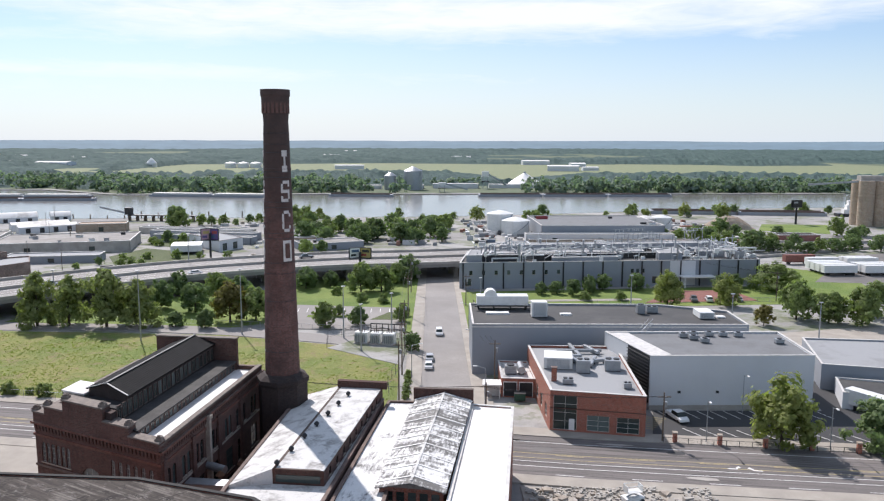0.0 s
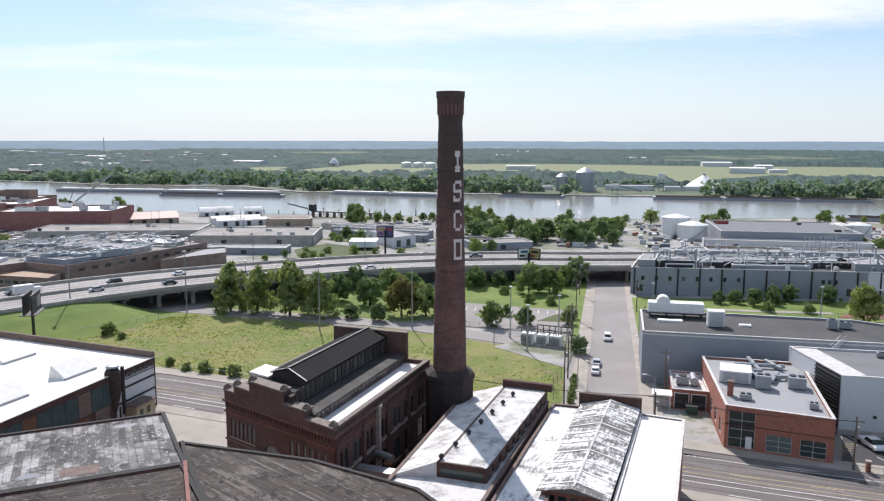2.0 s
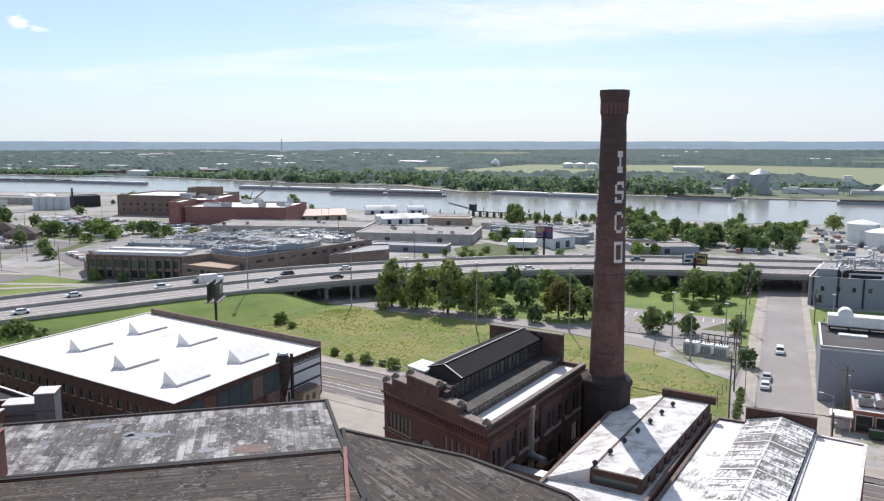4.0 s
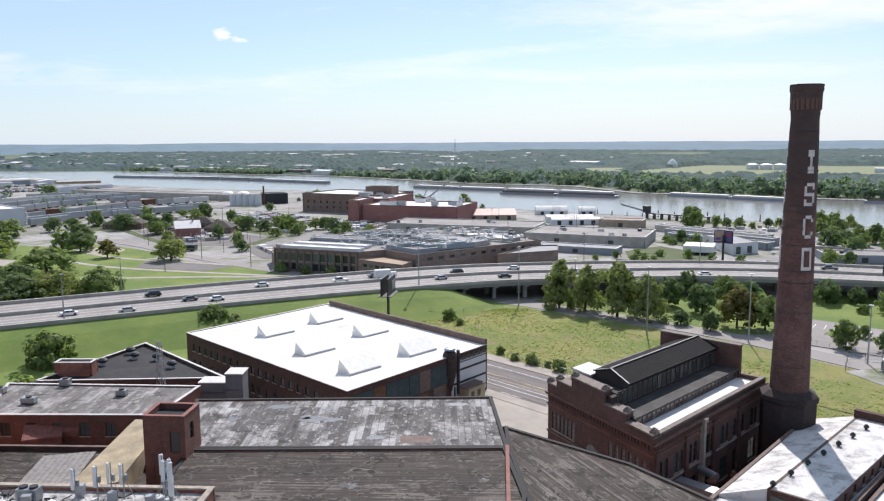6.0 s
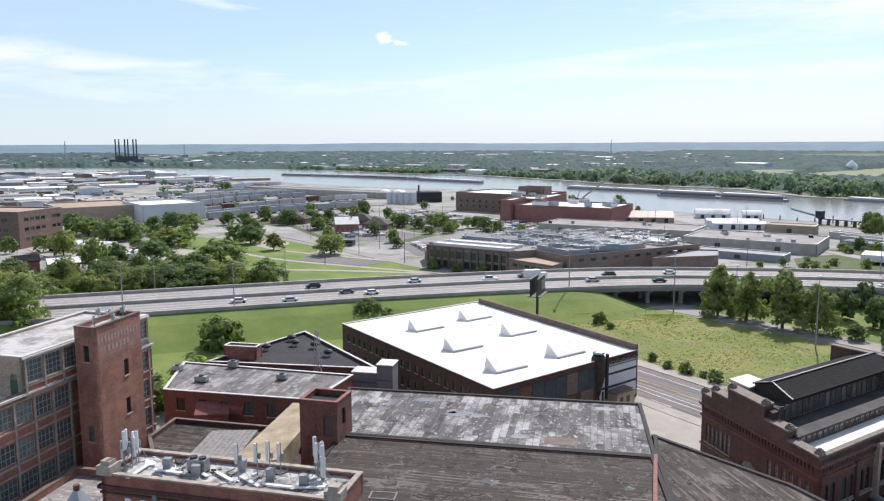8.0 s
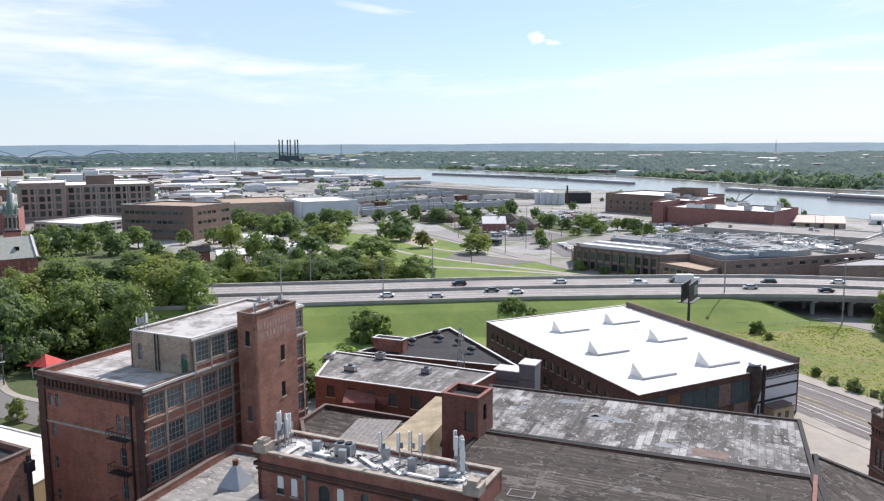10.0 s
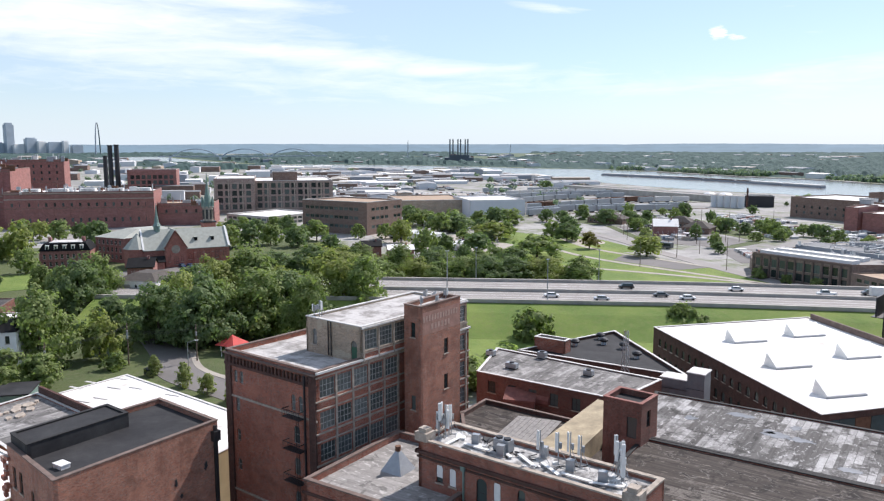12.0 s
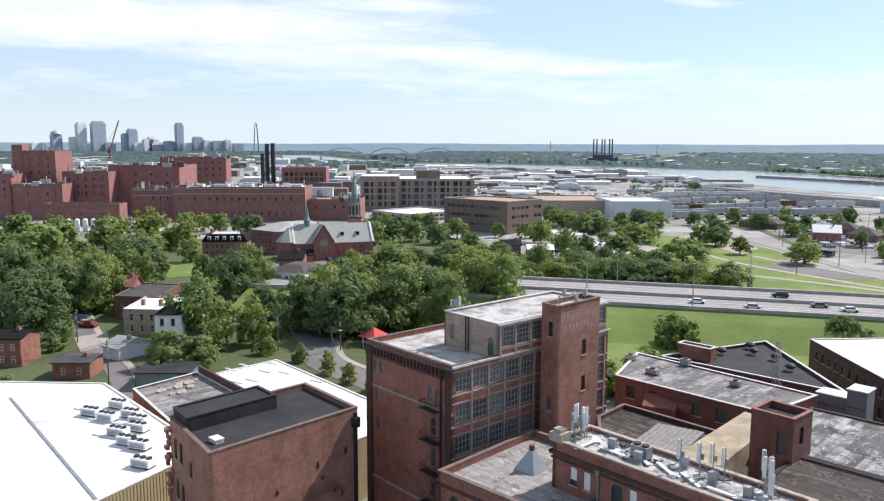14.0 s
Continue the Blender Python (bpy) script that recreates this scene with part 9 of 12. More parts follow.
building("office_block", "three-storey brown brick office with teal window bands", "office building", OFC, 0, 18.6, "brick_brown", "roof_tan", {0: [(even(2, 42, 11, 3.0), 3.6 + 5.0 * k, 3.0, 1.8, 2, 1, False) for k in range(3)], 1: [([4, 8, 12, 16, 24, 27.5], 3.6 + 5.0 * k, 3.0, 1.8, 2, 1, False) for k in range(3)]}, 0.6, 0.4, "coping_pale", 0.3, (), "copper", sill=None)
front_block("roof_house", "brown brick plant room on an office roof", "roof house", (-600, 66), (-599, 84), 12, 30, "brick_brown", "roof_tan")

# the church with its green-grey slate roofs
ch = thing("church", pose(-338, -7.5, 0, 0, 0, 100), "red brick church with slate roofs and green spires", "church")


def gable_block(bm_w, bm_r, x0, x1, y0, y1, z, rise, m=None, over=0.5):
    """Walls and a gable roof with its ridge along x."""
    box(bm_w, x0, x1, y0, y1, 0, z, m)
    ym = (y0 + y1) / 2
    for x, s in ((x0, 0), (x1, 1)):
        q = [bm_w.verts.new(p) for p in ((x, y0, z), (x, y1, z), (x, ym, z + rise))]
        for v in q:
            if m is not None:
                v.co = m @ v.co
        bm_w.faces.new(q if s else q[::-1])
    for ya, yb in ((y0 - over, ym), (y1 + over, ym)):
        drop = over * rise / ((y1 - y0) / 2)
        lo = [(x0 - over, ya, z - drop), (x1 + over, ya, z - drop), (x1 + over, yb, z + rise), (x0 - over, yb, z + rise)]
        a = [bm_r.verts.new(p) for p in lo]
        b = [bm_r.verts.new((p[0], p[1], p[2] + 0.25)) for p in lo]
        for v in a + b:
            if m is not None:
                v.co = m @ v.co
        bm_r.faces.new(a), bm_r.faces.new(b[::-1])
        for i in range(4):
            bm_r.faces.new((a[i], a[(i + 1) % 4], b[(i + 1) % 4], b[i]))
    bmesh.ops.recalc_face_normals(bm_w, faces=bm_w.faces)
    bmesh.ops.recalc_face_normals(bm_r, faces=bm_r.faces)


w, r = B(), B()
gable_block(w, r, -8, 27, 3, 17, 7.6, 7.4)
part("nave_wall", w, M["brick_church"], ch)
part("nave_roof", r, M["roof_green"], ch, "pale green-grey slate roof")
w, r = B(), B()
gable_block(w, r, -16, 0, -4.2, 4.2, 8.2, 6.9, pose(4.2, 0, 0, 0, 0, -90))
part("transept_wall", w, M["brick_church"], ch)
part("transept_roof", r, M["roof_green"], ch)
for x in (-8.2, 26.7):  # pale stone verges on the gable ends
    bm = B()
    beam(bm, (x, 2.4, 7.5), (x, 10, 15.5), 0.7, 0.5)
    beam(bm, (x, 10, 15.5), (x, 17.6, 7.5), 0.7, 0.5)
    part("stone_verge", bm, M["paint_white"], ch, "white stone gable verge")
bm = B()
beam(bm, (-0.4, -0.3, 8.0), (4.2, -0.3, 15.5), 0.5, 0.5)
beam(bm, (4.2, -0.3, 15.5), (8.8, -0.3, 8.0), 0.5, 0.5)
part("stone_verge", bm, M["coping_red"], ch, "red brick gable verge")
bm = B()
lathe(bm, [(5.2, 0), (5.2, 8.0)], 8)
part("apse_wall", bm, M["brick_church"], ch, "", pose(-10, 8, 0))
bm = B()
lathe(bm, [(5.7, 8.0), (0.1, 14.2)], 8)
part("apse_roof", bm, M["roof_green"], ch, "", pose(-10, 8, 0))
w, r = B(), B()
gable_block(w, r, -13, -1, -3.5, 3, 3.2, 1.8)
part("vestry_wall", w, M["brick_church"], ch)
part("vestry_roof", r, M["roof_slate"], ch)
bm = B()
lathe(bm, [(1.75, -0.1), (1.75, 0.15), (1.45, 0.2), (1.45, 0.05)], 20)
part("rose_window", bm, M["stone"], ch, "round pale rose window", pose(4.2, -0.05, 7.6, 90, 0, 0))
for k in range(6):
    bm = B()
    beam(bm, (0, 0, 0), (1.5 * math.cos(k * 1.047), 1.5 * math.sin(k * 1.047), 0), 0.12)
    part("tracery", bm, M["stone"], ch, "", pose(4.2, -0.15, 7.6, 90, 0, 0))
window(ch, pose(3.3, -0.16, 1.2), 1.8, 3.4, 2, 3, "metal_dark", 0.1, "stone", "brick_red")
for x in (1.2, 6.2):
    window(ch, pose(x, -0.16, 2.4), 0.9, 3.0, 1, 3, "metal_dark", 0.1, "stone", "brick_red")
for x in (9.6, 13.4, 17.2, 21.0, 24.4):
    window(ch, pose(x, 2.84, 2.6), 1.3, 3.6, 1, 3, "metal_dark", 0.1, "stone", "brick_red")
    part("buttress", boxes((x - 1.5, x - 0.8, 2.2, 3.02, 0, 5.4), (x - 1.42, x - 0.88, 2.5, 3.02, 5.4, 6.6)), M["brick_church"], ch)
    part("buttress_cap", boxes((x - 1.55, x - 0.75, 2.1, 3.0, 5.3, 5.5)), M["stone"], ch)
for x in (13.5, 20.5):
    bm = B()
    box(bm, x - 0.6, x + 0.6, 5.2, 7.0, 10.0, 11.6)
    part("dormer", bm, M["roof_slate"], ch, "small dark roof dormer")
    bm = B()
    beam(bm, (x, 5.0, 11.75), (x, 7.6, 11.75), 1.5, 0.2)
    part("dormer_roof", bm, M["roof_green"], ch)
TX, TY = 22.0, 20.0
part("tower", boxes((-2.7, 2.7, -2.7, 2.7, 0, 16.4)), M["brick_church"], ch, "square red brick tower", pose(TX, TY, 0))
part("tower_cornice", boxes((-3.0, 3.0, -3.0, 3.0, 16.4, 17.0)), M["metal_dark"], ch, "", pose(TX, TY, 0))
bm = B()
lathe(bm, [(2.3, 17.0), (2.3, 23.0), (2.7, 23.3), (2.5, 23.6)], 8)
part("belfry", bm, M["stone"], ch, "pale stone belfry", pose(TX, TY, 0))
for k in range(8):
    part("louvre", boxes((-0.45, 0.45, -2.34, -2.0, 18.0, 22.2)), M["metal_dark"], ch, "dark belfry louvre", pose(TX, TY, 0, 0, 0, 22.5 + 45 * k))
bm = B()
lathe(bm, [(2.5, 23.6), (1.7, 26.0), (1.05, 29.0), (0.5, 33.0), (0.06, 38.6)], 8)
part("spire", bm, M["copper"], ch, "green copper spire", pose(TX, TY, 0))
for i in range(8):
    a = radians(45 * i)
    bm = B()
    lathe(bm, [(0.34, 23.0), (0.34, 25.0), (0.5, 25.2), (0.04, 28.0)], 6)
    part("pinnacle", bm, M["copper"], ch, "", pose(TX + 2.4 * math.cos(a), TY + 2.4 * math.sin(a), 0))
bm = B()
lathe(bm, [(1.3, 14.2), (1.35, 16.4), (1.7, 16.7), (1.0, 18.2), (0.5, 21.4), (0.06, 26.4)], 8)
part("fleche", bm, M["copper"], ch, "slim green ridge spire", pose(-1.5, 10, 0))


def hip(root, pts, z, rise, share, mat, label="", over=0.5):
    """A hipped roof over an outline: eaves that overhang and a top drawn in to the given share."""
    c = sum((Vector(p) for p in pts), Vector((0, 0))) / len(pts)
    bm = B()
    lo = [bm.verts.new((*(Vector(p) + (Vector(p) - c).normalized() * over), z)) for p in pts]
    hi = [bm.verts.new((*(c + (Vector(p) - c) * share), z + rise)) for p in pts]
    bm.faces.new(lo[::-1]), bm.faces.new(hi)
    for i in range(len(pts)):
        j = (i + 1) % len(pts)
        bm.faces.new((lo[i], lo[j], hi[j], hi[i]))
    return part("hip_roof", bm, M[mat], root, label)


def hip_house(name, label, category, pts, h, wall, roof, rise, share, rows, frames="paint_white", group=""):
    """A house on an outline, with rows of windows and a hipped roof."""
    b = building(name, label, category, pts, 0, h, wall, roof, rows, 0.1, 0.35, "", 0.1, (), frames, group)
    hip(b, [(x - pts[0][0], y - pts[0][1]) for x, y in pts], h, rise, share, roof)
    return b


SC = [(-369, -37), (-357, -24.5), (-372, 4), (-387, -6)]
hip_house("school_house", "long brick school with a green-grey hipped roof", "school", SC, 10.8, "brick_far", "roof_green", 3.2, 0.4, {0: [(even(1, 16, 6, 1.2), 1.6 + 3.1 * k, 1.2, 1.9, 1, 2, False) for k in range(3)], 1: [(even(1, 31, 10, 1.2), 1.6 + 3.1 * k, 1.2, 1.9, 1, 2, False) for k in range(3)]})
RC = [(-352, -57), (-350.5, -37.5), (-364, -36.5), (-365.5, -56)]
hs = hip_house("rectory", "red brick house with white dormers in a dark mansard", "house", RC, 7.2, "brick_far", "roof_slate", 3.2, 0.82, {0: [(even(0.8, 18.8, 8, 1.0), 0.9 + 3.1 * k, 1.0, 1.9, 1, 2, True) for k in range(2)]})
m, length = edge_frame((0, 0), (1.5, 19.5))
for x in even(1.5, 18, 5, 1.3):
    d = part("dormer", boxes((x, x + 1.3, 0.1, 2.0, 7.5, 9.5), (x - 0.15, x + 1.45, -0.05, 2.0, 9.5, 9.7)), M["paint_white"], hs, "white painted dormer", m)
    part("dormer_window", boxes((x + 0.25, x + 1.05, 0.06, 0.1, 7.8, 9.2)), M["glass"], d)
part("roof_deck", boxes((3.5, 16, 2.5, 11, 10.4, 10.6)), M["coping_pale"], hs, "", m)
for x in (2.5, 15.5):
    part("chimney", boxes((x, x + 1.2, 6, 7.4, 9, 12.4)), M["brick_far"], hs, "", m)

# houses in the trees


def house(m, w, d, h, rise, wall, roof, label):
    o = thing("house", m, label, "house", "houses in the trees")
    bw, br = B(), B()
    gable_block(bw, br, 0, w, 0, d, h, rise)
    part("wall", bw, M[wall], o)
    part("roof", br, M[roof], o)
    for k in range(max(1, int(h / 3))):
        for x in even(0.6, w - 0.6, max(2, int(w / 3)), 0.9):
            window(o, pose(x, -0.17, 1.0 + 2.8 * k), 0.9, 1.5, 1, 2, "paint_white", 0.08, None)
    part("chimney", boxes((w * 0.7, w * 0.7 + 0.8, d * 0.4, d * 0.4 + 0.8, h, h + rise + 1.0)), M["brick_far"], o)
    return o


for x, y, yaw, w, d, h, rise, wall, roof, lab in (
        (-252, -90, 84, 9, 10, 7.0, 2.2, "brick_far", "roof_slate", "red brick house with porch under trees"), (-184, -79, 80, 9, 8, 6.6, 1.0, "brick_red", "roof_slate", "red brick house with wooden porches"),
        (-322, 84, 80, 11, 12, 5.6, 1.4, "brick_far", "roof_white", "small brick house with a white roof"), (-340, 76, 80, 9, 12, 5.2, 1.8, "brick_far", "roof_slate", "small brick house with a dark roof"),
        (-371, 250, 60, 13, 12, 5.6, 3.4, "brick_far", "roof_white", "brick house with white gables in the lots"), (-300, -20, 85, 9, 12, 6.5, 2.4, "brick_far", "roof_slate", "brick house under trees"), (-330, -85, 85, 10, 12, 6.5, 2.4, "brick_far", "roof_slate", "brick house under trees"),
        (-188, -54, 50, 6, 9, 3.0, 1.4, "panel_white", "roof_grey", "pale clapboard garage beside the alley"), (-243, -66, 84, 6, 8, 7.4, 2.6, "brick_bright", "coping_red", "narrow brick house with a red tile gable")):
    house(pose(x, y, 0, 0, 0, yaw), w, d, h, rise, wall, roof, lab)
ROWH = {0: [(even(0.8, 12, 4, 0.9), 1.0 + 3.0 * k, 0.9, 1.7, 1, 2, False) for k in range(2)], 3: [(even(1, 16, 4, 0.9), 1.0 + 3.0 * k, 0.9, 1.7, 1, 2, False) for k in range(2)]}
building("row_house", "brick row house with a dark felt roof", "house", [(-230, -62), (-226, -49), (-247, -47), (-251, -60)], 0, 7.0, "brick_mid", "roof_felt_grey", ROWH, 0.2, coping="coping_dark", frame_mat="paint_white")
rowh = building("row_house", "tan brick row house with a white roof", "house", [(-211, -55), (-208, -43), (-224.5, -41), (-227.5, -53)], 0, 7.0, "brick_tan", "roof_white", ROWH, 0.2, coping="coping_pale", frame_mat="paint_white")
for x in (2.0, 7.0):
    part("chimney", boxes((x, x + 0.9, 6, 6.9, 6.6, 8.4)), M["brick_far"], rowh, "", edge_frame((0, 0), (3, 12))[0])
hip_house("clapboard_house", "tall narrow white clapboard house", "house", [(-188.5, -42), (-187.8, -36), (-200, -35), (-200.7, -41)], 10.0, "paint_white", "roof_slate", 1.4, 0.5, {0: [(even(0.4, 5.6, 2, 0.9), 1.4 + 3.0 * k, 0.9, 1.7, 1, 2, False) for k in range(3)]}, "metal_dark")
hip_house("rendered_house", "white rendered house with a brown hipped roof", "house", [(-263, -21), (-255.5, -9), (-268, -1), (-275.5, -13)], 8.2, "paint_white", "roof_brown", 2.0, 0.45, {0: [(even(0.8, 13.4, 5, 1.0), 1.2 + 3.6 * k, 1.0, 2.2, 1, 2, True) for k in range(2)]}, "metal_dark")
for q, lab in (([(-450, 252), (-430, 266), (-438, 277), (-458, 263)], "wide house with a dark hipped roof"), ([(-379, 274), (-366, 283), (-374, 294), (-387, 285)], "low house with a dark hipped roof"), ([(-410, 284), (-396, 293), (-402, 302), (-416, 293)], "low house with a dark hipped roof")):
    hip_house("hip_roof_house", lab, "house", q, 3.4, "brick_brown", "roof_brown", 3.4, 0.25, {0: [(even(1, 14, 5, 1.2), 1.0, 1.2, 1.5, 1, 2, False)]}, group="houses in the lots")
house(pose(-172, -60, 0, 0, 0, 83), 8, 7, 3.6, 0.5, "brick_red", "roof_dark", "long low red brick garage")
shed = thing("carport", pose(-162, -40.5, 0, 0, 0, 84), "dark-roofed open shed with a teal wall", "shed")
part("roof", boxes((-0.3, 11.3, -0.3, 8.3, 3.4, 3.65)), M["roof_black"], shed)
part("wall", boxes((0, 11, 0, 0.2, 0, 3.4), (0, 0.2, 0, 8, 0, 3.4), (10.8, 11, 0, 8, 0, 3.4)), M["copper"], shed)
gz = thing("tent", pose(-192, 10.5, 0), "small red and white canopy tent", "tent")
bm = B()
tube(bm, 0, 0, 2.4, 4.6, 4.2, 0.1, 4)
part("canopy", bm, plain("red canvas", (0.55, 0.07, 0.06), 0.8), gz)
for a in range(4):
    part("pole", boxes((-0.06, 0.06, -0.06, 0.06, 0, 2.5)), M["metal_white"], gz, "", pose(2.8 * (1 if a % 2 else -1), 2.8 * (1 if a // 2 else -1), 0))
gz = thing("gazebo", pose(-214, 16.5, 0), "small dark pointed gazebo roof among trees", "gazebo")
bm = B()
lathe(bm, [(2.6, 2.4), (1.2, 3.6), (0.3, 5.6), (0.05, 6.4)], 8)
part("roof", bm, M["roof_slate"], gz)
for a in range(6):
    part("post", boxes((-0.08, 0.08, -0.08, 0.08, 0, 2.5)), M["wood_pole"], gz, "", pose(2.2 * math.cos(a * 1.047), 2.2 * math.sin(a * 1.047), 0))
# streets and drives in the grove
for line, w, mat in (([(-150, -37), (-164, -43), (-180, -49.5), (-200, -60), (-240, -76)], 2.4, "asphalt"), ([(-140, 22), (-160, 9), (-178, -2), (-200, -5), (-232, -13), (-260, -30)], 4.5, "asphalt")):
    bm = B()
    ribbon(bm, smooth_line(line), -w, w, -0.3, 0.13)
    single("road", bm, M[mat], Matrix(), "", "", "", "structure")
    bm = B()
    ribbon(bm, smooth_line(line), -w - 1.6, -w, -0.3, 0.2)
    single("pavement", bm, M["sidewalk"], Matrix(), "", "", "", "structure")
slab("pavement", [(-194, -61), (-200, -56), (-214, -60), (-209, -67)], -0.3, 0.16, "sidewalk")
slab("lawn", [(-300, -62), (-336, -70), (-342, -54), (-304, -48)], -0.3, 0.14, "lawn")
slab("lawn", [(-203, -54), (-208, -43), (-213, -56), (-208, -61)], -0.3, 0.15, "lawn")
slab("lawn", [(-152, 2), (-165, -2.5), (-176, -9.5), (-172, -14), (-150, 0)], -0.3, 0.15, "lawn")
wb_ = thing("waste_skip", pose(-179, -9.5, 0.15, 0, 0, 30), "black waste skip on the verge", "skip")
part("body", boxes((0, 2.0, 0, 1.4, 0.1, 1.5)), M["metal_dark"], wb_)
part("lid", boxes((-0.05, 2.05, -0.05, 1.45, 1.5, 1.58)), M["metal_dark"], wb_)
slab("road", [(-330, -36), (-318, -34), (-322, 20), (-345, 12)], -0.3, 0.12, "asphalt")

# ---- industry between the highway and the river ----
EAST = [(-206, 346, -146.7, 360.8, 5.0, 38, "concrete", "roof_drab", "long low grey shed with a weathered gravel roof"),
        (-185, 321, -147, 328, 3.0, 12, "panel_grey", "roof_grey", "low open yard shed with a ribbed pale roof"),
        (-206.6, 434, -181, 440.3, 4.7, 13, "brick_tan", "roof_tan", "tan brick shed with a gravel roof"),
        (-150, 399, -96, 385.5, 3.4, 7, "panel_grey", "roof_grey", "long low grey metal shed by the rails"),
        (-158, 416, -98, 401, 3.6, 8, "panel_grey", "roof_midgrey", "long low grey metal shed by the rails"),
        (-170, 432, -104, 417, 3.4, 7, "concrete", "roof_grey", "long low pale metal shed by the rails"),
        (-300, 345, -216, 372, 4.6, 34, "concrete", "roof_drab", "wide low grey shed with a gravel roof"),
        (-311.5, 420.6, -304.2, 430.4, 6.0, 14, "panel_blue", "roof_grey", "blue-grey metal shed by the dock"),
        (-65.3, 360.3, -38, 374, 3.4, 16, "panel_grey", "roof_drab", "low grey yard shed beside the highway"),
        (-82, 383, -60, 388, 3.6, 18, "brick_tan", "roof_grey", "low tan shed at the wood's edge"),
        (52, 402, 117, 404, 8.0, 55, "panel_grey", "roof_midgrey", "big grey metal warehouse with a shallow roof"),
        (43, 392, 119, 393, 4.6, 8, "panel_white", "roof_grey", "long white loading shed before a warehouse"),
        (44, 388, 128, 385, 2.4, 6, "brick_tan", "roof_tan", "long low tan shed beside the yard"),
        (176, 401, 198, 402, 3.4, 9, "brick_far", "roof_dark", "low dark-roofed house among trees")]
for x0, y0, x1, y1, h, d, wall, roof, label in EAST:
    L = math.hypot(x1 - x0, y1 - y0)
    front_block("warehouse", label, "warehouse", (x0, y0), (x1, y1), d, h, wall, roof, {0: [(even(3, L - 3, max(1, int(L / 22)), 2.6), 0.3, 2.6, min(2.6, h - 1.2), 1, 2, False)]}, 0.15, group="riverside sheds")
building("warehouse", "white metal-clad shed with a flat grey roof", "warehouse", [(-127.7, 388), (-104.3, 359.7), (-97, 373.7), (-116, 396)], 0, 5.2, "panel_white", "roof_grey", {1: [([2, 9], 0.3, 3.0, 3.4, 1, 2, False)]}, 0.2)
rng = random.Random(58)
for i in range(18):
    x0, y0, x1, y1, h, d, *_ = EAST[(0, 0, 0, 6, 6, 10, 10, 0, 8)[i % 9]]
    m, length = edge_frame((x0, y0), (x1, y1))
    w_ = rng.uniform(1.0, 3.6)
    q = m @ Vector((rng.uniform(1, length - 5), rng.uniform(1, d - 3), 0))
    rooftop_unit(pose(q.x, q.y, h - 0.15, 0, 0, math.degrees(math.atan2(y1 - y0, x1 - x0))), w_, rng.uniform(1.0, 2.0), rng.uniform(0.7, 1.7), "grey roof unit on a riverside shed", rng.choice(("metal_grey", "metal_white", "metal_dark")), 0, "roof units of the riverside sheds")
# gravel heap by the river
gp = B()
rows_ = []
for j, (rr, z) in enumerate(((1.0, 0.0), (0.82, 2.2), (0.6, 4.6), (0.34, 6.7), (0.1, 7.4))):
    rows_.append([gp.verts.new((16 * rr * math.cos(k * 0.349) * rng.uniform(0.93, 1.07), 10 * rr * math.sin(k * 0.349) * rng.uniform(0.93, 1.07), z + (rng.uniform(-0.3, 0.3) if j else 0))) for k in range(18)])
for a, b in zip(rows_, rows_[1:]):
    for k in range(18):
        gp.faces.new((a[k], a[(k + 1) % 18], b[(k + 1) % 18], b[k]))
gp.faces.new(rows_[-1])
single("gravel_mound", gp, M["brick_tan"], pose(172, 464, 0), "tall mound of pale gravel by the river", "mound")
# loading dock on piles, with a conveyor
dk = thing("river_dock", pose(-204, 500, 0, 0, 0, -8), "dark steel river dock with a conveyor on piles", "dock")
part("deck", boxes((0, 46, 0, 4, 3.4, 4.0)), M["metal_dark"], dk)
for k in range(9):
    part("support_post", boxes((k * 5.5, k * 5.5 + 0.6, 0.4, 3.6, -0.3, 3.4)), M["wood_pole"], dk)
bm = B()
beam(bm, (0, 2, 4.6), (-14, -8, 9.5), 1.2)
part("conveyor", bm, M["metal_grey"], dk)
part("tower", boxes((-2, 2, 0, 4, 4, 8.5)), M["metal_dark"], dk)


def gabled_shed(a, b, depth, h, rise, wall, roof, label, steps=1):
    """A long shed with a pitched roof, or a barrel vault when steps is more than one."""
    m, length = edge_frame(a, b)
    o = thing("gabled_shed", m, label, "warehouse", "pitched sheds by the river")
    n = 8 if steps > 1 else 2
    pts = []
    for k in range(n + 1):
        u = k / n
        z = rise * (math.sin(math.pi * u) if steps > 1 else 1 - abs(2 * u - 1))
        pts.append((u * depth, h + z))
    bw, br = B(), B()
    box(bw, 0, length, 0, depth, 0, h)
    for x, flip in ((0.0, True), (length, False)):
        vs = [bw.verts.new((x, y, z)) for y, z in pts]
        bw.faces.new(vs[::-1] if flip else vs)
    for (y0, z0), (y1, z1) in zip(pts, pts[1:]):
        v = [br.verts.new(p) for p in ((-0.3, y0, z0 + 0.02), (length + 0.3, y0, z0 + 0.02), (length + 0.3, y1, z1 + 0.02), (-0.3, y1, z1 + 0.02), (-0.3, y0, z0 + 0.2), (length + 0.3, y0, z0 + 0.2), (length + 0.3, y1, z1 + 0.2), (-0.3, y1, z1 + 0.2))]
        for f in ((3, 2, 1, 0), (4, 5, 6, 7), (0, 1, 5, 4), (1, 2, 6, 5), (2, 3, 7, 6), (3, 0, 4, 7)):
            br.faces.new([v[i] for i in f])
    part("wall", bw, M[wall], o)
    part("roof", br, M[roof], o)
    for x in even(1, length - 1, max(2, int(length / 7)), 2.4):
        part("door", boxes((x, x + 2.4, -0.06, 0.02, 0.1, min(3.0, h - 0.5))), M["metal_dark"], o)
    return o


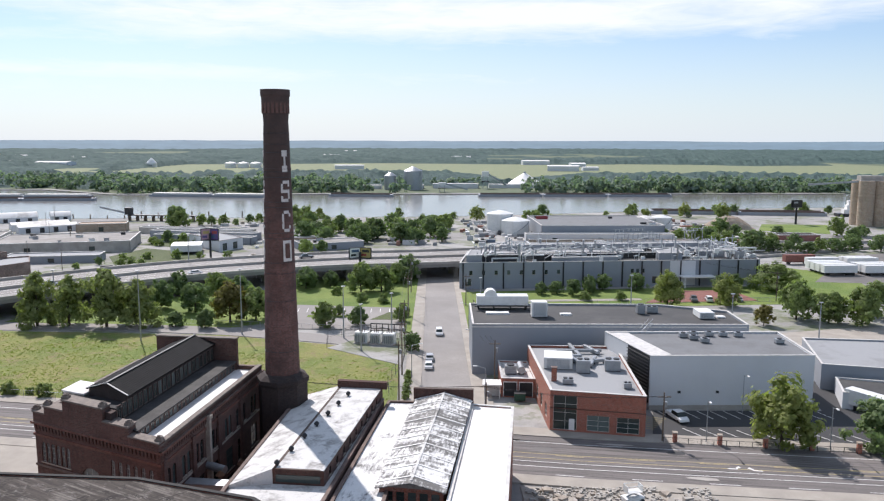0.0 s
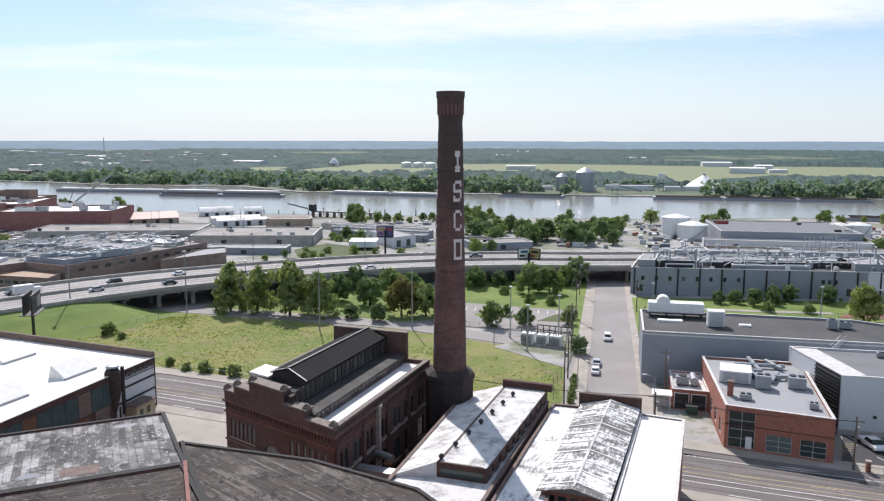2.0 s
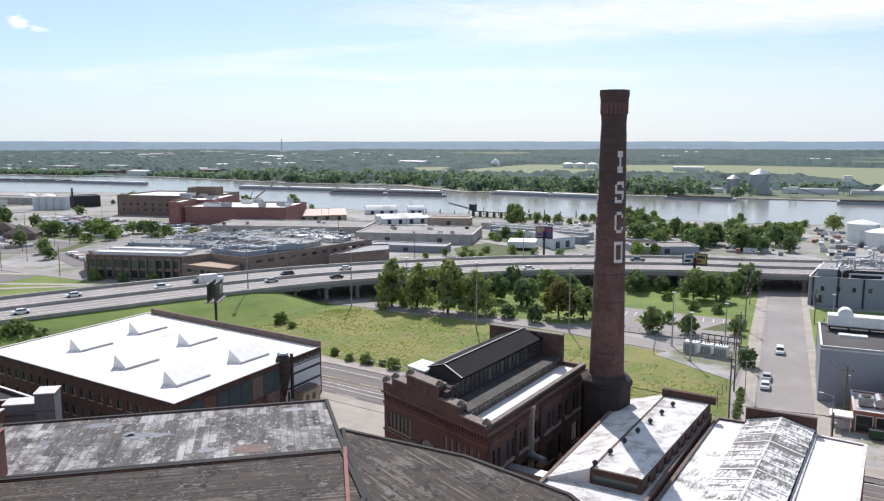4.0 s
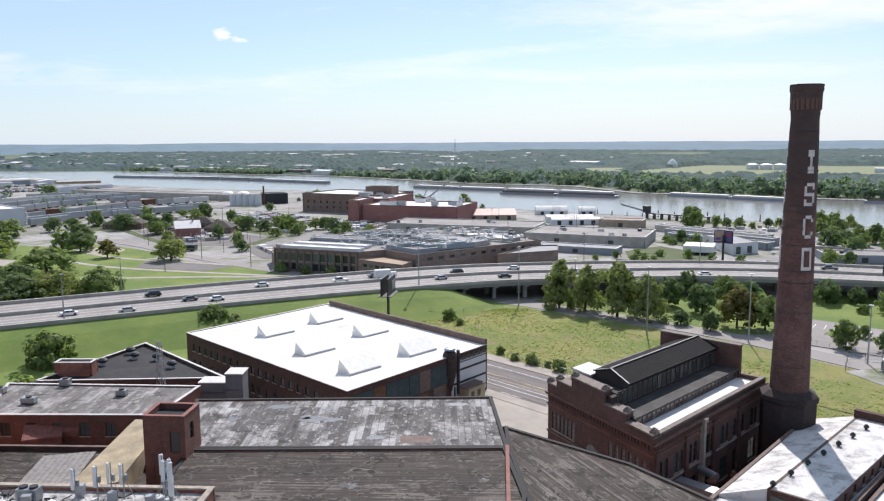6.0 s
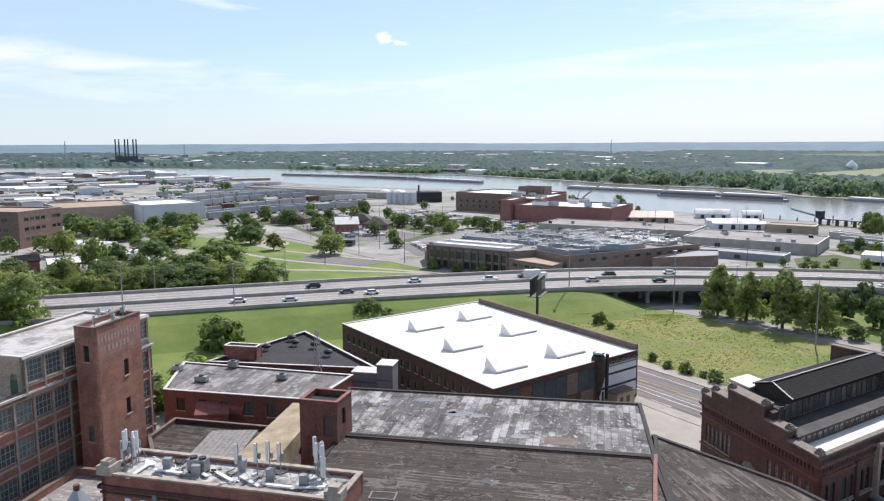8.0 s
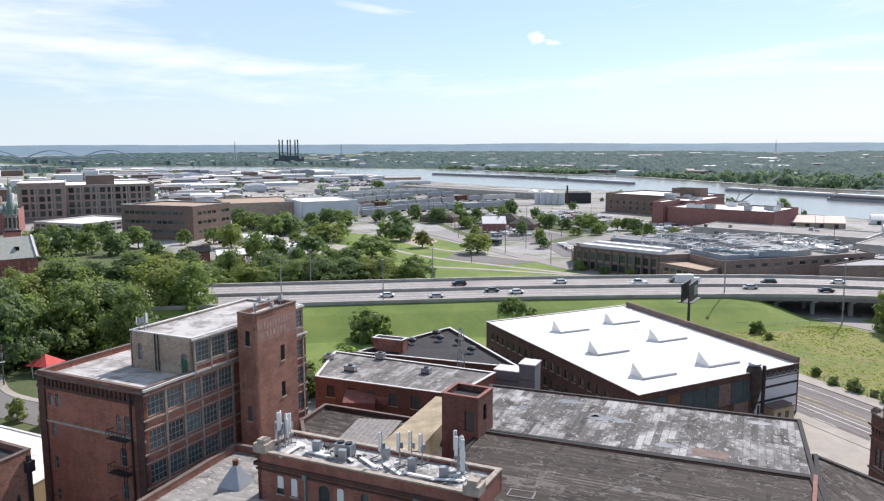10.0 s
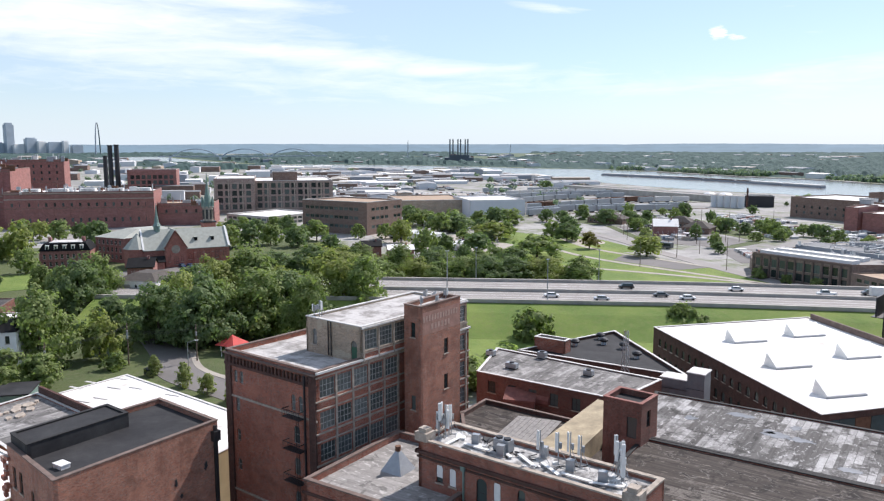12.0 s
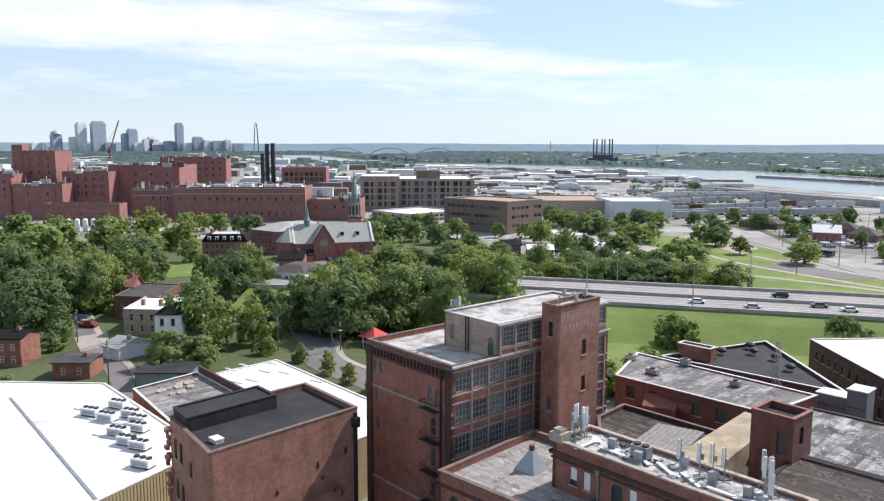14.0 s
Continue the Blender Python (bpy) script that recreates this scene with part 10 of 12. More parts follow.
M["roof_salmon"] = plain("faded red sheet roof", (0.5, 0.27, 0.21), 0.6, 0, 0.2, 0.3, 5)
gabled_shed((-295.5, 419.8), (-270, 441.8), 17, 3.4, 3.6, "brick_tan", "roof_salmon", "long shed with a faded red pitched roof")
gabled_shed((-277.6, 481), (-259, 493.7), 12, 3.0, 3.0, "panel_white", "roof_white", "white barrel-roofed dock shed", 2)
gabled_shed((-252, 497), (-242, 503), 10, 3.0, 2.6, "panel_white", "roof_white", "small white barrel-roofed dock shed", 2)
gabled_shed((-234.8, 426.8), (-211, 446), 9, 3.4, 1.2, "panel_white", "roof_white", "long white metal shed near the dock")
gabled_shed((-246, 440), (-222, 459), 9, 3.4, 1.2, "panel_white", "roof_white", "long white metal shed near the dock")
# the brown plant by the highway
IP = [(-244, 210), (-206, 220), (-202, 231), (-183, 227), (-167, 294), (-221, 313), (-258, 268)]
ip = building("brick_plant", "long brown concrete plant with dark piers and grey roofs", "industrial building", IP, 0, 9.4, "brick_umber", "roof_drab", {0: [(even(1, 38, 11, 2.5), 4.6, 2.5, 3.0, 2, 3, False), (even(1, 38, 11, 2.5), 0.8, 2.5, 2.8, 2, 3, False)], 3: [(even(4, 66, 11, 2.6), 6.6, 2.6, 1.2, 2, 1, False)]}, 0.4)
m, length = edge_frame((0, 0), Vector(IP[1]) - Vector(IP[0]))
for i in range(12):
    part("pilaster", boxes((i * 3.5, i * 3.5 + 0.7, -0.4, 0.02, 0, 8.6)), M["coping_dark"], ip, "dark brown pier", m)
part("belt_course", boxes((0, length, -0.3, 0.02, 8.6, 9.3)), M["coping_dark"], ip, "", m)
TANW = [(-204, 217.5), (-181, 216.5), (-184, 226), (-201.5, 230)]
building("low_wing", "lower brown wing with a tan gravel roof", "industrial building", TANW, 0, 7.0, "brick_umber", "roof_tan", {0: [(even(2, 21, 6, 2.2), 4.4, 2.2, 1.2, 2, 1, False)]}, 0.3)
EBL = [(-166, 258), (-152, 282), (-160, 297), (-167.5, 292)]
building("low_wing", "plain brown concrete block at the end of a plant", "industrial building", EBL, 0, 7.4, "brick_umber", "roof_grey", None, 0.4)
building("low_wing", "low brown concrete annex beside pale tanks", "industrial building", [(-262, 224), (-246, 212), (-250, 228), (-262, 236)], 0, 5.2, "brick_umber", "roof_grey", None, 0.3)
for q, h, mat, rf in ((((-243, 212.5), (-208, 221.8), (-209.5, 227), (-245, 217.8)), 1.0, "panel_white", "roof_white"), (((-246, 222.5), (-212, 231.2), (-213.5, 236), (-247.5, 227.5)), 1.0, "panel_white", "roof_white"),
                      (((-206, 236), (-186, 231), (-183, 241), (-203, 247)), 1.6, "panel_grey", "roof_midgrey"), (((-250, 236), (-214, 243), (-218, 256), (-253, 250)), 1.4, "panel_grey", "roof_midgrey"),
                      (((-214, 262), (-180, 258), (-178, 270), (-212, 276)), 1.8, "concrete", "roof_grey"), (((-248, 262), (-222, 268), (-226, 282), (-246, 276)), 1.6, "panel_grey", "roof_dark"), (((-206, 284), (-176, 280), (-175, 290), (-204, 296)), 1.4, "concrete", "roof_white")):
    building("roof_storey", "long low roof monitor on the brown plant", "roof house", [tuple(p) for p in q], 8.8, 9.2 + h, mat, rf, None, 0.1, coping="coping_pale")
for x, y, w, d, h in ((-196, 233.5, 9, 4, 3.2), (-187, 238, 8, 5, 2.8), (-184, 247, 9, 5, 3.0), (-181, 254, 6, 4, 2.4)):
    rooftop_unit(pose(x, y, 9.0, 0, 0, 62), w, d, h, "big blue-grey cooling unit on the brown plant", "panel_blue", 3, "cooling units of the brown plant")
rng = random.Random(61)
for i in range(26):
    p = at([(-252, 232), (-186, 232), (-170, 290), (-222, 306)], rng.uniform(0.05, 0.95), rng.uniform(0.05, 0.95))
    rooftop_unit(pose(p.x, p.y, 9.0, 0, 0, rng.choice((14, 62, 104))), rng.uniform(1.5, 4), rng.uniform(1.2, 2.2), rng.uniform(1.0, 2.6), "grey roof machine on the brown plant", rng.choice(("metal_grey", "metal_white", "panel_blue")), 1, "roof machines of the brown plant")
bm_w, bm_g = B(), B()
for i in range(210):
    p = at([(-252, 232), (-186, 230), (-170, 292), (-222, 308)], rng.uniform(0.02, 0.98), rng.uniform(0.02, 0.98))
    bm = rng.choice((bm_w, bm_g, bm_g))
    z = 9.0 + rng.choice((0, 1.6, 1.8))
    a = radians(rng.choice((14, 77, 77, 104)))
    if rng.random() < 0.75:
        l, zz = rng.uniform(3, 13), z + rng.uniform(0.3, 1.4)
        beam(bm, (p.x, p.y, zz), (p.x + l * math.cos(a), p.y + l * math.sin(a), zz), rng.uniform(0.12, 0.4))
        beam(bm, (p.x, p.y, z - 0.4), (p.x, p.y, zz), 0.2)
    else:
        w = rng.uniform(0.6, 1.6)
        box(bm, p.x, p.x + w, p.y, p.y + w, z - 0.5, z + rng.uniform(0.5, 1.4))
single("roof_pipework", bm_w, M["metal_white"], Matrix(), "pale pipes and small units on the brown plant's roof", "pipework", "", "stuff")
single("roof_pipework", bm_g, M["metal_grey"], Matrix(), "grey pipes and small units on the brown plant's roof", "pipework", "", "stuff")
# the red riverside plant
for x0, y0, x1, y1, h, d, wall in ((-345, 372, -283, 392, 11.5, 45, "brick_far"), (-352, 366, -345, 369, 14.5, 30, "brick_far"), (-372, 392, -348, 402, 13.5, 60, "brick_far"), (-440, 408, -372, 420, 14, 50, "brick_brown"), (-395, 430, -375, 436, 19, 14, "brick_brown")):
    L = math.hypot(x1 - x0, y1 - y0)
    front_block("riverside_plant", "big red brick riverside plant with pale roofs", "industrial building", (x0, y0), (x1, y1), d, h, wall, "roof_white", {0: [(even(2, L - 2, max(2, int(L / 6)), 1.6), 3 + 4 * k, 1.6, 1.8, 2, 2, False) for k in range(2)]} if wall == "brick_brown" else None, 0.5, "coping_dark", "riverside plant blocks")
for i in range(22):
    p = at([(-340, 378), (-285, 396), (-300, 430), (-430, 440)], rng.random(), rng.random())
    rooftop_unit(pose(p.x, p.y, 11.2 if p.x > -345 else 13.6, 0, 0, 18), rng.uniform(3, 7), rng.uniform(2, 4), rng.uniform(1.4, 3), "pale roof unit on the red plant", rng.choice(("metal_grey", "metal_white")), 1, "roof units of the red plant")

# tanks and silos
def tank(x, y, r, h, mat, label, cone=0.12):
    t = thing("storage_tank", pose(x, y, 0), label, "tank")
    bm = B()
    tube(bm, 0, 0, 0, h, r, None, 28)
    part("shell", bm, M[mat], t)
    bm = B()
    lathe(bm, [(r * 1.01, h), (r * 0.5, h + r * cone * 1.2), (0.2, h + r * cone * 2)], 28)
    part("roof", bm, M[mat], t)
    bm = B()
    for k in range(10):
        a = k * 0.16
        beam(bm, ((r + 0.3) * math.cos(a - 2), (r + 0.3) * math.sin(a - 2), h * k / 10), ((r + 0.3) * math.cos(a - 1.84), (r + 0.3) * math.sin(a - 1.84), h * (k + 1) / 10), 0.5, 0.1)
    part("ladder", bm, M["metal_grey"], t)


tank(33, 441, 7.5, 11, "metal_white", "white round oil tank with a stair")
tank(41, 432, 8, 8, "metal_white", "white round oil tank with a stair")
tank(119, 452, 6, 7.5, "coping_pale", "pale round tank with a rusty rim")
tank(131, 461, 6, 7, "metal_white", "pale round tank by the river")
tank(-31, 828, 10, 20, "metal_grey", "big grey steel grain silo on the far bank", 0.25)
tank(-55, 826, 6.5, 15, "metal_grey", "grey steel grain silo on the far bank", 0.3)
for i in range(4):
    tank(-330 - 24 * i, 1480, 11, 9, "metal_white", "far white oil tank in the fields")
tank(-560, 1500, 10, 8, "metal_white", "far white domed tank in the fields", 0.5)
# sand store with a white cone, conveyor towers
c = thing("salt_dome", pose(96, 905, 0), "white conical salt pile cover on the far bank", "storage dome")
bm = B()
lathe(bm, [(26, 0), (18, 4.5), (9, 10), (2.0, 14.5), (0.3, 15)], 28)
part("cover", bm, M["paint_white"], c)
bm = B()
tube(bm, 0, 0, 0, 16.5, 1.6, 1.4, 10)
part("mast", bm, M["metal_grey"], c)
for x, y, h in ((47, 846, 19), (89, 800, 12), (0, 790, 10), (112, 790, 9)):
    g = thing("loading_tower", pose(x, y, 0), "grey steel barge loading tower", "tower", "loading towers")
    bm = B()
    for dx in (-2.5, 2.5):
        for dy in (-2.5, 2.5):
            beam(bm, (dx, dy, 0), (dx, dy, h), 0.5)
    part("frame", bm, M["metal_grey"], g)
    part("cab", boxes((-3.6, 3.6, -3.6, 3.6, h * 0.7, h)), M["metal_white"], g)
    part("deck", boxes((-4, 4, -4, 4, h * 0.4, h * 0.45)), M["metal_dark"], g)
    bm = B()
    beam(bm, (3, 0, h * 0.85), (26, 14, 2), 1.4)
    part("conveyor", bm, M["metal_grey"], g)
for x0, x1, y, h in ((-62, -20, 842, 4), (-10, 40, 850, 5), (52, 110, 858, 4), (-100, -66, 835, 4)):
    front_block("warehouse", "low pale shed on the far bank", "warehouse", (x0, y), (x1, y), 14, h, "panel_white", "roof_white", None, 0.1, group="far bank sheds")
sl = thing("concrete_silo", pose(262, 478, 0), "tall twin tan concrete grain silo", "silo")
for k in range(4):
    bm = B()
    tube(bm, 0, 0, 0, 28, 4.6, None, 24, pose((k % 2) * 8.6, (k // 2) * 8.6, 0))
    part("drum", bm, M["brick_tan"], sl)
part("headhouse", boxes((-3, 12, 2, 7, 28, 31)), M["concrete"], sl)
bm = B()
beam(bm, (-2, 4, 27.5), (-27, 20, 24.5), 1.2)
part("conveyor", bm, M["metal_grey"], sl)
# barges on the river
bg_body = {}


def barge(x, y, yaw, cover, label):
    b = thing("barge", pose(x, y, 0.1, 0, 0, yaw), label, "barge", "barges on the river")
    if "hull" not in bg_body:
        bm = B()
        prism(bm, [(0, 0), (58, 0), (60, 2), (60, 9), (58, 11), (0, 11)], -0.1, 2.2)
        bg_body["hull"] = mesh_of("hull", bm, M["panel_grey"])
        bg_body["cover"] = mesh_of("hatch_cover", boxes((2, 58, 1, 10, 2.2, 3.5)), M["coping_pale"])
        bg_body["coaming"] = mesh_of("coaming", boxes((2, 58, 1, 1.3, 2.2, 3.2), (2, 58, 9.7, 10, 2.2, 3.2)), M["coping_dark"])
    part("hull", bg_body["hull"], None, b)
    part("hatch_cover" if cover else "coaming", bg_body["cover" if cover else "coaming"], None, b)


for x, y, yaw, n, cover in ((-271, 716, -8, 2, True), (-106, 722, -6, 1, False), (34, 722, 1, 3, False), (150, 556, -8, 2, False), (-560, 690, 1, 4, True), (-1130, 655, 15, 3, True), (-835, 700, 1, 2, True), (-420, 655, 4, 2, False), (-980, 690, 5, 3, False)):
    for k in range(n):
        barge(x + 61 * k * math.cos(radians(yaw)), y + 61 * k * math.sin(radians(yaw)), yaw, cover, "long river barge with pale hatch covers" if cover else "long empty dark steel river barge")
tg = thing("tow_boat", pose(276, 537, 0.1, 0, 0, -8), "white river tow boat behind barges", "boat")
part("hull", boxes((0, 26, 0, 9, 0, 2)), M["metal_dark"], tg)
part("deck_house", boxes((4, 20, 1.5, 7.5, 2, 5), (6, 15, 2, 7, 5, 8)), M["paint_white"], tg)
part("wheel_house", boxes((7, 11, 2.5, 6.5, 8, 11)), M["paint_white"], tg)
# dockside crane
cr = thing("dock_crane", pose(-395, 505, 0), "grey lattice dock crane by the river", "crane")
bm = B()
beam(bm, (0, 0, 6), (26, 8, 26), 1.0)
beam(bm, (0, 0, 14), (26, 8, 26), 0.3)
beam(bm, (-4, -1, 5), (0, 0, 14), 0.5)
part("jib", bm, M["metal_grey"], cr)
part("cab", boxes((-5, 3, -2.5, 2.5, 3, 7)), M["metal_dark"], cr)
part("base", boxes((-3, 3, -3, 3, 0, 3)), M["metal_rust"], cr)
for i in range(16):
    x = -245 + i * 11
    g = thing("mooring_pile", pose(x, 512 + i * 0.9, 0), "dark timber mooring pile at the bank", "pile", "mooring piles")
    bm = B()
    tube(bm, 0, 0, -0.4, rng.uniform(2.2, 5), 0.4, None, 8)
    part("timber", bm, M["wood_pole"], g)

# ---- railway yard and the flat industrial town to the north-east ----
car_mesh = {}
for nm, mat, h in (("a", "metal_rust", 3.8), ("b", "coping_pale", 4.2), ("c", "metal_grey", 4.0), ("d", "metal_dark", 3.4)):
    bm = B()
    box(bm, 0, 15, 0, 3, 1.0, 1.0 + h * 0.9)
    prism(bm, [(0.2, 0.3), (14.8, 0.3), (14.8, 2.7), (0.2, 2.7)], 1.0 + h * 0.9, 1.0 + h)
    car_mesh[nm] = mesh_of("wagon_body", bm, M[mat])
bm = B()
under = [(1.5, 0), (4, 0), (4, 0.7), (11, 0.7), (11, 0), (13.5, 0), (13.5, 1.0), (1.5, 1.0)]
a, b = [bm.verts.new((x, 0.3, z)) for x, z in under], [bm.verts.new((x, 2.7, z)) for x, z in under]
bm.faces.new(a), bm.faces.new(b[::-1])
for i in range(8):
    bm.faces.new((a[i], b[i], b[(i + 1) % 8], a[(i + 1) % 8]))
bogie = mesh_of("bogie", bm, M["metal_dark"])
rng = random.Random(71)
TRACKS = ([(-548, 252.8), (-560.3, 290.4), (-576.6, 338.5), (-585.2, 391.2), (-573.2, 436)], [(-566, 262), (-572, 311.8), (-592, 357.4), (-601.2, 425)], [(-515.5, 237.6), (-528, 285), (-527, 327.2), (-524, 372.2), (-514, 395)],
          [(-706, 303.8), (-714.2, 357.5), (-703.9, 425)], [(-616, 279.2), (-640, 330), (-650, 410)], [(-500, 232), (-512, 280), (-512, 330), (-505, 372)], [(-760, 300), (-752, 350), (-745, 400)], [(-660, 285), (-680, 340), (-684, 415)])
for n, line in enumerate(TRACKS):
    line = smooth_line(line, 6)
    bm = B()
    for off in (-0.75, 0.75):
        ribbon(bm, line, off - 0.1, off + 0.1, 0.0, 0.3)
    single("railway_track", bm, M["metal_rust"], Matrix(), "", "", "", "structure")
    bm = B()
    ribbon(bm, line, -2.6, 2.6, -0.3, 0.14)
    single("ground_ballast", bm, M["concrete"], Matrix(), "", "", "", "structure")
    total = sum((Vector(q) - Vector(p)).length for p, q in zip(line, line[1:]))
    s, k, kind = 0.0, 0, rng.choice("bcc")
    while s < total - 16:
        acc = 0.0
        for p, q in zip(line, line[1:]):
            l = (Vector(q) - Vector(p)).length
            if acc + l > s:
                d = (Vector(q) - Vector(p)).normalized()
                c = Vector(p) + d * (s - acc)
                break
            acc += l
        if k % 9 == 0:
            kind = rng.choice("bccdcba" if n != 2 else "cc")
        if rng.random() > 0.1:
            g = thing("rail_wagon", pose(c.x + d.y * 1.5, c.y - d.x * 1.5, 0.2, 0, 0, math.degrees(math.atan2(d.y, d.x))), "freight wagon standing in the railway yard", "rail wagon", "wagons in the yard")
            part("wagon_body", car_mesh[kind], None, g)
            part("bogie", bogie, None, g)
        s, k = s + 16.2, k + 1
# the long pale river warehouse, silos and tanks beyond the tracks
front_block("river_warehouse", "very long grey concrete wall-like warehouse along the river", "warehouse", (-777, 404), (-573, 446), 22, 5.4, "concrete", "roof_drab", None, 0.2)
for k in range(5):
    p = Vector((-530, 413)).lerp(Vector((-512, 425)), k / 4)
    t = thing("white_silo", pose(p.x, p.y, 0), "tall white concrete silo by the tracks", "silo", "white silos")
    bm = B()
    tube(bm, 0, 0, 0, 9.6, 2.6, None, 14)
    part("shell", bm, M["panel_white"], t)
    bm = B()
    lathe(bm, [(2.7, 9.6), (1.4, 10.2), (0.2, 10.4)], 14)
    part("cap", bm, M["concrete"], t)
for x, y, r in ((-600, 462, 6), (-588, 470, 7)):
    t = thing("storage_dome", pose(x, y, 0), "low white storage dome by the river", "tank", "white domes")
    bm = B()
    lathe(bm, [(r, 0), (r, 4), (r * 0.85, 5.6), (r * 0.5, 6.8), (0.2, 7.3)], 18)
    part("shell", bm, M["metal_white"], t)
front_block("dock_plant", "dark steel plant building by the river", "industrial building", (-521.7, 436), (-509, 455), 16, 9.0, "metal_dark", "roof_dark", None, 0.3)
s_ = thing("brick_flue", pose(-511, 430, 0), "slim dark brick flue beside the silos", "chimney")
bm = B()
tube(bm, 0, 0, 0, 16, 0.9, 0.7, 12)
part("shaft", bm, M["brick_dark"], s_)
roof_cycle = ("roof_white", "roof_grey", "concrete", "roof_midgrey", "roof_grey")
wall_cycle = ("panel_white", "panel_grey", "brick_tan", "brick_brown", "panel_white")


FAR_V, FAR_F, FAR_M = [], [], []


def far_shed(x, y, a, w, d, h, i):
    """One of the many sheds too far off to pick apart: walls and a shallow gable."""
    k, ca, sa = len(FAR_V), math.cos(a), math.sin(a)
    for px, py, z in ((0, 0, 0), (w, 0, 0), (w, d, 0), (0, d, 0), (0, 0, h), (w, 0, h), (w, d, h), (0, d, h), (0, d / 2, h + 0.06 * d), (w, d / 2, h + 0.06 * d)):
        FAR_V.append((x + px * ca - py * sa, y + px * sa + py * ca, z))
    for f, m in (((0, 1, 5, 4), 0), ((1, 2, 6, 9, 5), 0), ((2, 3, 7, 6), 0), ((3, 0, 4, 8, 7), 0), ((4, 5, 9, 8), 1), ((8, 9, 6, 7), 1)):
        FAR_F.append(tuple(k + q for q in f))
        FAR_M.append(i % 5 + 5 * m)


def shed_block(x, y, yaw, w, d, h, i, label="distant low industrial shed with a pale roof"):
    if wet(x, y, 35):
        return
    if math.hypot(x, y) > 880:
        far_shed(x, y, radians(yaw), w, d, h, i)
        return
    s = thing("distant_shed", pose(x, y, 0, 0, 0, yaw), label, "warehouse", "distant sheds")
    part("wall", boxes((0, w, 0, d, 0, h)), M[wall_cycle[i % 5]], s)
    bm = B()
    k = 0.06 * d
    vs = [bm.verts.new(p) for p in ((-0.3, -0.3, h), (w + 0.3, -0.3, h), (w + 0.3, d / 2, h + k), (-0.3, d / 2, h + k), (w + 0.3, d + 0.3, h), (-0.3, d + 0.3, h))]
    bm.faces.new((vs[0], vs[1], vs[2], vs[3]))
    bm.faces.new((vs[3], vs[2], vs[4], vs[5]))
    bm.faces.new((vs[0], vs[3], vs[5]))
    bm.faces.new((vs[1], vs[4], vs[2]))
    bm.faces.new((vs[0], vs[5], vs[4], vs[1]))
    part("roof", bm, M[roof_cycle[i % 5]], s)


for i in range(400):
    a, d = rng.uniform(50, 84), 640 * (2300 / 640) ** (rng.random() ** 0.8)
    x, y = -d * math.sin(radians(a)), d * math.cos(radians(a))
    if y > 500 or y > 470 and x > -900 or (-860 < x < -540 and 240 < y < 500):
        continue
    s = 0.7 + d / 1300
    shed_block(x, y, rng.choice((75, 78, -12, 80)), rng.uniform(10, 36) * s, rng.uniform(8, 17) * s, rng.uniform(3.5, 6.5), i)
for i in range(190):
    a, d = rng.uniform(84, 117), 700 * (3000 / 700) ** rng.random()
    x, y = -d * math.sin(radians(a)), d * math.cos(radians(a))
    s = 0.6 + d / 1800
    shed_block(x, y, rng.choice((84, 80, -6)), rng.uniform(12, 36) * s, rng.uniform(9, 18) * s, rng.uniform(5, 12), i, "distant town building with a pale roof")
for i in range(520):
    a, d = rng.uniform(-20, 80), rng.uniform(1150, 3600)
    x, y = -d * math.sin(radians(a)), d * math.cos(radians(a))
    if a < 30 and rng.random() < 0.93:
        continue
    if a < 30:
        i = 0
    shed_block(x, y, rng.uniform(-10, 10), rng.uniform(20, 70), rng.uniform(14, 30), rng.uniform(5, 10), i, "distant pale shed across the river")
me = bpy.data.meshes.new("distant_roofs")
me.from_pydata(FAR_V, [], FAR_F)
for nm in wall_cycle + roof_cycle:
    me.materials.append(M[nm])
for p, k in zip(me.polygons, FAR_M):
    p.material_index = k
single("distant_roofs", me, None, Matrix(), "many small distant sheds and houses with pale roofs", "buildings", "", "stuff")
# parked trailers
tr_body = mesh_of("trailer_box", boxes((0, 13.5, 0, 2.6, 1.1, 4.0)), M["metal_white"])
tr_maroon = mesh_of("trailer_box", boxes((0, 13.5, 0, 2.6, 1.1, 4.0)), M["coping_red"])


def trailer_gear():
    """Wheels, chassis beam and landing leg as one welded profile."""
    bm = B()
    side = [(2.0, 0), (2.3, 0), (2.3, 0.85), (9.5, 0.85), (9.5, 0), (12.5, 0), (12.5, 1.1), (2.0, 1.1)]
    a, b = [bm.verts.new((x, 0.1, z)) for x, z in side], [bm.verts.new((x, 2.5, z)) for x, z in side]
    bm.faces.new(a), bm.faces.new(b[::-1])
    for i in range(8):
        bm.faces.new((a[i], b[i], b[(i + 1) % 8], a[(i + 1) % 8]))
    return bm


tr_wheel = mesh_of("wheel_set", trailer_gear(), M["rubber"])
for x, y, yaw, n, step in ((149, 297.5, 4, 4, 3.8), (165, 297.5, 4, 3, 3.8), (168, 317, 4, 2, 4.0), (152, 318, 4, 1, 4.0), (146, 325, 8, 1, 4.0), (-124, 350, 14, 5, 3.0), (-414, 117, -57, 9, 3.4), (-357, 116, -10, 5, 3.3), (79, 146.5, -60, 1, 3)):
    for k in range(n):
        p = Vector((x, y)) + Vector((-math.sin(radians(yaw)), math.cos(radians(yaw)))) * step * k
        t = thing("semi_trailer", pose(p.x, p.y, 0.1, 0, 0, yaw), "white box trailer parked in a row" if y != 325 else "maroon box trailer parked at the row's end", "trailer", "parked trailers")
        part("trailer_box", tr_body if y != 325 else tr_maroon, None, t)
        part("wheel_set", tr_wheel, None, t)

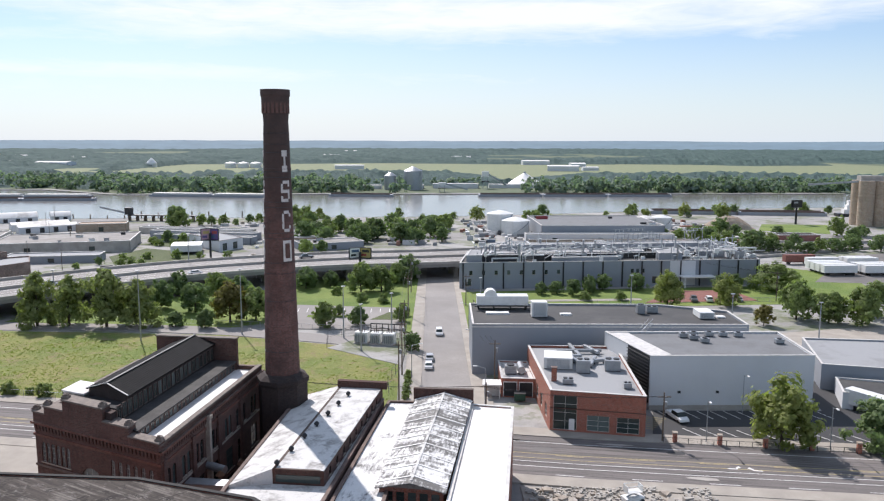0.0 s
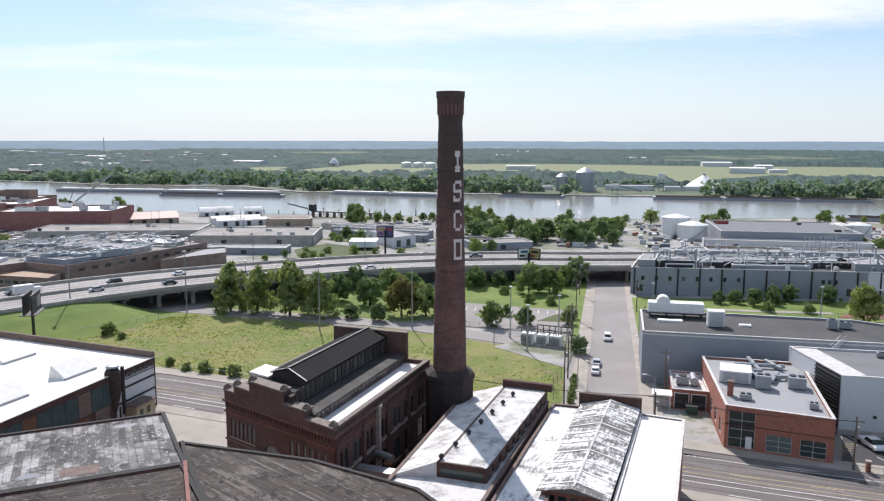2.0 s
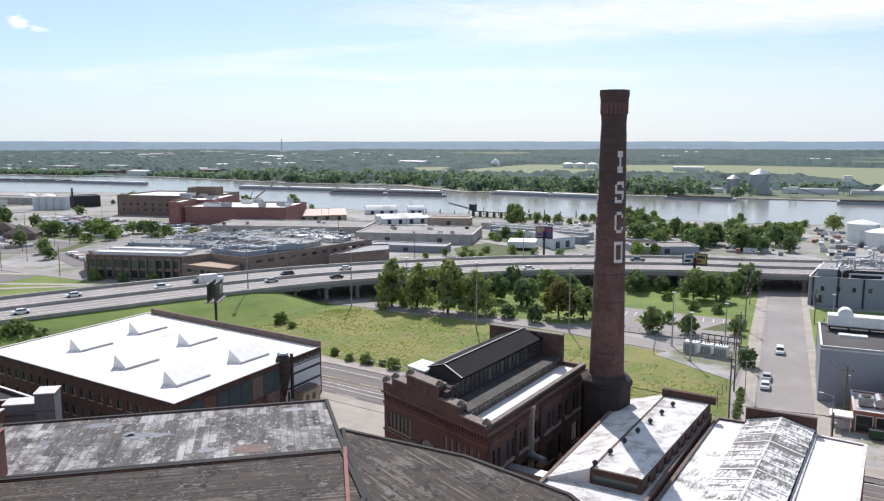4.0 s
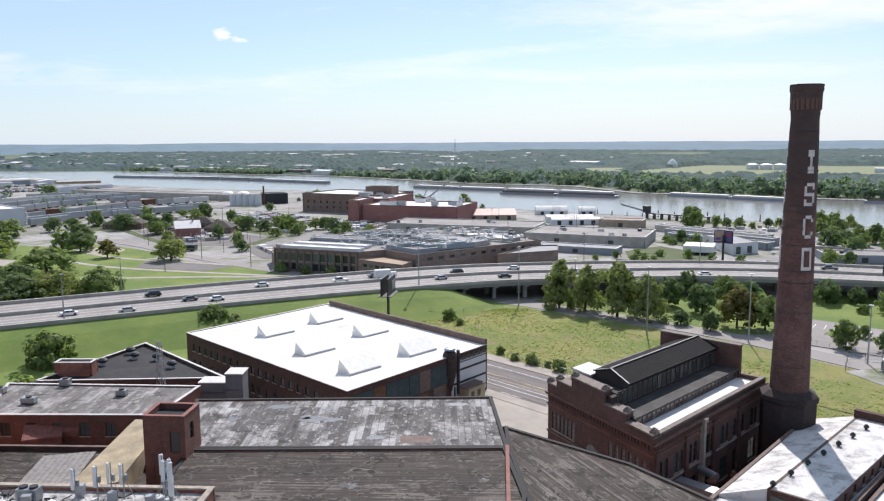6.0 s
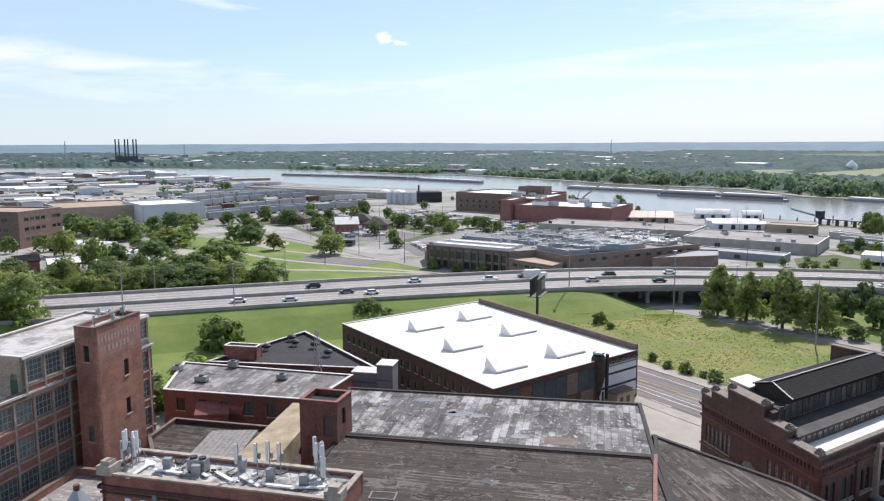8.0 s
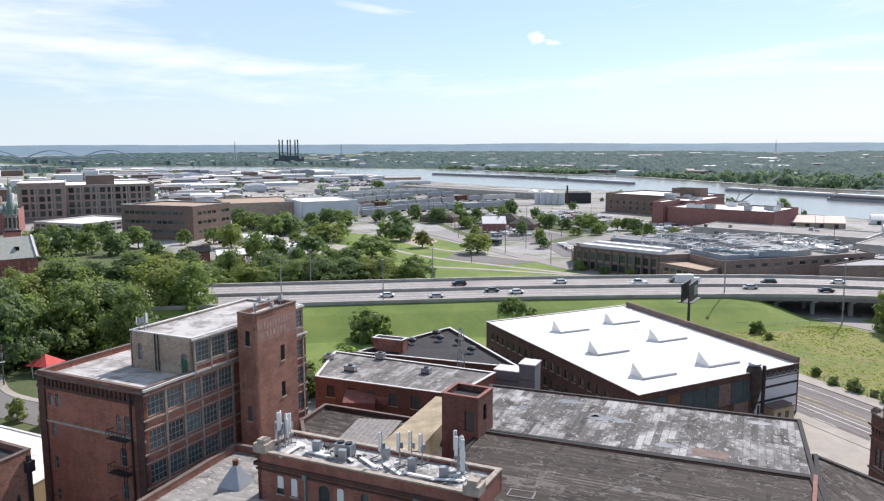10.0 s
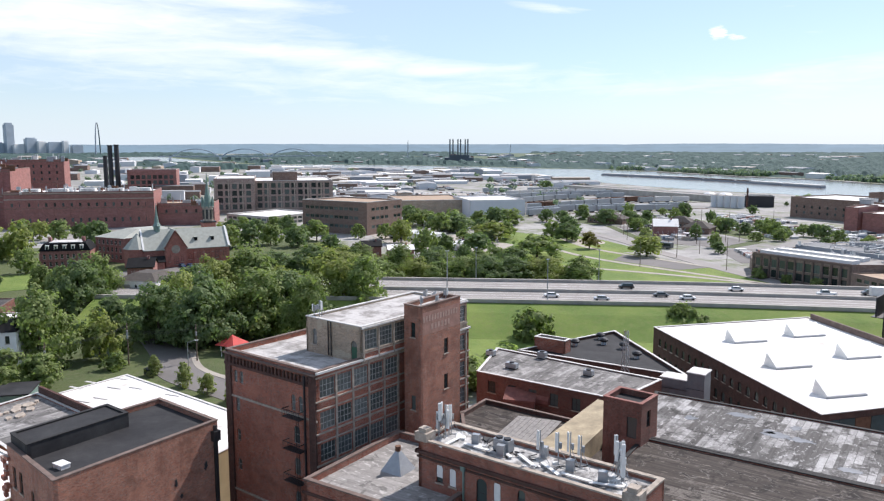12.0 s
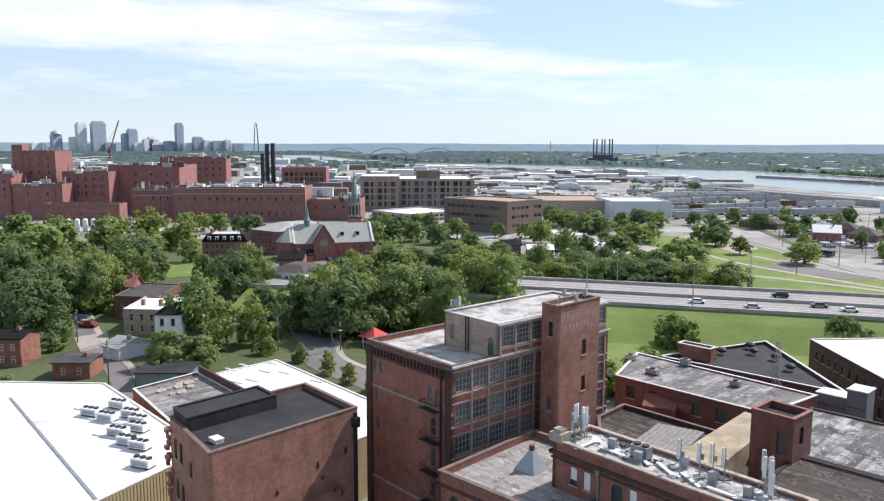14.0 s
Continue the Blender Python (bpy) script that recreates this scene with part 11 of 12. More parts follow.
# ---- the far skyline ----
# distance haze is put into these tower colours, pale and blue-grey
M["far_haze"] = plain("far haze blue-grey", (0.38, 0.43, 0.48), 0.45, 0, 0.2, 0.03, 0.2)
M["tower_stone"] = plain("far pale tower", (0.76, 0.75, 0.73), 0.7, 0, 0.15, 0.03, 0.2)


def by_angle(az, d):
    return -math.sin(radians(az)) * d, math.cos(radians(az)) * d


for az, w, top, mat in ((108.2, 54, 92, "far_haze"), (106.7, 52, 146, "tower_stone"), (107.2, 34, 78, "tower_stone"), (105.65, 78, 153, "far_haze"), (103.55, 54, 119, "far_haze"), (104.0, 34, 96, "far_haze"), (102.4, 90, 70, "tower_stone"), (102.4, 30, 80, "tower_stone"), (100.5, 42, 150, "far_haze"), (101.2, 60, 60, "far_haze"), (99.3, 56, 82, "far_haze"), (98.7, 40, 66, "tower_stone"), (97.9, 80, 62, "far_haze"), (97.3, 28, 68, "tower_stone"), (96.6, 60, 48, "far_haze"), (103.1, 74, 46, "tower_stone"), (105.0, 60, 48, "far_haze"), (109.4, 60, 50, "tower_stone"), (100.0, 60, 52, "tower_stone"), (106.2, 90, 44, "tower_stone"), (101.8, 90, 42, "far_haze")):
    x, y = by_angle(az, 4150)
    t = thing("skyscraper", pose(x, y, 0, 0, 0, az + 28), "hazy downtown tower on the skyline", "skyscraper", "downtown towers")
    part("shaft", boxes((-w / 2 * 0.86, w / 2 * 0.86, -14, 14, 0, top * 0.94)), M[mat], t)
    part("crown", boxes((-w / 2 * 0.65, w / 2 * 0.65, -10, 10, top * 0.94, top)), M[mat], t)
x, y = by_angle(108.2, 4150)
bm = B()
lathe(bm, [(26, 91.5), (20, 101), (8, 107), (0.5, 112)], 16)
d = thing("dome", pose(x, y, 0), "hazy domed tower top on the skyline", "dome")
part("dome", bm, M["far_haze"], d)
ar = thing("monument_arch", pose(*by_angle(95.3, 3700), 0, 0, 0, 178), "tall slim steel catenary arch on the skyline", "monument")
bm = B()
prev = None
for i in range(41):
    u = -1 + i / 20
    z = 144 - (math.cosh(2.6 * u) - 1) / (math.cosh(2.6) - 1) * 144
    p = Vector((u * 78, 0, max(0, z)))
    if prev is not None:
        beam(bm, prev, p, 5.5 - 3 * (1 - abs(u)))
    prev = p
part("arch", bm, M["metal_grey"], ar)
cn = thing("tower_crane", pose(*by_angle(105.0, 2200), 0, 0, 0, 100), "red lattice construction crane by downtown", "crane")
bm = B()
beam(bm, (0, 0, 0), (0, 0, 30), 3)
beam(bm, (0, 0, 28), (26, 0, 108), 3)
beam(bm, (0, 0, 30), (-6, 0, 44), 2)
beam(bm, (-6, 0, 44), (26, 0, 108), 0.5)
part("lattice", bm, plain("red crane paint", (0.4, 0.12, 0.1), 0.6), cn)
part("cab", boxes((-5, 3, -2, 2, 24, 31)), M["coping_red"], cn)
# arched river bridge
br = thing("arch_bridge", pose(*by_angle(85.7, 2550), 0, 0, 0, 85.7), "far three-span steel arch bridge over the river", "bridge")
for k in (-1, 0, 1):
    bm = B()
    sweep(bm, [Vector((k * 150 + (-1 + i / 6) * 70, 0, 14 + 22 * (1 - (-1 + i / 6) ** 2))) for i in range(13)], 1.2)
    part("arch_span", bm, M["far_haze"], br)
part("deck", boxes((-260, 260, -6, 6, 12, 15)), M["far_haze"], br)
for k in (-225, -75, 75, 225):
    part("pier", boxes((k - 4, k + 4, -6, 6, 0, 12)), M["tower_stone"], br)
# dark steel paled to slate: distance haze is put into the station's colour
M["hazed_steel"] = plain("dark steel paled by haze", (0.1, 0.115, 0.13), 0.7, 0, 0.2, 0.05, 0.5)
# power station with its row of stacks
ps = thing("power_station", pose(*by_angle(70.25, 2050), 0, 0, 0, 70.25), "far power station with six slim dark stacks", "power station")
part("hall", boxes((-38, 38, -15, 15, 0, 16), (-24, 26, -12, 12, 16, 23)), M["hazed_steel"], ps)
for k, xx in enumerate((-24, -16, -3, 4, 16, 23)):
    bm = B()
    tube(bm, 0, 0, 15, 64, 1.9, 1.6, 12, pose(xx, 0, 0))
    part("flue", bm, M["hazed_steel"], ps)
for az, d, h in ((66.5, 2400, 50), (74, 2200, 60), (36, 3000, 62), (12, 2500, 58)):
    bm = B()
    for dx in (-3, 3):
        for dy in (-3, 3):
            beam(bm, (dx, dy, 0), (dx * 0.1, dy * 0.1, h), 0.5)
    for k in range(8):
        q = 3 * (1 - k / 9)
        beam(bm, (-q, -q, h * k / 8), (q * 0.9, -q, h * (k + 1) / 8), 0.35)
    single("lattice_pylon", bm, M["far_haze"], pose(*by_angle(az, d), 0), "far steel lattice pylon", "pylon")

# ---- vehicles ----
PAINT = {"white": (0.75, 0.75, 0.74), "silver": (0.42, 0.43, 0.45), "black": (0.02, 0.02, 0.022), "grey": (0.12, 0.125, 0.13), "red": (0.3, 0.02, 0.02), "blue": (0.02, 0.04, 0.13)}
for k, v in list(PAINT.items()):
    mm = Nodes(k + " car paint")
    M["paint_" + k + "_car"] = mm.done(mm.mix(mm.noise(2.0), tint(v, 0.9), tint(v, 1.08)), 0.28, 0.1)


def car_mesh_parts(kind, colour):
    """Body, cabin glass, roof and four wheels of a car; x is its length."""
    long, wide, belt, top = {"sedan": (4.7, 1.8, 0.95, 1.45), "suv": (4.8, 1.9, 1.1, 1.75), "pickup": (5.6, 1.95, 1.1, 1.85)}[kind]
    bm = B()
    sec = [(0, 0.35), (0.02, belt * 0.85), (0.25, belt), (long - 0.9, belt), (long - 0.15, belt * 0.8), (long, 0.4)]
    a, b = [bm.verts.new((x, -wide / 2, z)) for x, z in sec], [bm.verts.new((x, wide / 2, z)) for x, z in sec]
    bm.faces.new(a), bm.faces.new(b[::-1])
    for i in range(len(sec)):
        j = (i + 1) % len(sec)
        bm.faces.new((a[i], b[i], b[j], a[j]))
    bmesh.ops.recalc_face_normals(bm, faces=bm.faces)
    bmesh.ops.bevel(bm, geom=bm.edges[:], offset=0.06, segments=1, affect="EDGES")
    body = mesh_of("body", bm, M["paint_" + colour + "_car"])
    x0, x1 = {"sedan": (0.9, 3.3), "suv": (0.25, 3.5), "pickup": (2.0, 4.1)}[kind]
    bm = B()
    lo = [(x0, -wide / 2 + 0.08), (x1 + 0.5, -wide / 2 + 0.08), (x1 + 0.5, wide / 2 - 0.08), (x0, wide / 2 - 0.08)]
    hi = [(x0 + 0.35, -wide / 2 + 0.2), (x1 - 0.1, -wide / 2 + 0.2), (x1 - 0.1, wide / 2 - 0.2), (x0 + 0.35, wide / 2 - 0.2)]
    p, q = [bm.verts.new((*v, belt - 0.02)) for v in lo], [bm.verts.new((*v, top - 0.05)) for v in hi]
    bm.faces.new(p[::-1]), bm.faces.new(q)
    for i in range(4):
        bm.faces.new((p[i], p[(i + 1) % 4], q[(i + 1) % 4], q[i]))
    glass = mesh_of("cabin_glass", bm, M["glass"])
    roof = mesh_of("roof_panel", boxes((x0 + 0.3, x1 - 0.05, -wide / 2 + 0.17, wide / 2 - 0.17, top - 0.05, top)), M["paint_" + colour + "_car"])
    return body, glass, roof, long, wide


bm = B()
tube(bm, 0, 0, -0.1, 0.1, 0.33, None, 12, pose(0, 0, 0, 90, 0, 0))
wheel_mesh = mesh_of("wheel", bm, M["rubber"])
CAR = {}


def car(kind, colour, m, label, group):
    key = (kind, colour)
    if key not in CAR:
        CAR[key] = car_mesh_parts(kind, colour)
    body, glass, roof, long, wide = CAR[key]
    c = thing("car" if kind != "pickup" else "pickup_truck", m, label, "car", group)
    part("body", body, None, c)
    part("cabin_glass", glass, None, c)
    part("roof_panel", roof, None, c)
    for x in (0.85, long - 0.9):
        for y in (-wide / 2 + 0.08, wide / 2 - 0.08):
            part("wheel", wheel_mesh, None, c, "", pose(x, y, 0.33))
    return c


def on_highway(s, off):
    """A pose at the share s along the highway, off to its left."""
    k = s * (len(HWY) - 1)
    i = min(int(k), len(HWY) - 2)
    a, b = Vector(HWY[i]), Vector(HWY[i + 1])
    d = (b - a).normalized()
    p = a.lerp(b, k - i) + Vector((-d.y, d.x)) * off
    yaw = math.degrees(math.atan2(d.y, d.x))
    return pose(p.x, p.y, HZ - hwy_z(p.x), 0, 0, yaw if off < 0 else yaw + 180)


for s, off, kind, col in ((0.215, -8, "sedan", "white"), (0.235, -11.5, "sedan", "silver"), (0.262, 8, "suv", "black"), (0.27, -4.4, "sedan", "grey"), (0.285, -8, "sedan", "white"), (0.32, 8, "sedan", "white"), (0.35, 4.4, "pickup", "white"), (0.365, 8, "suv", "grey"), (0.385, -4.4, "sedan", "silver"), (0.41, 4.4, "suv", "black"), (0.43, -8, "sedan", "black"), (0.455, 8, "sedan", "white"), (0.475, -4.4, "pickup", "silver"), (0.5, -8, "suv", "blue"), (0.535, -11.5, "sedan", "white"), (0.58, -4.4, "suv", "black"), (0.61, 8, "pickup", "grey")):
    car(kind, col, on_highway(s, off), f"{col} {'pickup truck' if kind == 'pickup' else 'car'} on the raised highway", "cars on the highway")
vm = on_highway(0.37, 4.4)
vn = thing("box_van", vm, "white box van on the raised highway", "van")
part("cargo_box", boxes((2.2, 7.6, -1.15, 1.15, 0.7, 3.2)), M["metal_white"], vn)
part("cab", boxes((0, 2.1, -1.0, 1.0, 0.5, 2.2)), M["paint_white_car"], vn)
part("windscreen", boxes((-0.03, 0.3, -0.9, 0.9, 1.4, 2.1)), M["glass"], vn)
for x in (0.9, 6.2):
    for y in (-0.95, 0.95):
        part("wheel", wheel_mesh, None, vn, "", pose(x, y, 0.33))
car("sedan", "white", pose(-3.0, 170.5, 0.17, 0, 0, 90), "white car parked at the kerb", "cars in the street")
car("sedan", "silver", pose(-2.9, 177, 0.17, 0, 0, 90), "silver car parked at the kerb", "cars in the street")
car("suv", "white", pose(-0.8, 206, 0.17, 0, 0, -88), "white car driving down the street", "cars in the street")
car("pickup", "white", pose(43.6, 142.5, 0.17, 0, 0, -76), "white pickup parked beside the pale hall", "cars in the car park")
rng = random.Random(101)
for x, y, yaw, n, dx, dy in ((120, 196, 70, 7, 3.1, -0.4), (98, 186, 0, 3, 6.5, 0), (-222, -69.5, 66, 4, -2.6, -1.2), (82, 246, 80, 4, 5, 0.2), (-340, -2, 20, 4, 1.5, 3.2), (-348, 118, 80, 8, -2.0, 3.0), (-366, 118, 80, 7, -2.0, 3.0)):
    for k in range(n):
        car(rng.choice(("sedan", "suv", "sedan", "pickup")), rng.choice(("white", "silver", "black", "grey", "red", "blue")), pose(x + dx * k, y + dy * k, 0.14, 0, 0, yaw), "parked car in a surface lot", "parked cars")
bs = thing("bus", pose(-330, 222, 0.1, 0, 0, 24), "dark city bus on the park road", "bus")
part("body", boxes((0, 11, -1.25, 1.25, 0.4, 3.0)), M["paint_grey_car"], bs)
part("window_band", boxes((0.2, 10.8, -1.28, 1.28, 1.5, 2.4)), M["glass"], bs)
part("wheel_set", boxes((1.5, 2.4, -1.2, 1.2, 0, 0.5), (8.2, 9.1, -1.2, 1.2, 0, 0.5)), M["rubber"], bs)

# far lots full of vehicles and stacked goods
verts, faces = [], []


def far_box(x, y, yaw, w, d, h):
    k = len(verts)
    ca, sa = math.cos(yaw), math.sin(yaw)
    for z in (0.0, h):
        for px, py in ((0, 0), (w, 0), (w, d), (0, d)):
            verts.append((x + px * ca - py * sa, y + px * sa + py * ca, z))
    for f in ((4, 5, 6, 7), (0, 1, 5, 4), (1, 2, 6, 5), (2, 3, 7, 6), (3, 0, 4, 7)):
        faces.append(tuple(k + i for i in f))


rng = random.Random(121)
for lot in range(150):
    a, d = rng.uniform(56, 84), 640 * (1700 / 640) ** rng.random()
    x0, y0 = -d * math.sin(radians(a)), d * math.cos(radians(a))
    if y0 > 440 or wet(x0, y0, 60) or (-800 < x0 < -500 and 225 < y0 < 460):
        continue
    yaw, n, s = radians(rng.choice((78, 80, -12))), rng.randrange(10, 26), 0.8 + d / 1500
    for r_ in range(rng.randrange(2, 7)):
        for k in range(n):
            if rng.random() < 0.15:
                continue
            u, v = k * 2.9 * s, r_ * 8.0 * s
            far_box(x0 + u * math.cos(yaw) - v * math.sin(yaw), y0 + u * math.sin(yaw) + v * math.cos(yaw), yaw, 1.9 * s, 4.5 * s, rng.choice((1.4, 1.6, 2.4)))
for i in range(420):
    a, d = rng.uniform(8, 44), rng.uniform(335, 500)
    x, y = -d * math.sin(radians(a)), d * math.cos(radians(a))
    if noise.noise((x * 0.02, y * 0.02, 5)) < 0.0 or y > 490 or (x > -75 and y > 400) or (-212 < x < -100 and 340 < y < 400):
        continue
    far_box(x, y, radians(rng.choice((18, 22, 108))), rng.uniform(1.2, 5), rng.uniform(0.8, 2.0), rng.uniform(0.5, 1.7))
for i in range(420):
    x, y = rng.uniform(-30, 160), rng.uniform(380, 500)
    if x < 10 and y > 400:
        continue
    far_box(x, y, radians(rng.choice((0, 5, 90))), rng.uniform(1.5, 7), rng.uniform(1, 2.4), rng.uniform(0.8, 2.4))
for x0, y0, yaw, rows_n, n in ((-414, 262, -16, 3, 20), (-408, 316, -10, 2, 22), (-306, 252, -26, 3, 9), (-470, 305, -12, 3, 14), (-380, 345, -6, 4, 24), (-460, 350, -6, 4, 18)):
    ya = radians(yaw)
    for r_ in range(rows_n):
        for k in range(n):
            if rng.random() < 0.3:
                continue
            u, v = k * 3.4, r_ * 9.0
            far_box(x0 + u * math.cos(ya) - v * math.sin(ya), y0 + u * math.sin(ya) + v * math.cos(ya), ya, 1.9, 4.4, rng.choice((1.3, 1.5, 1.9)))
me = bpy.data.meshes.new("yard_goods")
me.from_pydata(verts, [], faces)
gm = Nodes("mixed yard goods")
isl = gm.n.new("ShaderNodeNewGeometry").outputs["Random Per Island"]
rp = gm.n.new("ShaderNodeValToRGB")
rp.color_ramp.interpolation = "CONSTANT"
els = rp.color_ramp.elements
els[0].position, els[0].color = 0.0, (0.6, 0.6, 0.6, 1)
els[1].position, els[1].color = 0.34, (0.25, 0.26, 0.27, 1)
for p, c in ((0.5, (0.75, 0.74, 0.72, 1)), (0.68, (0.06, 0.06, 0.065, 1)), (0.8, (0.3, 0.14, 0.1, 1)), (0.88, (0.4, 0.34, 0.27, 1)), (0.95, (0.1, 0.15, 0.22, 1))):
    e = els.new(p)
    e.color = c
gm.link(isl, rp.inputs[0])
me.materials.append(gm.done(gm.mix(gm.math("MULTIPLY", gm.noise(0.8), 0.3), rp.outputs[0], (0.2, 0.18, 0.16)), 0.7))
single("yard_goods", me, None, Matrix(), "parked vehicles and stacked goods filling far yards", "yard goods", "", "stuff")

# ---- billboards ----


def billboard(x, y, top, yaw, w, h, face_mats, label, lattice=False):
    b = thing("billboard", pose(x, y, 0, 0, 0, yaw), label, "billboard")
    bm = B()
    if lattice:
        for px in (-0.7, -0.2, 0.3, 0.8):
            beam(bm, (px, 0, 0), (px, 0, top - h), 0.3)
    else:
        tube(bm, 0, 0, 0, top - h, 0.7, 0.6, 12)
    part("column", bm, M["metal_dark"], b)
    for s in (-1, 1):
        part("face", boxes((-w / 2, w / 2, s * 0.9 - 0.15, s * 0.9 + 0.15, top - h, top)), M[face_mats[0]], b)
        bars = B()
        box(bars, -w * 0.44, -w * 0.02, s * 1.07 - 0.02, s * 1.07 + 0.02, top - h * 0.45, top - h * 0.2)
        part("picture_panel", bars, M[face_mats[1]], b, "coloured advertising panel")
        bars = B()
        box(bars, w * 0.05, w * 0.42, s * 1.07 - 0.02, s * 1.07 + 0.02, top - h * 0.8, top - h * 0.25)
        part("picture_panel", bars, M[face_mats[2]], b, "coloured advertising panel")
    part("catwalk", boxes((-w / 2, w / 2, -1.9, 1.9, top - h - 0.25, top - h - 0.1)), M["metal_dark"], b)
    return b


def twin_billboard(x, y, top, w, h, left, right, label):
    """Two faces set in a V on one column."""
    b = thing("billboard", pose(x, y, 0), label, "billboard", "twin billboards")
    bm = B()
    tube(bm, 0, 0, 0, top - h * 0.4, 0.5, 0.45, 12)
    part("column", bm, M["metal_dark"], b)
    for s, mats in ((-1, left), (1, right)):
        m = pose(s * w * 0.44, 0.4, 0, 0, 0, s * -28 + 4)
        part("frame", boxes((-w / 2, w / 2, -0.2, 0.3, top - h, top)), M["metal_dark"], b, "", m)
        part("picture_panel", boxes((-w * 0.45, w * 0.45, -0.26, -0.2, top - h * 0.93, top - h * 0.07)), M[mats[0]], b, "printed advertising panel", m)
        part("picture_panel", boxes((-w * 0.3, w * 0.34, -0.3, -0.26, top - h * 0.45, top - h * 0.22)), M[mats[1]], b, "printed band", m)
        part("picture_panel", boxes((-w * 0.36, w * 0.1, -0.3, -0.26, top - h * 0.8, top - h * 0.6)), M[mats[2]], b, "printed band", m)
        part("catwalk", boxes((-w / 2, w / 2, -1.0, 0.3, top - h - 0.2, top - h - 0.08)), M["metal_dark"], b, "", m)


for nm, c in (("ad_purple", (0.1, 0.07, 0.2)), ("ad_pink", (0.4, 0.25, 0.3)), ("ad_blue", (0.06, 0.11, 0.2)), ("ad_red", (0.3, 0.05, 0.05)), ("ad_yellow", (0.4, 0.32, 0.12)), ("ad_green", (0.05, 0.3, 0.12))):
    M[nm] = plain("printed vinyl " + nm[3:], c, 0.5, 0, 0.08)
billboard(-136.4, 157.1, 15.7, 118, 9, 4.6, ("metal_dark", "metal_dark", "metal_grey"), "dark-backed billboard on a lattice column", True)
twin_billboard(-101.5, 336, 13.8, 4.4, 5.2, ("ad_pink", "ad_yellow", "ad_purple"), ("ad_purple", "ad_red", "ad_blue"), "pink and purple twin billboard on a steel column")
twin_billboard(-30, 280.6, 13.2, 4.6, 4.0, ("paint_white", "ad_blue", "metal_dark"), ("ad_yellow", "metal_dark", "ad_red"), "white and yellow twin billboard beside the highway")
billboard(57, 440, 9.4, 6, 6.4, 4.8, ("ad_red", "ad_red", "ad_red"), "red billboard among the tanks")
billboard(224, 488, 15.3, 20, 7.0, 4.4, ("metal_dark", "metal_grey", "metal_dark"), "dark billboard by the river")

# ---- poles and wires ----


rng = random.Random(47)
for i in range(16):
    bm = B()
    h = rng.uniform(2.6, 5.4)
    tube(bm, 0, 0, 0, h, 0.16, 0.1, 6)
    beam(bm, (-0.9, 0, h * 0.8), (0.9, 0, h * 0.8), 0.12)
    single("switch_mast", bm, M["metal_white"], pose(rng.uniform(86, 113), rng.uniform(279, 300), 8.9, 0, 0, rng.uniform(0, 90)), "slim pale switchyard mast with a crossarm", "mast", "switchyard masts")
for i in range(14):
    bm = B()
    h = rng.uniform(7, 11)
    tube(bm, 0, 0, 0, h, 0.14, 0.09, 6)
    beam(bm, (-1.0, 0, h - 0.5), (1.0, 0, h - 0.5), 0.12)
    single("lot_pole", bm, M["wood_pole"], pose(-450 + i * 11.5 + rng.uniform(-4, 4), 248 + rng.uniform(-22, 34), 0, 0, 0, rng.uniform(0, 90)), "slim dark pole standing in a yard", "pole", "yard poles")


def light_mast(x, y, z, h):
    p = thing("light_mast", pose(x, y, z), "tall slim grey highway light mast", "light mast", "highway light masts")
    bm = B()
    tube(bm, 0, 0, 0, h, 0.22, 0.1, 8)
    part("mast", bm, M["metal_grey"], p)
    part("lamp_ring", boxes((-0.45, 0.45, -0.45, 0.45, h - 0.1, h + 0.1)), M["metal_grey"], p)


for x, y, z, h in ((-78.6, 196.9, 0, 18.6), (-125.8, 208, 0, 19), (-111.6, 218.9, 0, 15), (-54, 204, 0, 18), (-26, 200, 0, 14), (-20, 187, 0, 12), (-13, 196, 0, 13), (77, 201, 0, 12), (-152, 190, 6, 14), (-200, 100, 6, 12), (-226, 78, 6, 12), (-245, 95, 0, 16), (-240, 140, 0, 14), (12, 236, 0, 10), (60, 241, 0, 10), (100, 200, 0, 10), (-96, 290, 6, 11), (-60, 305, 6, 11)):
    light_mast(x, y, z, h)


def street_lamp(x, y, yaw):
    p = thing("street_lamp", pose(x, y, 0.1, 0, 0, yaw), "slim street lamp with a curved arm", "street lamp", "street lamps")
    bm = B()
    tube(bm, 0, 0, 0, 7.5, 0.1, 0.07, 8)
    part("post", bm, M["metal_grey"], p)
    bm = B()
    beam(bm, (0, 0, 7.4), (1.8, 0, 7.9), 0.08)
    part("arm", bm, M["metal_grey"], p)
    part("lamp_head", boxes((1.6, 2.4, -0.15, 0.15, 7.8, 7.95)), M["metal_white"], p)


for x, y, yaw in ((8.6, 148, 180), (8.0, 178, 180), (7.4, 208, 180), (-6.6, 165, 0), (46, 128.6, -98), (66, 125.4, -98), (-176, 0, 80), (58, 143.5, -90)):
    street_lamp(x, y, yaw)


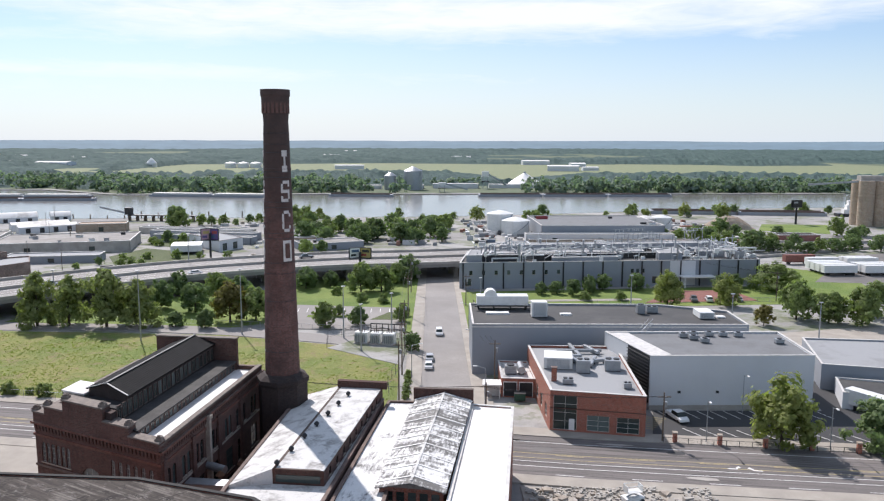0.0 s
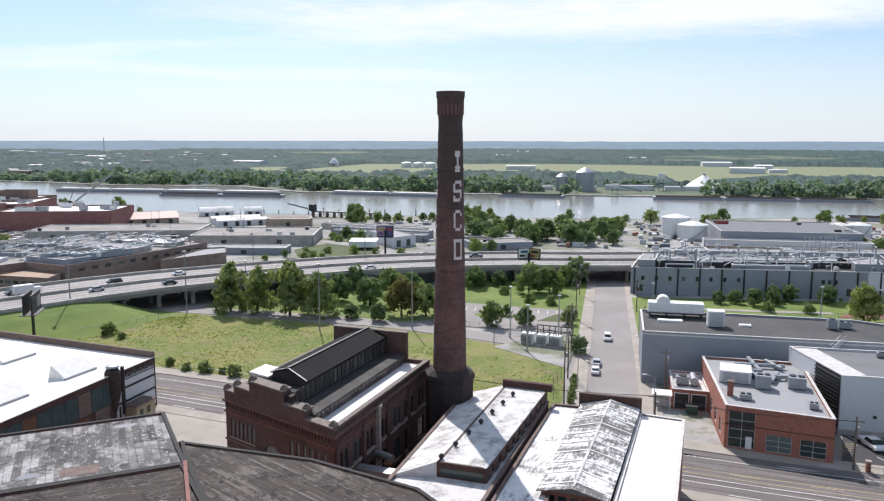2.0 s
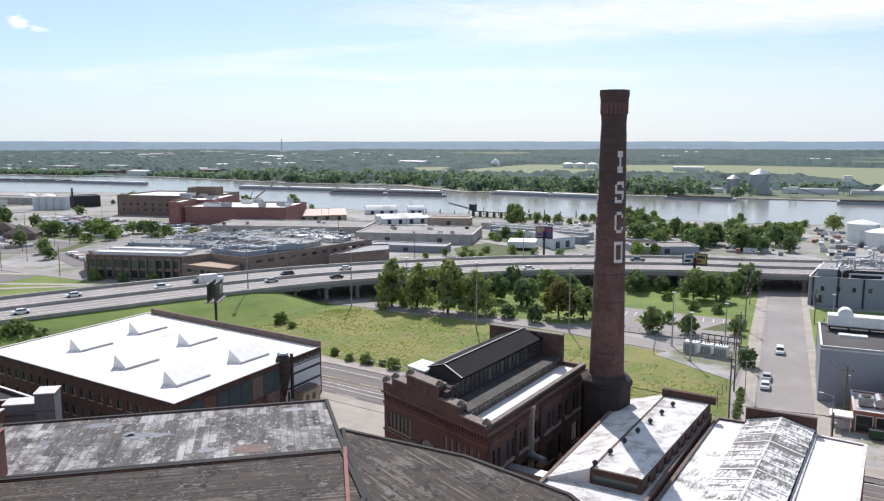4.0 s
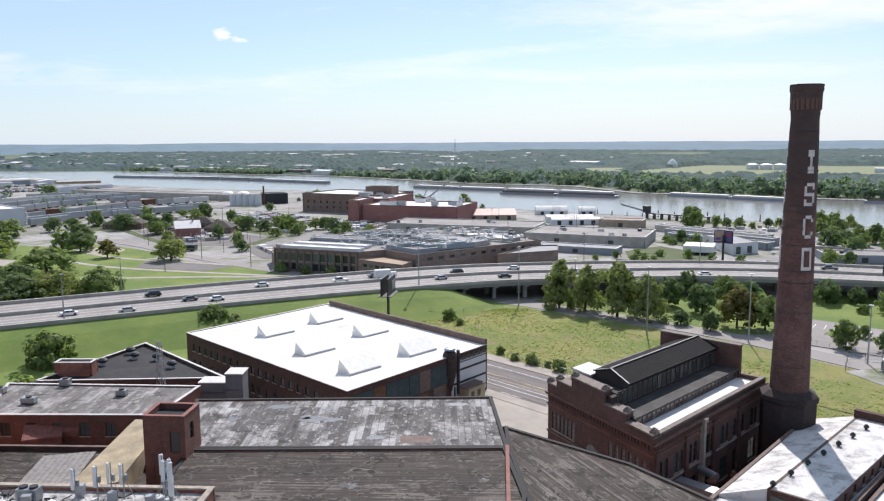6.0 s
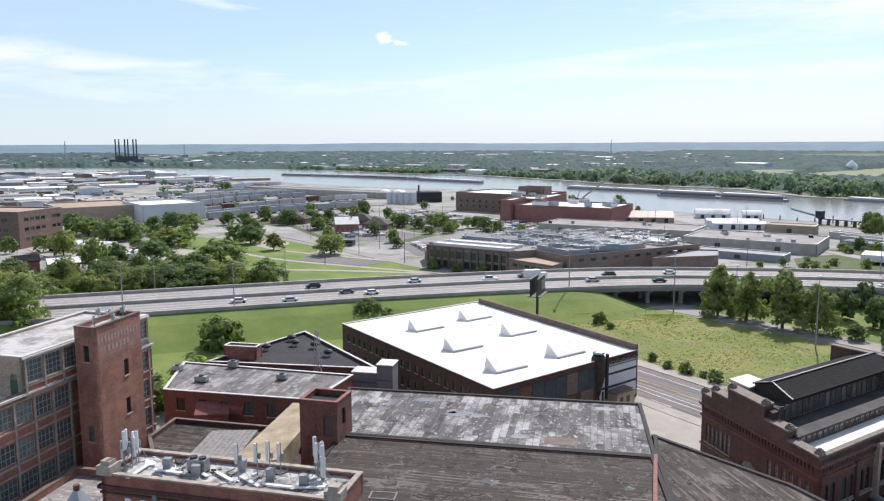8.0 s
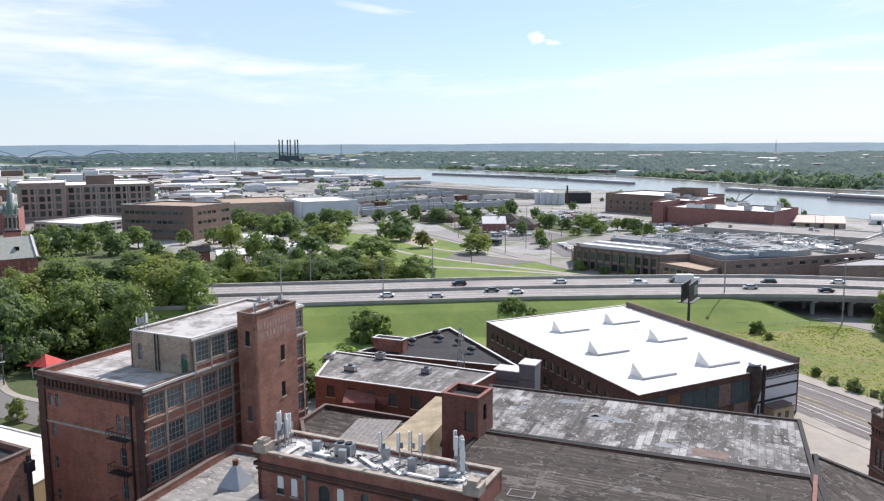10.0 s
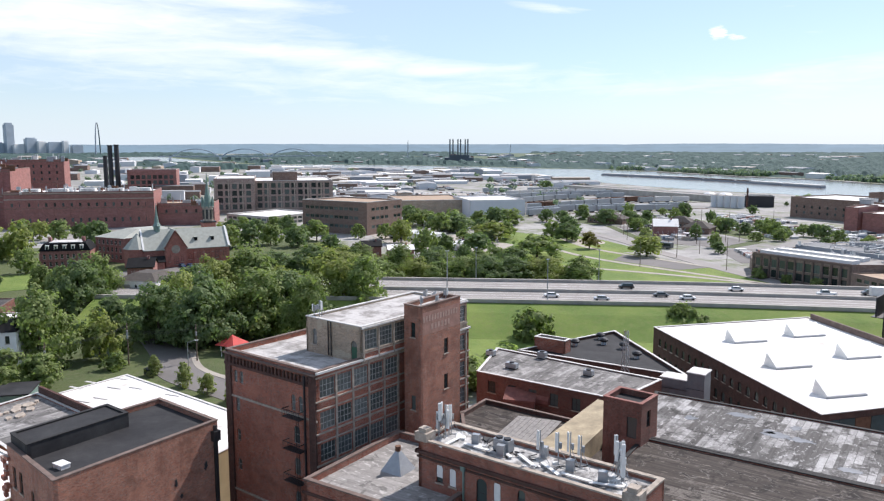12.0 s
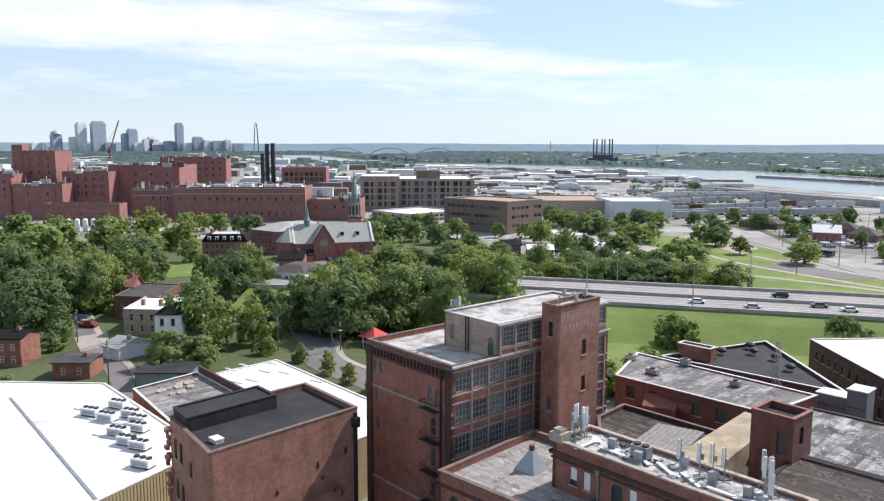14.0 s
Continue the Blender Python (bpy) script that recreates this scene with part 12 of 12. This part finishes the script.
def utility_line(points, h, label="brown timber utility pole with crossarm"):
    tops = []
    for x, y in points:
        p = thing("utility_pole", pose(x, y, 0), label, "utility pole", "utility poles")
        bm = B()
        tube(bm, 0, 0, -0.2, h, 0.17, 0.11, 8)
        part("pole", bm, M["wood_pole"], p)
        part("crossarm", boxes((-1.2, 1.2, -0.06, 0.06, h - 0.9, h - 0.75)), M["wood_pole"], p)
        bm = B()
        tube(bm, 0.35, 0, h - 2.6, h - 1.7, 0.25, None, 10)
        part("transformer", bm, M["metal_grey"], p)
        tops.append(Vector((x, y, h - 0.7)))
    for a, b in zip(tops, tops[1:]):
        for dx in (-1.1, 0, 1.1):
            bm = B()
            sweep(bm, [a.lerp(b, k / 8) + Vector((dx, 0, -4.0 * (k / 8) * (1 - k / 8))) for k in range(9)], 0.02)
            single("overhead_wire", bm, M["metal_dark"], Matrix(), "thin dark overhead wire between poles", "wire", "overhead wires")


utility_line([(-146, -74), (-165.3, -46.6), (-175.3, -28.4), (-189.2, -13.2), (-208, -9.5)], 10.0)
utility_line([(-232, -78), (-203.5, -64.5), (-165.3, -46.6)], 8.6)
utility_line([(-189.2, -13.2), (-187, 2), (-206, 14)], 9.0)
utility_line([(11.2, 158.5), (9.0, 172), (8.4, 200), (7.6, 240)], 10.5)
utility_line([(-8.6, 150), (-8.9, 168), (-9.4, 190), (-10, 225), (-10.6, 262)], 12.5)
utility_line([(38.5, 129), (8, 134.4), (-40, 141)], 9.0)
utility_line([(110, 250), (90, 290), (60, 330)], 10.0)
rng = random.Random(131)
for i in range(30):
    a, d = rng.uniform(20, 62), rng.uniform(330, 560)
    x, y = by_angle(a, d)
    p = thing("yard_pole", pose(x, y, 0), "slim dark yard light pole", "pole", "yard poles")
    bm = B()
    tube(bm, 0, 0, 0, rng.uniform(8, 14), 0.16, 0.1, 6)
    part("pole", bm, M["wood_pole"], p)
    part("lamp_head", boxes((-0.6, 0.6, -0.12, 0.12, 8, 8.15)), M["metal_grey"], p)
